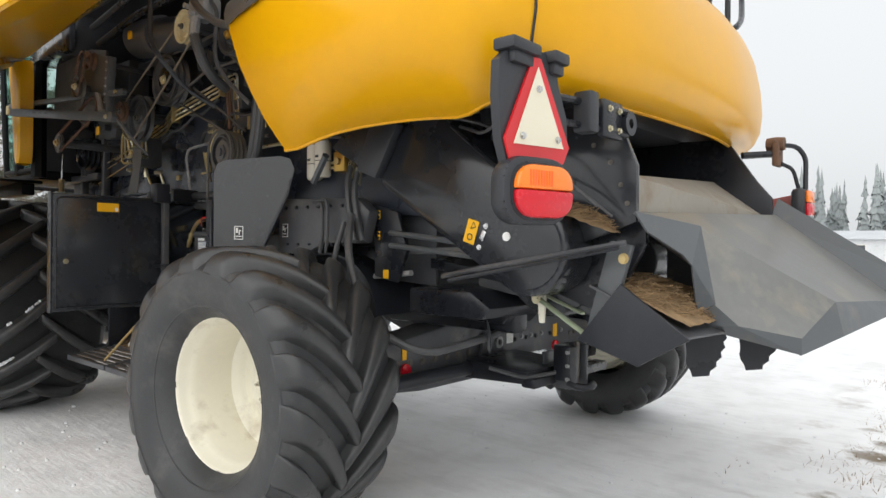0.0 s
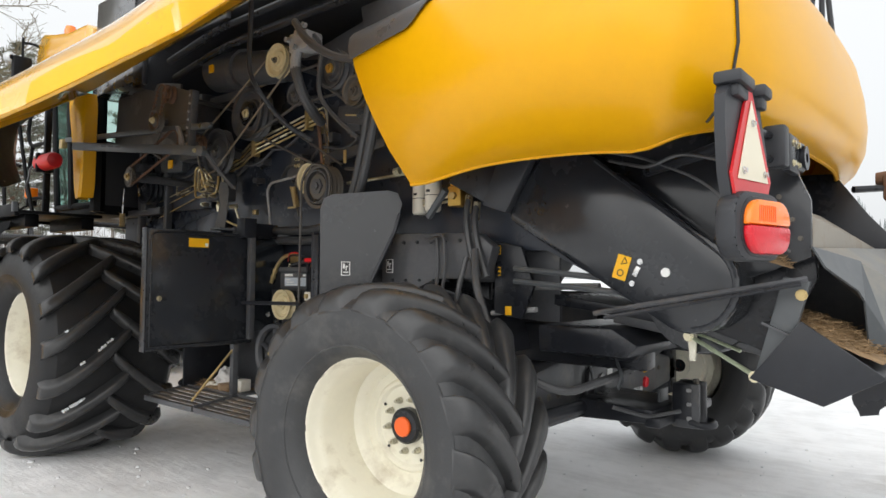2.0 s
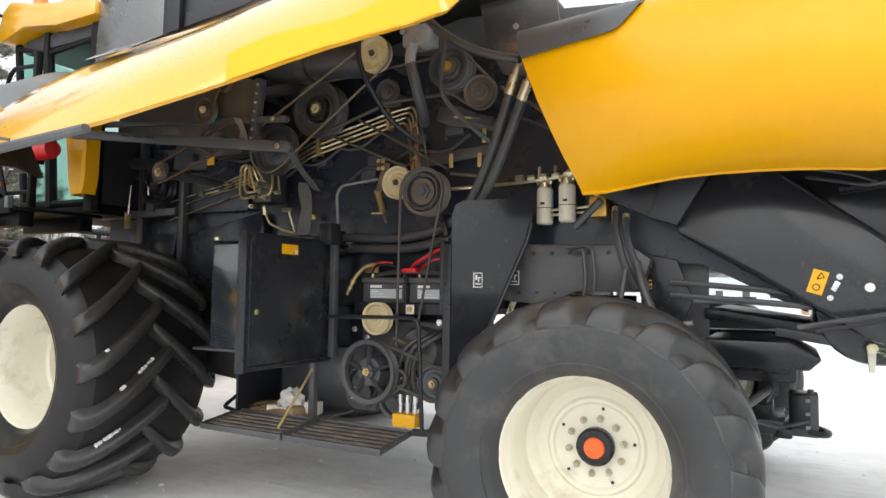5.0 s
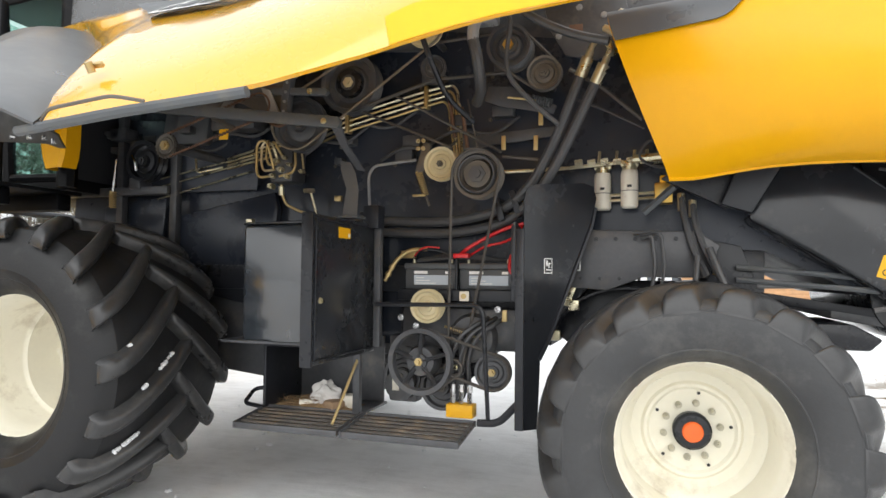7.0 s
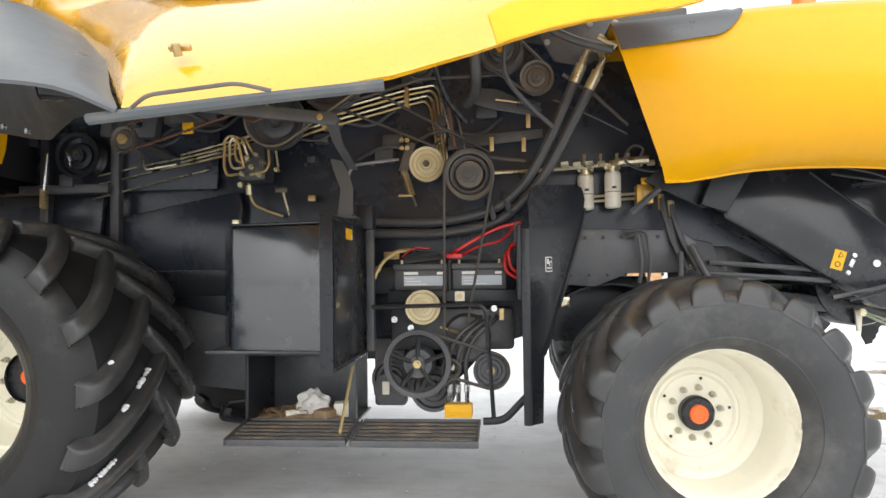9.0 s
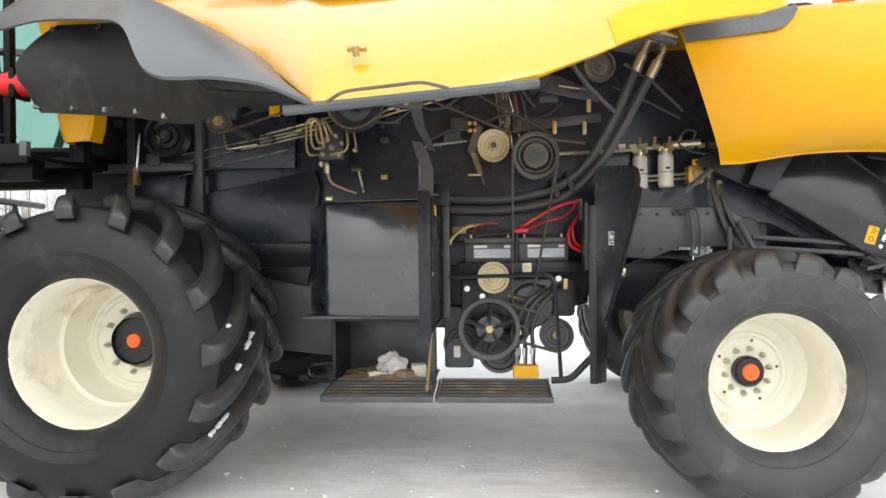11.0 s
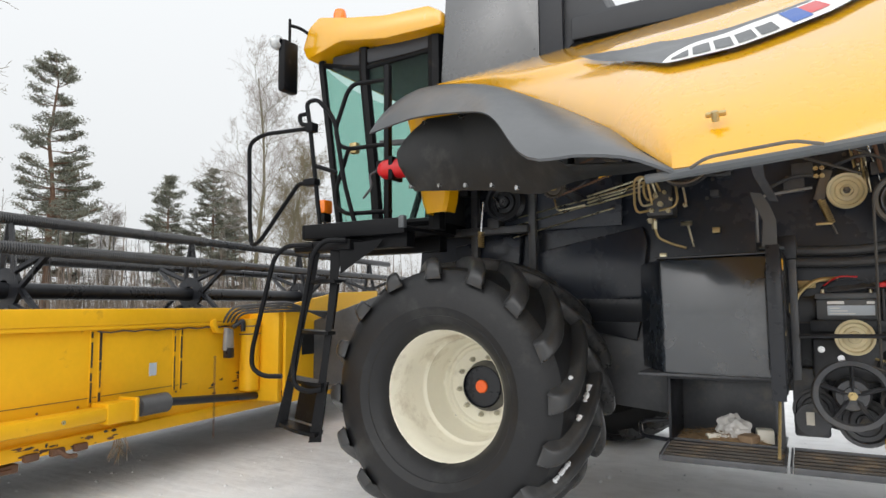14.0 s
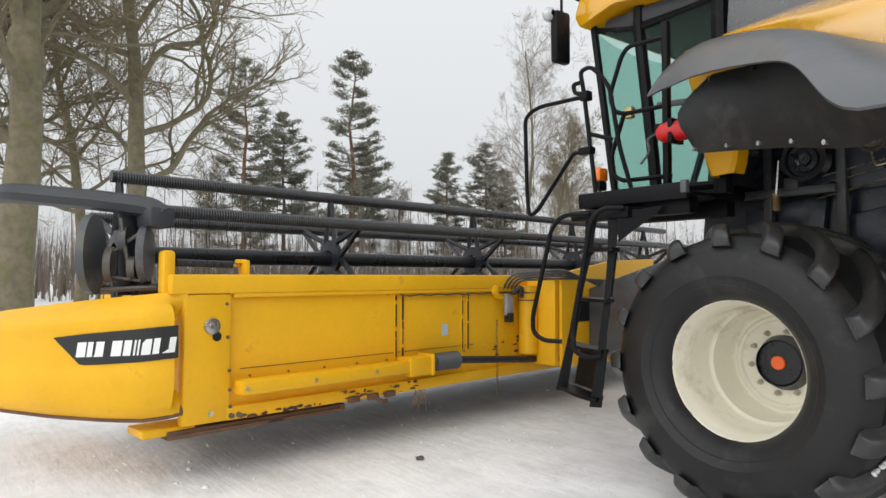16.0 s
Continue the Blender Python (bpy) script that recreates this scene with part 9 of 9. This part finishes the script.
def brushwood():
    """Undergrowth and thin stems along the edge of the wood, one joined mass."""
    rnd = random.Random(5)
    verts, faces = [], []

    def blade(a, b, w):
        side = Vector((rnd.uniform(-1, 1), rnd.uniform(-1, 1), 0)).normalized() * w
        n = len(verts)
        verts.extend([a - side, a + side, b])
        faces.append((n, n + 1, n + 2))
    for k in range(3000):
        deg, d = rnd.uniform(30, 102), rnd.uniform(40, 80)
        p = Vector(polar(deg, d))
        h = rnd.uniform(2.0, 5.5) * (1.5 if rnd.random() < 0.18 else 1.0)
        tip = p + Vector((rnd.uniform(-0.5, 0.5), rnd.uniform(-0.5, 0.5), h))
        blade(p, tip, 0.035 + 0.006 * h)
        for q in range(22):
            f = rnd.uniform(0.12, 0.97)
            c = p.lerp(tip, f)
            ln = rnd.uniform(0.4, 1.2) * (1.2 - 0.7 * f)
            dv = Vector((rnd.uniform(-1, 1), rnd.uniform(-1, 1), rnd.uniform(0.2, 1.3))).normalized() * ln
            blade(c, c + dv, 0.014)
            for e in range(2):
                c2 = c + dv * rnd.uniform(0.3, 0.9)
                blade(c2, c2 + Vector((rnd.uniform(-1, 1), rnd.uniform(-1, 1), rnd.uniform(0, 1.2))).normalized() * ln * 0.5, 0.010)
    me = bpy.data.meshes.new("brushwood")
    me.from_pydata([tuple(v) for v in verts], [], faces)
    me.materials.append(BRUSH)
    tagged(new("brushwood", me), "leafless grey-brown brushwood along the edge of the wood", "brushwood", kind="stuff")


brushwood()


def far_spruces():
    rnd = random.Random(9)
    verts, faces = [], []
    for k in range(420):
        deg, d = rnd.uniform(-32, 14), rnd.uniform(170, 240)
        x, y, _ = polar(deg, d, 6.6, -3.2)
        h = rnd.uniform(9, 22)
        w = h * rnd.uniform(0.11, 0.16)
        for t in range(13):
            z0, z1 = h * (0.04 + 0.07 * t), h * (0.04 + 0.07 * t + 0.13)
            rr = w * (1 - 0.072 * t) * rnd.uniform(0.65, 1.15)
            n = len(verts)
            m = 9
            for j in range(m):
                a = 2 * math.pi * j / m + rnd.random()
                f = rnd.uniform(0.35, 1.25)
                verts.append((x + rr * f * math.cos(a), y + rr * f * math.sin(a), z0 + rnd.uniform(-0.7, 0.4)))
            verts.append((x, y, min(h, z1)))
            for j in range(m):
                faces.append((n + j, n + (j + 1) % m, n + m))
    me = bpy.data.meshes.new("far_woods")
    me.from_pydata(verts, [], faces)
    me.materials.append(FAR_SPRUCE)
    tagged(new("far_woods", me), "line of spruces far across the field, paled in colour for mist", "woods", kind="stuff")


far_spruces()


# low pale farm building across the field
WALL = material("pale_rendered_wall", (0.62, 0.63, 0.64), 0.85, vary=0.12, scale=0.6, dirt=(0.4, 0.4, 0.4), dirt_amount=0.2)
ROOF = material("snowy_roof", (0.55, 0.57, 0.59), 0.7, vary=0.1, scale=0.5)
PANE = material("dark_window_pane", (0.07, 0.08, 0.09), 0.15, vary=0.1)
WOOD = material("tan_weatherboard", (0.50, 0.29, 0.15), 0.75, vary=0.2, scale=3)


def shed(name, cx, cy, length, depth, wall_h, roof_h, turn, wall_mat, windows, label):
    h = thing(name, (cx, cy, 0), label, "building")
    m = Matrix.Translation((cx, cy, 0)) @ Matrix.Rotation(radians(turn), 4, "Z")

    def add(nm, bm, mat, parent=None, lb=""):
        bmesh.ops.transform(bm, matrix=m, verts=bm.verts[:])
        return part(nm, bm, mat, parent or h, lb)
    bm = B()
    box(bm, (-length / 2, 0, -0.1), (length / 2, depth, wall_h), 0.02)
    wall = add("wall", bm, wall_mat)
    bm = B()
    prism(bm, [(-0.5, wall_h - 0.02), (depth / 2, wall_h + roof_h), (depth + 0.5, wall_h - 0.02), (depth + 0.5, wall_h + 0.14), (depth / 2, wall_h + roof_h + 0.16), (-0.5, wall_h + 0.14)], "x", -length / 2 - 0.4, length / 2 + 0.4)
    add("roof", bm, ROOF)
    for k in range(windows):
        x = -length / 2 + length * (k + 0.5) / windows
        bm = B()
        box(bm, (x - 0.55, -0.06, wall_h * 0.35), (x + 0.55, 0.02, wall_h * 0.75), 0.01)
        win = add("window", bm, WHITE)
        bm = B()
        box(bm, (x - 0.46, -0.075, wall_h * 0.38), (x + 0.46, -0.055, wall_h * 0.72))
        add("pane", bm, PANE, win)
    if wall_mat is WOOD:
        for k in range(14):
            bm = B()
            z = wall_h * k / 14
            box(bm, (-length / 2, -0.035, z), (length / 2, -0.002, z + wall_h / 14 - 0.02), 0.004)
            add("board", bm, WOOD, wall)
    return h


shed("farm_building", 4.0, 92, 46, 9, 2.7, 1.0, 4, WALL, 14, "long low pale farm building with dark windows across the field")
shed("wooden_house", 9.5, 44, 9, 7, 3.4, 1.6, -6, WOOD, 0, "tan weatherboarded house standing beyond the yard")
# ploughed snow bank
bm = B()
rows = []
for i in range(60):
    x = 4.0 + 0.45 * i
    rows.append([(x, 17 + 0.5 * (j - 8), 1.1 * math.exp(-((j - 8) / 4.0) ** 2) * (0.6 + 0.5 * noise.noise((x * 0.3, j * 0.2, 1))) + 0.12 * noise.noise((x, j * 0.6, 2)) - 0.08) for j in range(17)])
sheet(bm, rows)
SNOW_PILE = material("clean_snow", (0.82, 0.83, 0.84), 0.6, vary=0.06, scale=1.5, bump=0.4, bump_scale=8)
solo("snow_bank", bm, SNOW_PILE, "ploughed white snow bank beyond the machine", "snow bank")
# small dark clods and straw bits on the yard
rnd = random.Random(31)
for x, y, s in ((-2.27, -2.46, 0.035), (-1.6, -3.3, 0.012), (-1.2, -3.9, 0.015), (2.9, -2.6, 0.014)):
    bm = B()
    bmesh.ops.create_icosphere(bm, subdivisions=2, radius=s)
    for v in bm.verts:
        v.co *= 1 + 0.4 * noise.noise(v.co * 60 + Vector((x, y, 0)))
        v.co.z = v.co.z * 0.5 + ground_height(x, y) + s * 0.3
        v.co.x += x
        v.co.y += y
    solo("clod", bm, BLACK_DUSTY_LIFTED, "small dark clod lying on the snow", "clod", "clods on the yard")
verts, faces = [], []
for k in range(5200):
    x, y = rnd.uniform(5.2, 7.6), rnd.uniform(0.4, 7.0)
    if noise.noise((x * 0.9, y * 0.9, 4)) + 0.5 * (x - 5.9) < 0.02:
        continue
    z = ground_height(x, y)
    d = Vector((rnd.uniform(-1, 1), rnd.uniform(-1, 1), rnd.uniform(0.2, 1.2))).normalized() * rnd.uniform(0.03, 0.09)
    w = d.cross(Vector((0, 0, 1))).normalized() * 0.003
    o = Vector((x, y, z - 0.01))
    n = len(verts)
    verts += [tuple(o - w), tuple(o + w), tuple(o + d)]
    faces.append((n, n + 1, n + 2))
me = bpy.data.meshes.new("withered_grass")
me.from_pydata(verts, [], faces)
me.materials.append(STRAW)
tagged(new("withered_grass", me), "withered brown grass poking through the snow", "grass", kind="stuff")

# crumbs of snow thrown up on the packed yard
rnd = random.Random(77)
verts, faces = [], []
for k in range(900):
    x, y = rnd.uniform(-4.5, 7.0), rnd.uniform(-5.6, 3.2)
    z, r = ground_height(x, y), rnd.uniform(0.006, 0.020) * (1.8 if rnd.random() < 0.06 else 1)
    n = len(verts)
    ring = [(x + r * rnd.uniform(0.7, 1.2) * math.cos(j * 1.05), y + r * rnd.uniform(0.7, 1.2) * math.sin(j * 1.05)) for j in range(6)]
    verts += [(px, py, z - 0.006) for px, py in ring]
    verts += [(x + 0.6 * (px - x), y + 0.6 * (py - y), z + r * rnd.uniform(0.3, 0.6)) for px, py in ring]
    faces += [(n + j, n + (j + 1) % 6, n + 6 + (j + 1) % 6, n + 6 + j) for j in range(6)] + [tuple(n + 6 + j for j in range(6))]
me = bpy.data.meshes.new("snow_crumbs")
me.from_pydata(verts, [], faces)
me.materials.append(SNOW_PILE)
me.shade_smooth()
tagged(new("snow_crumbs", me), "small crumbs of snow scattered on the packed yard", "snow", kind="stuff")
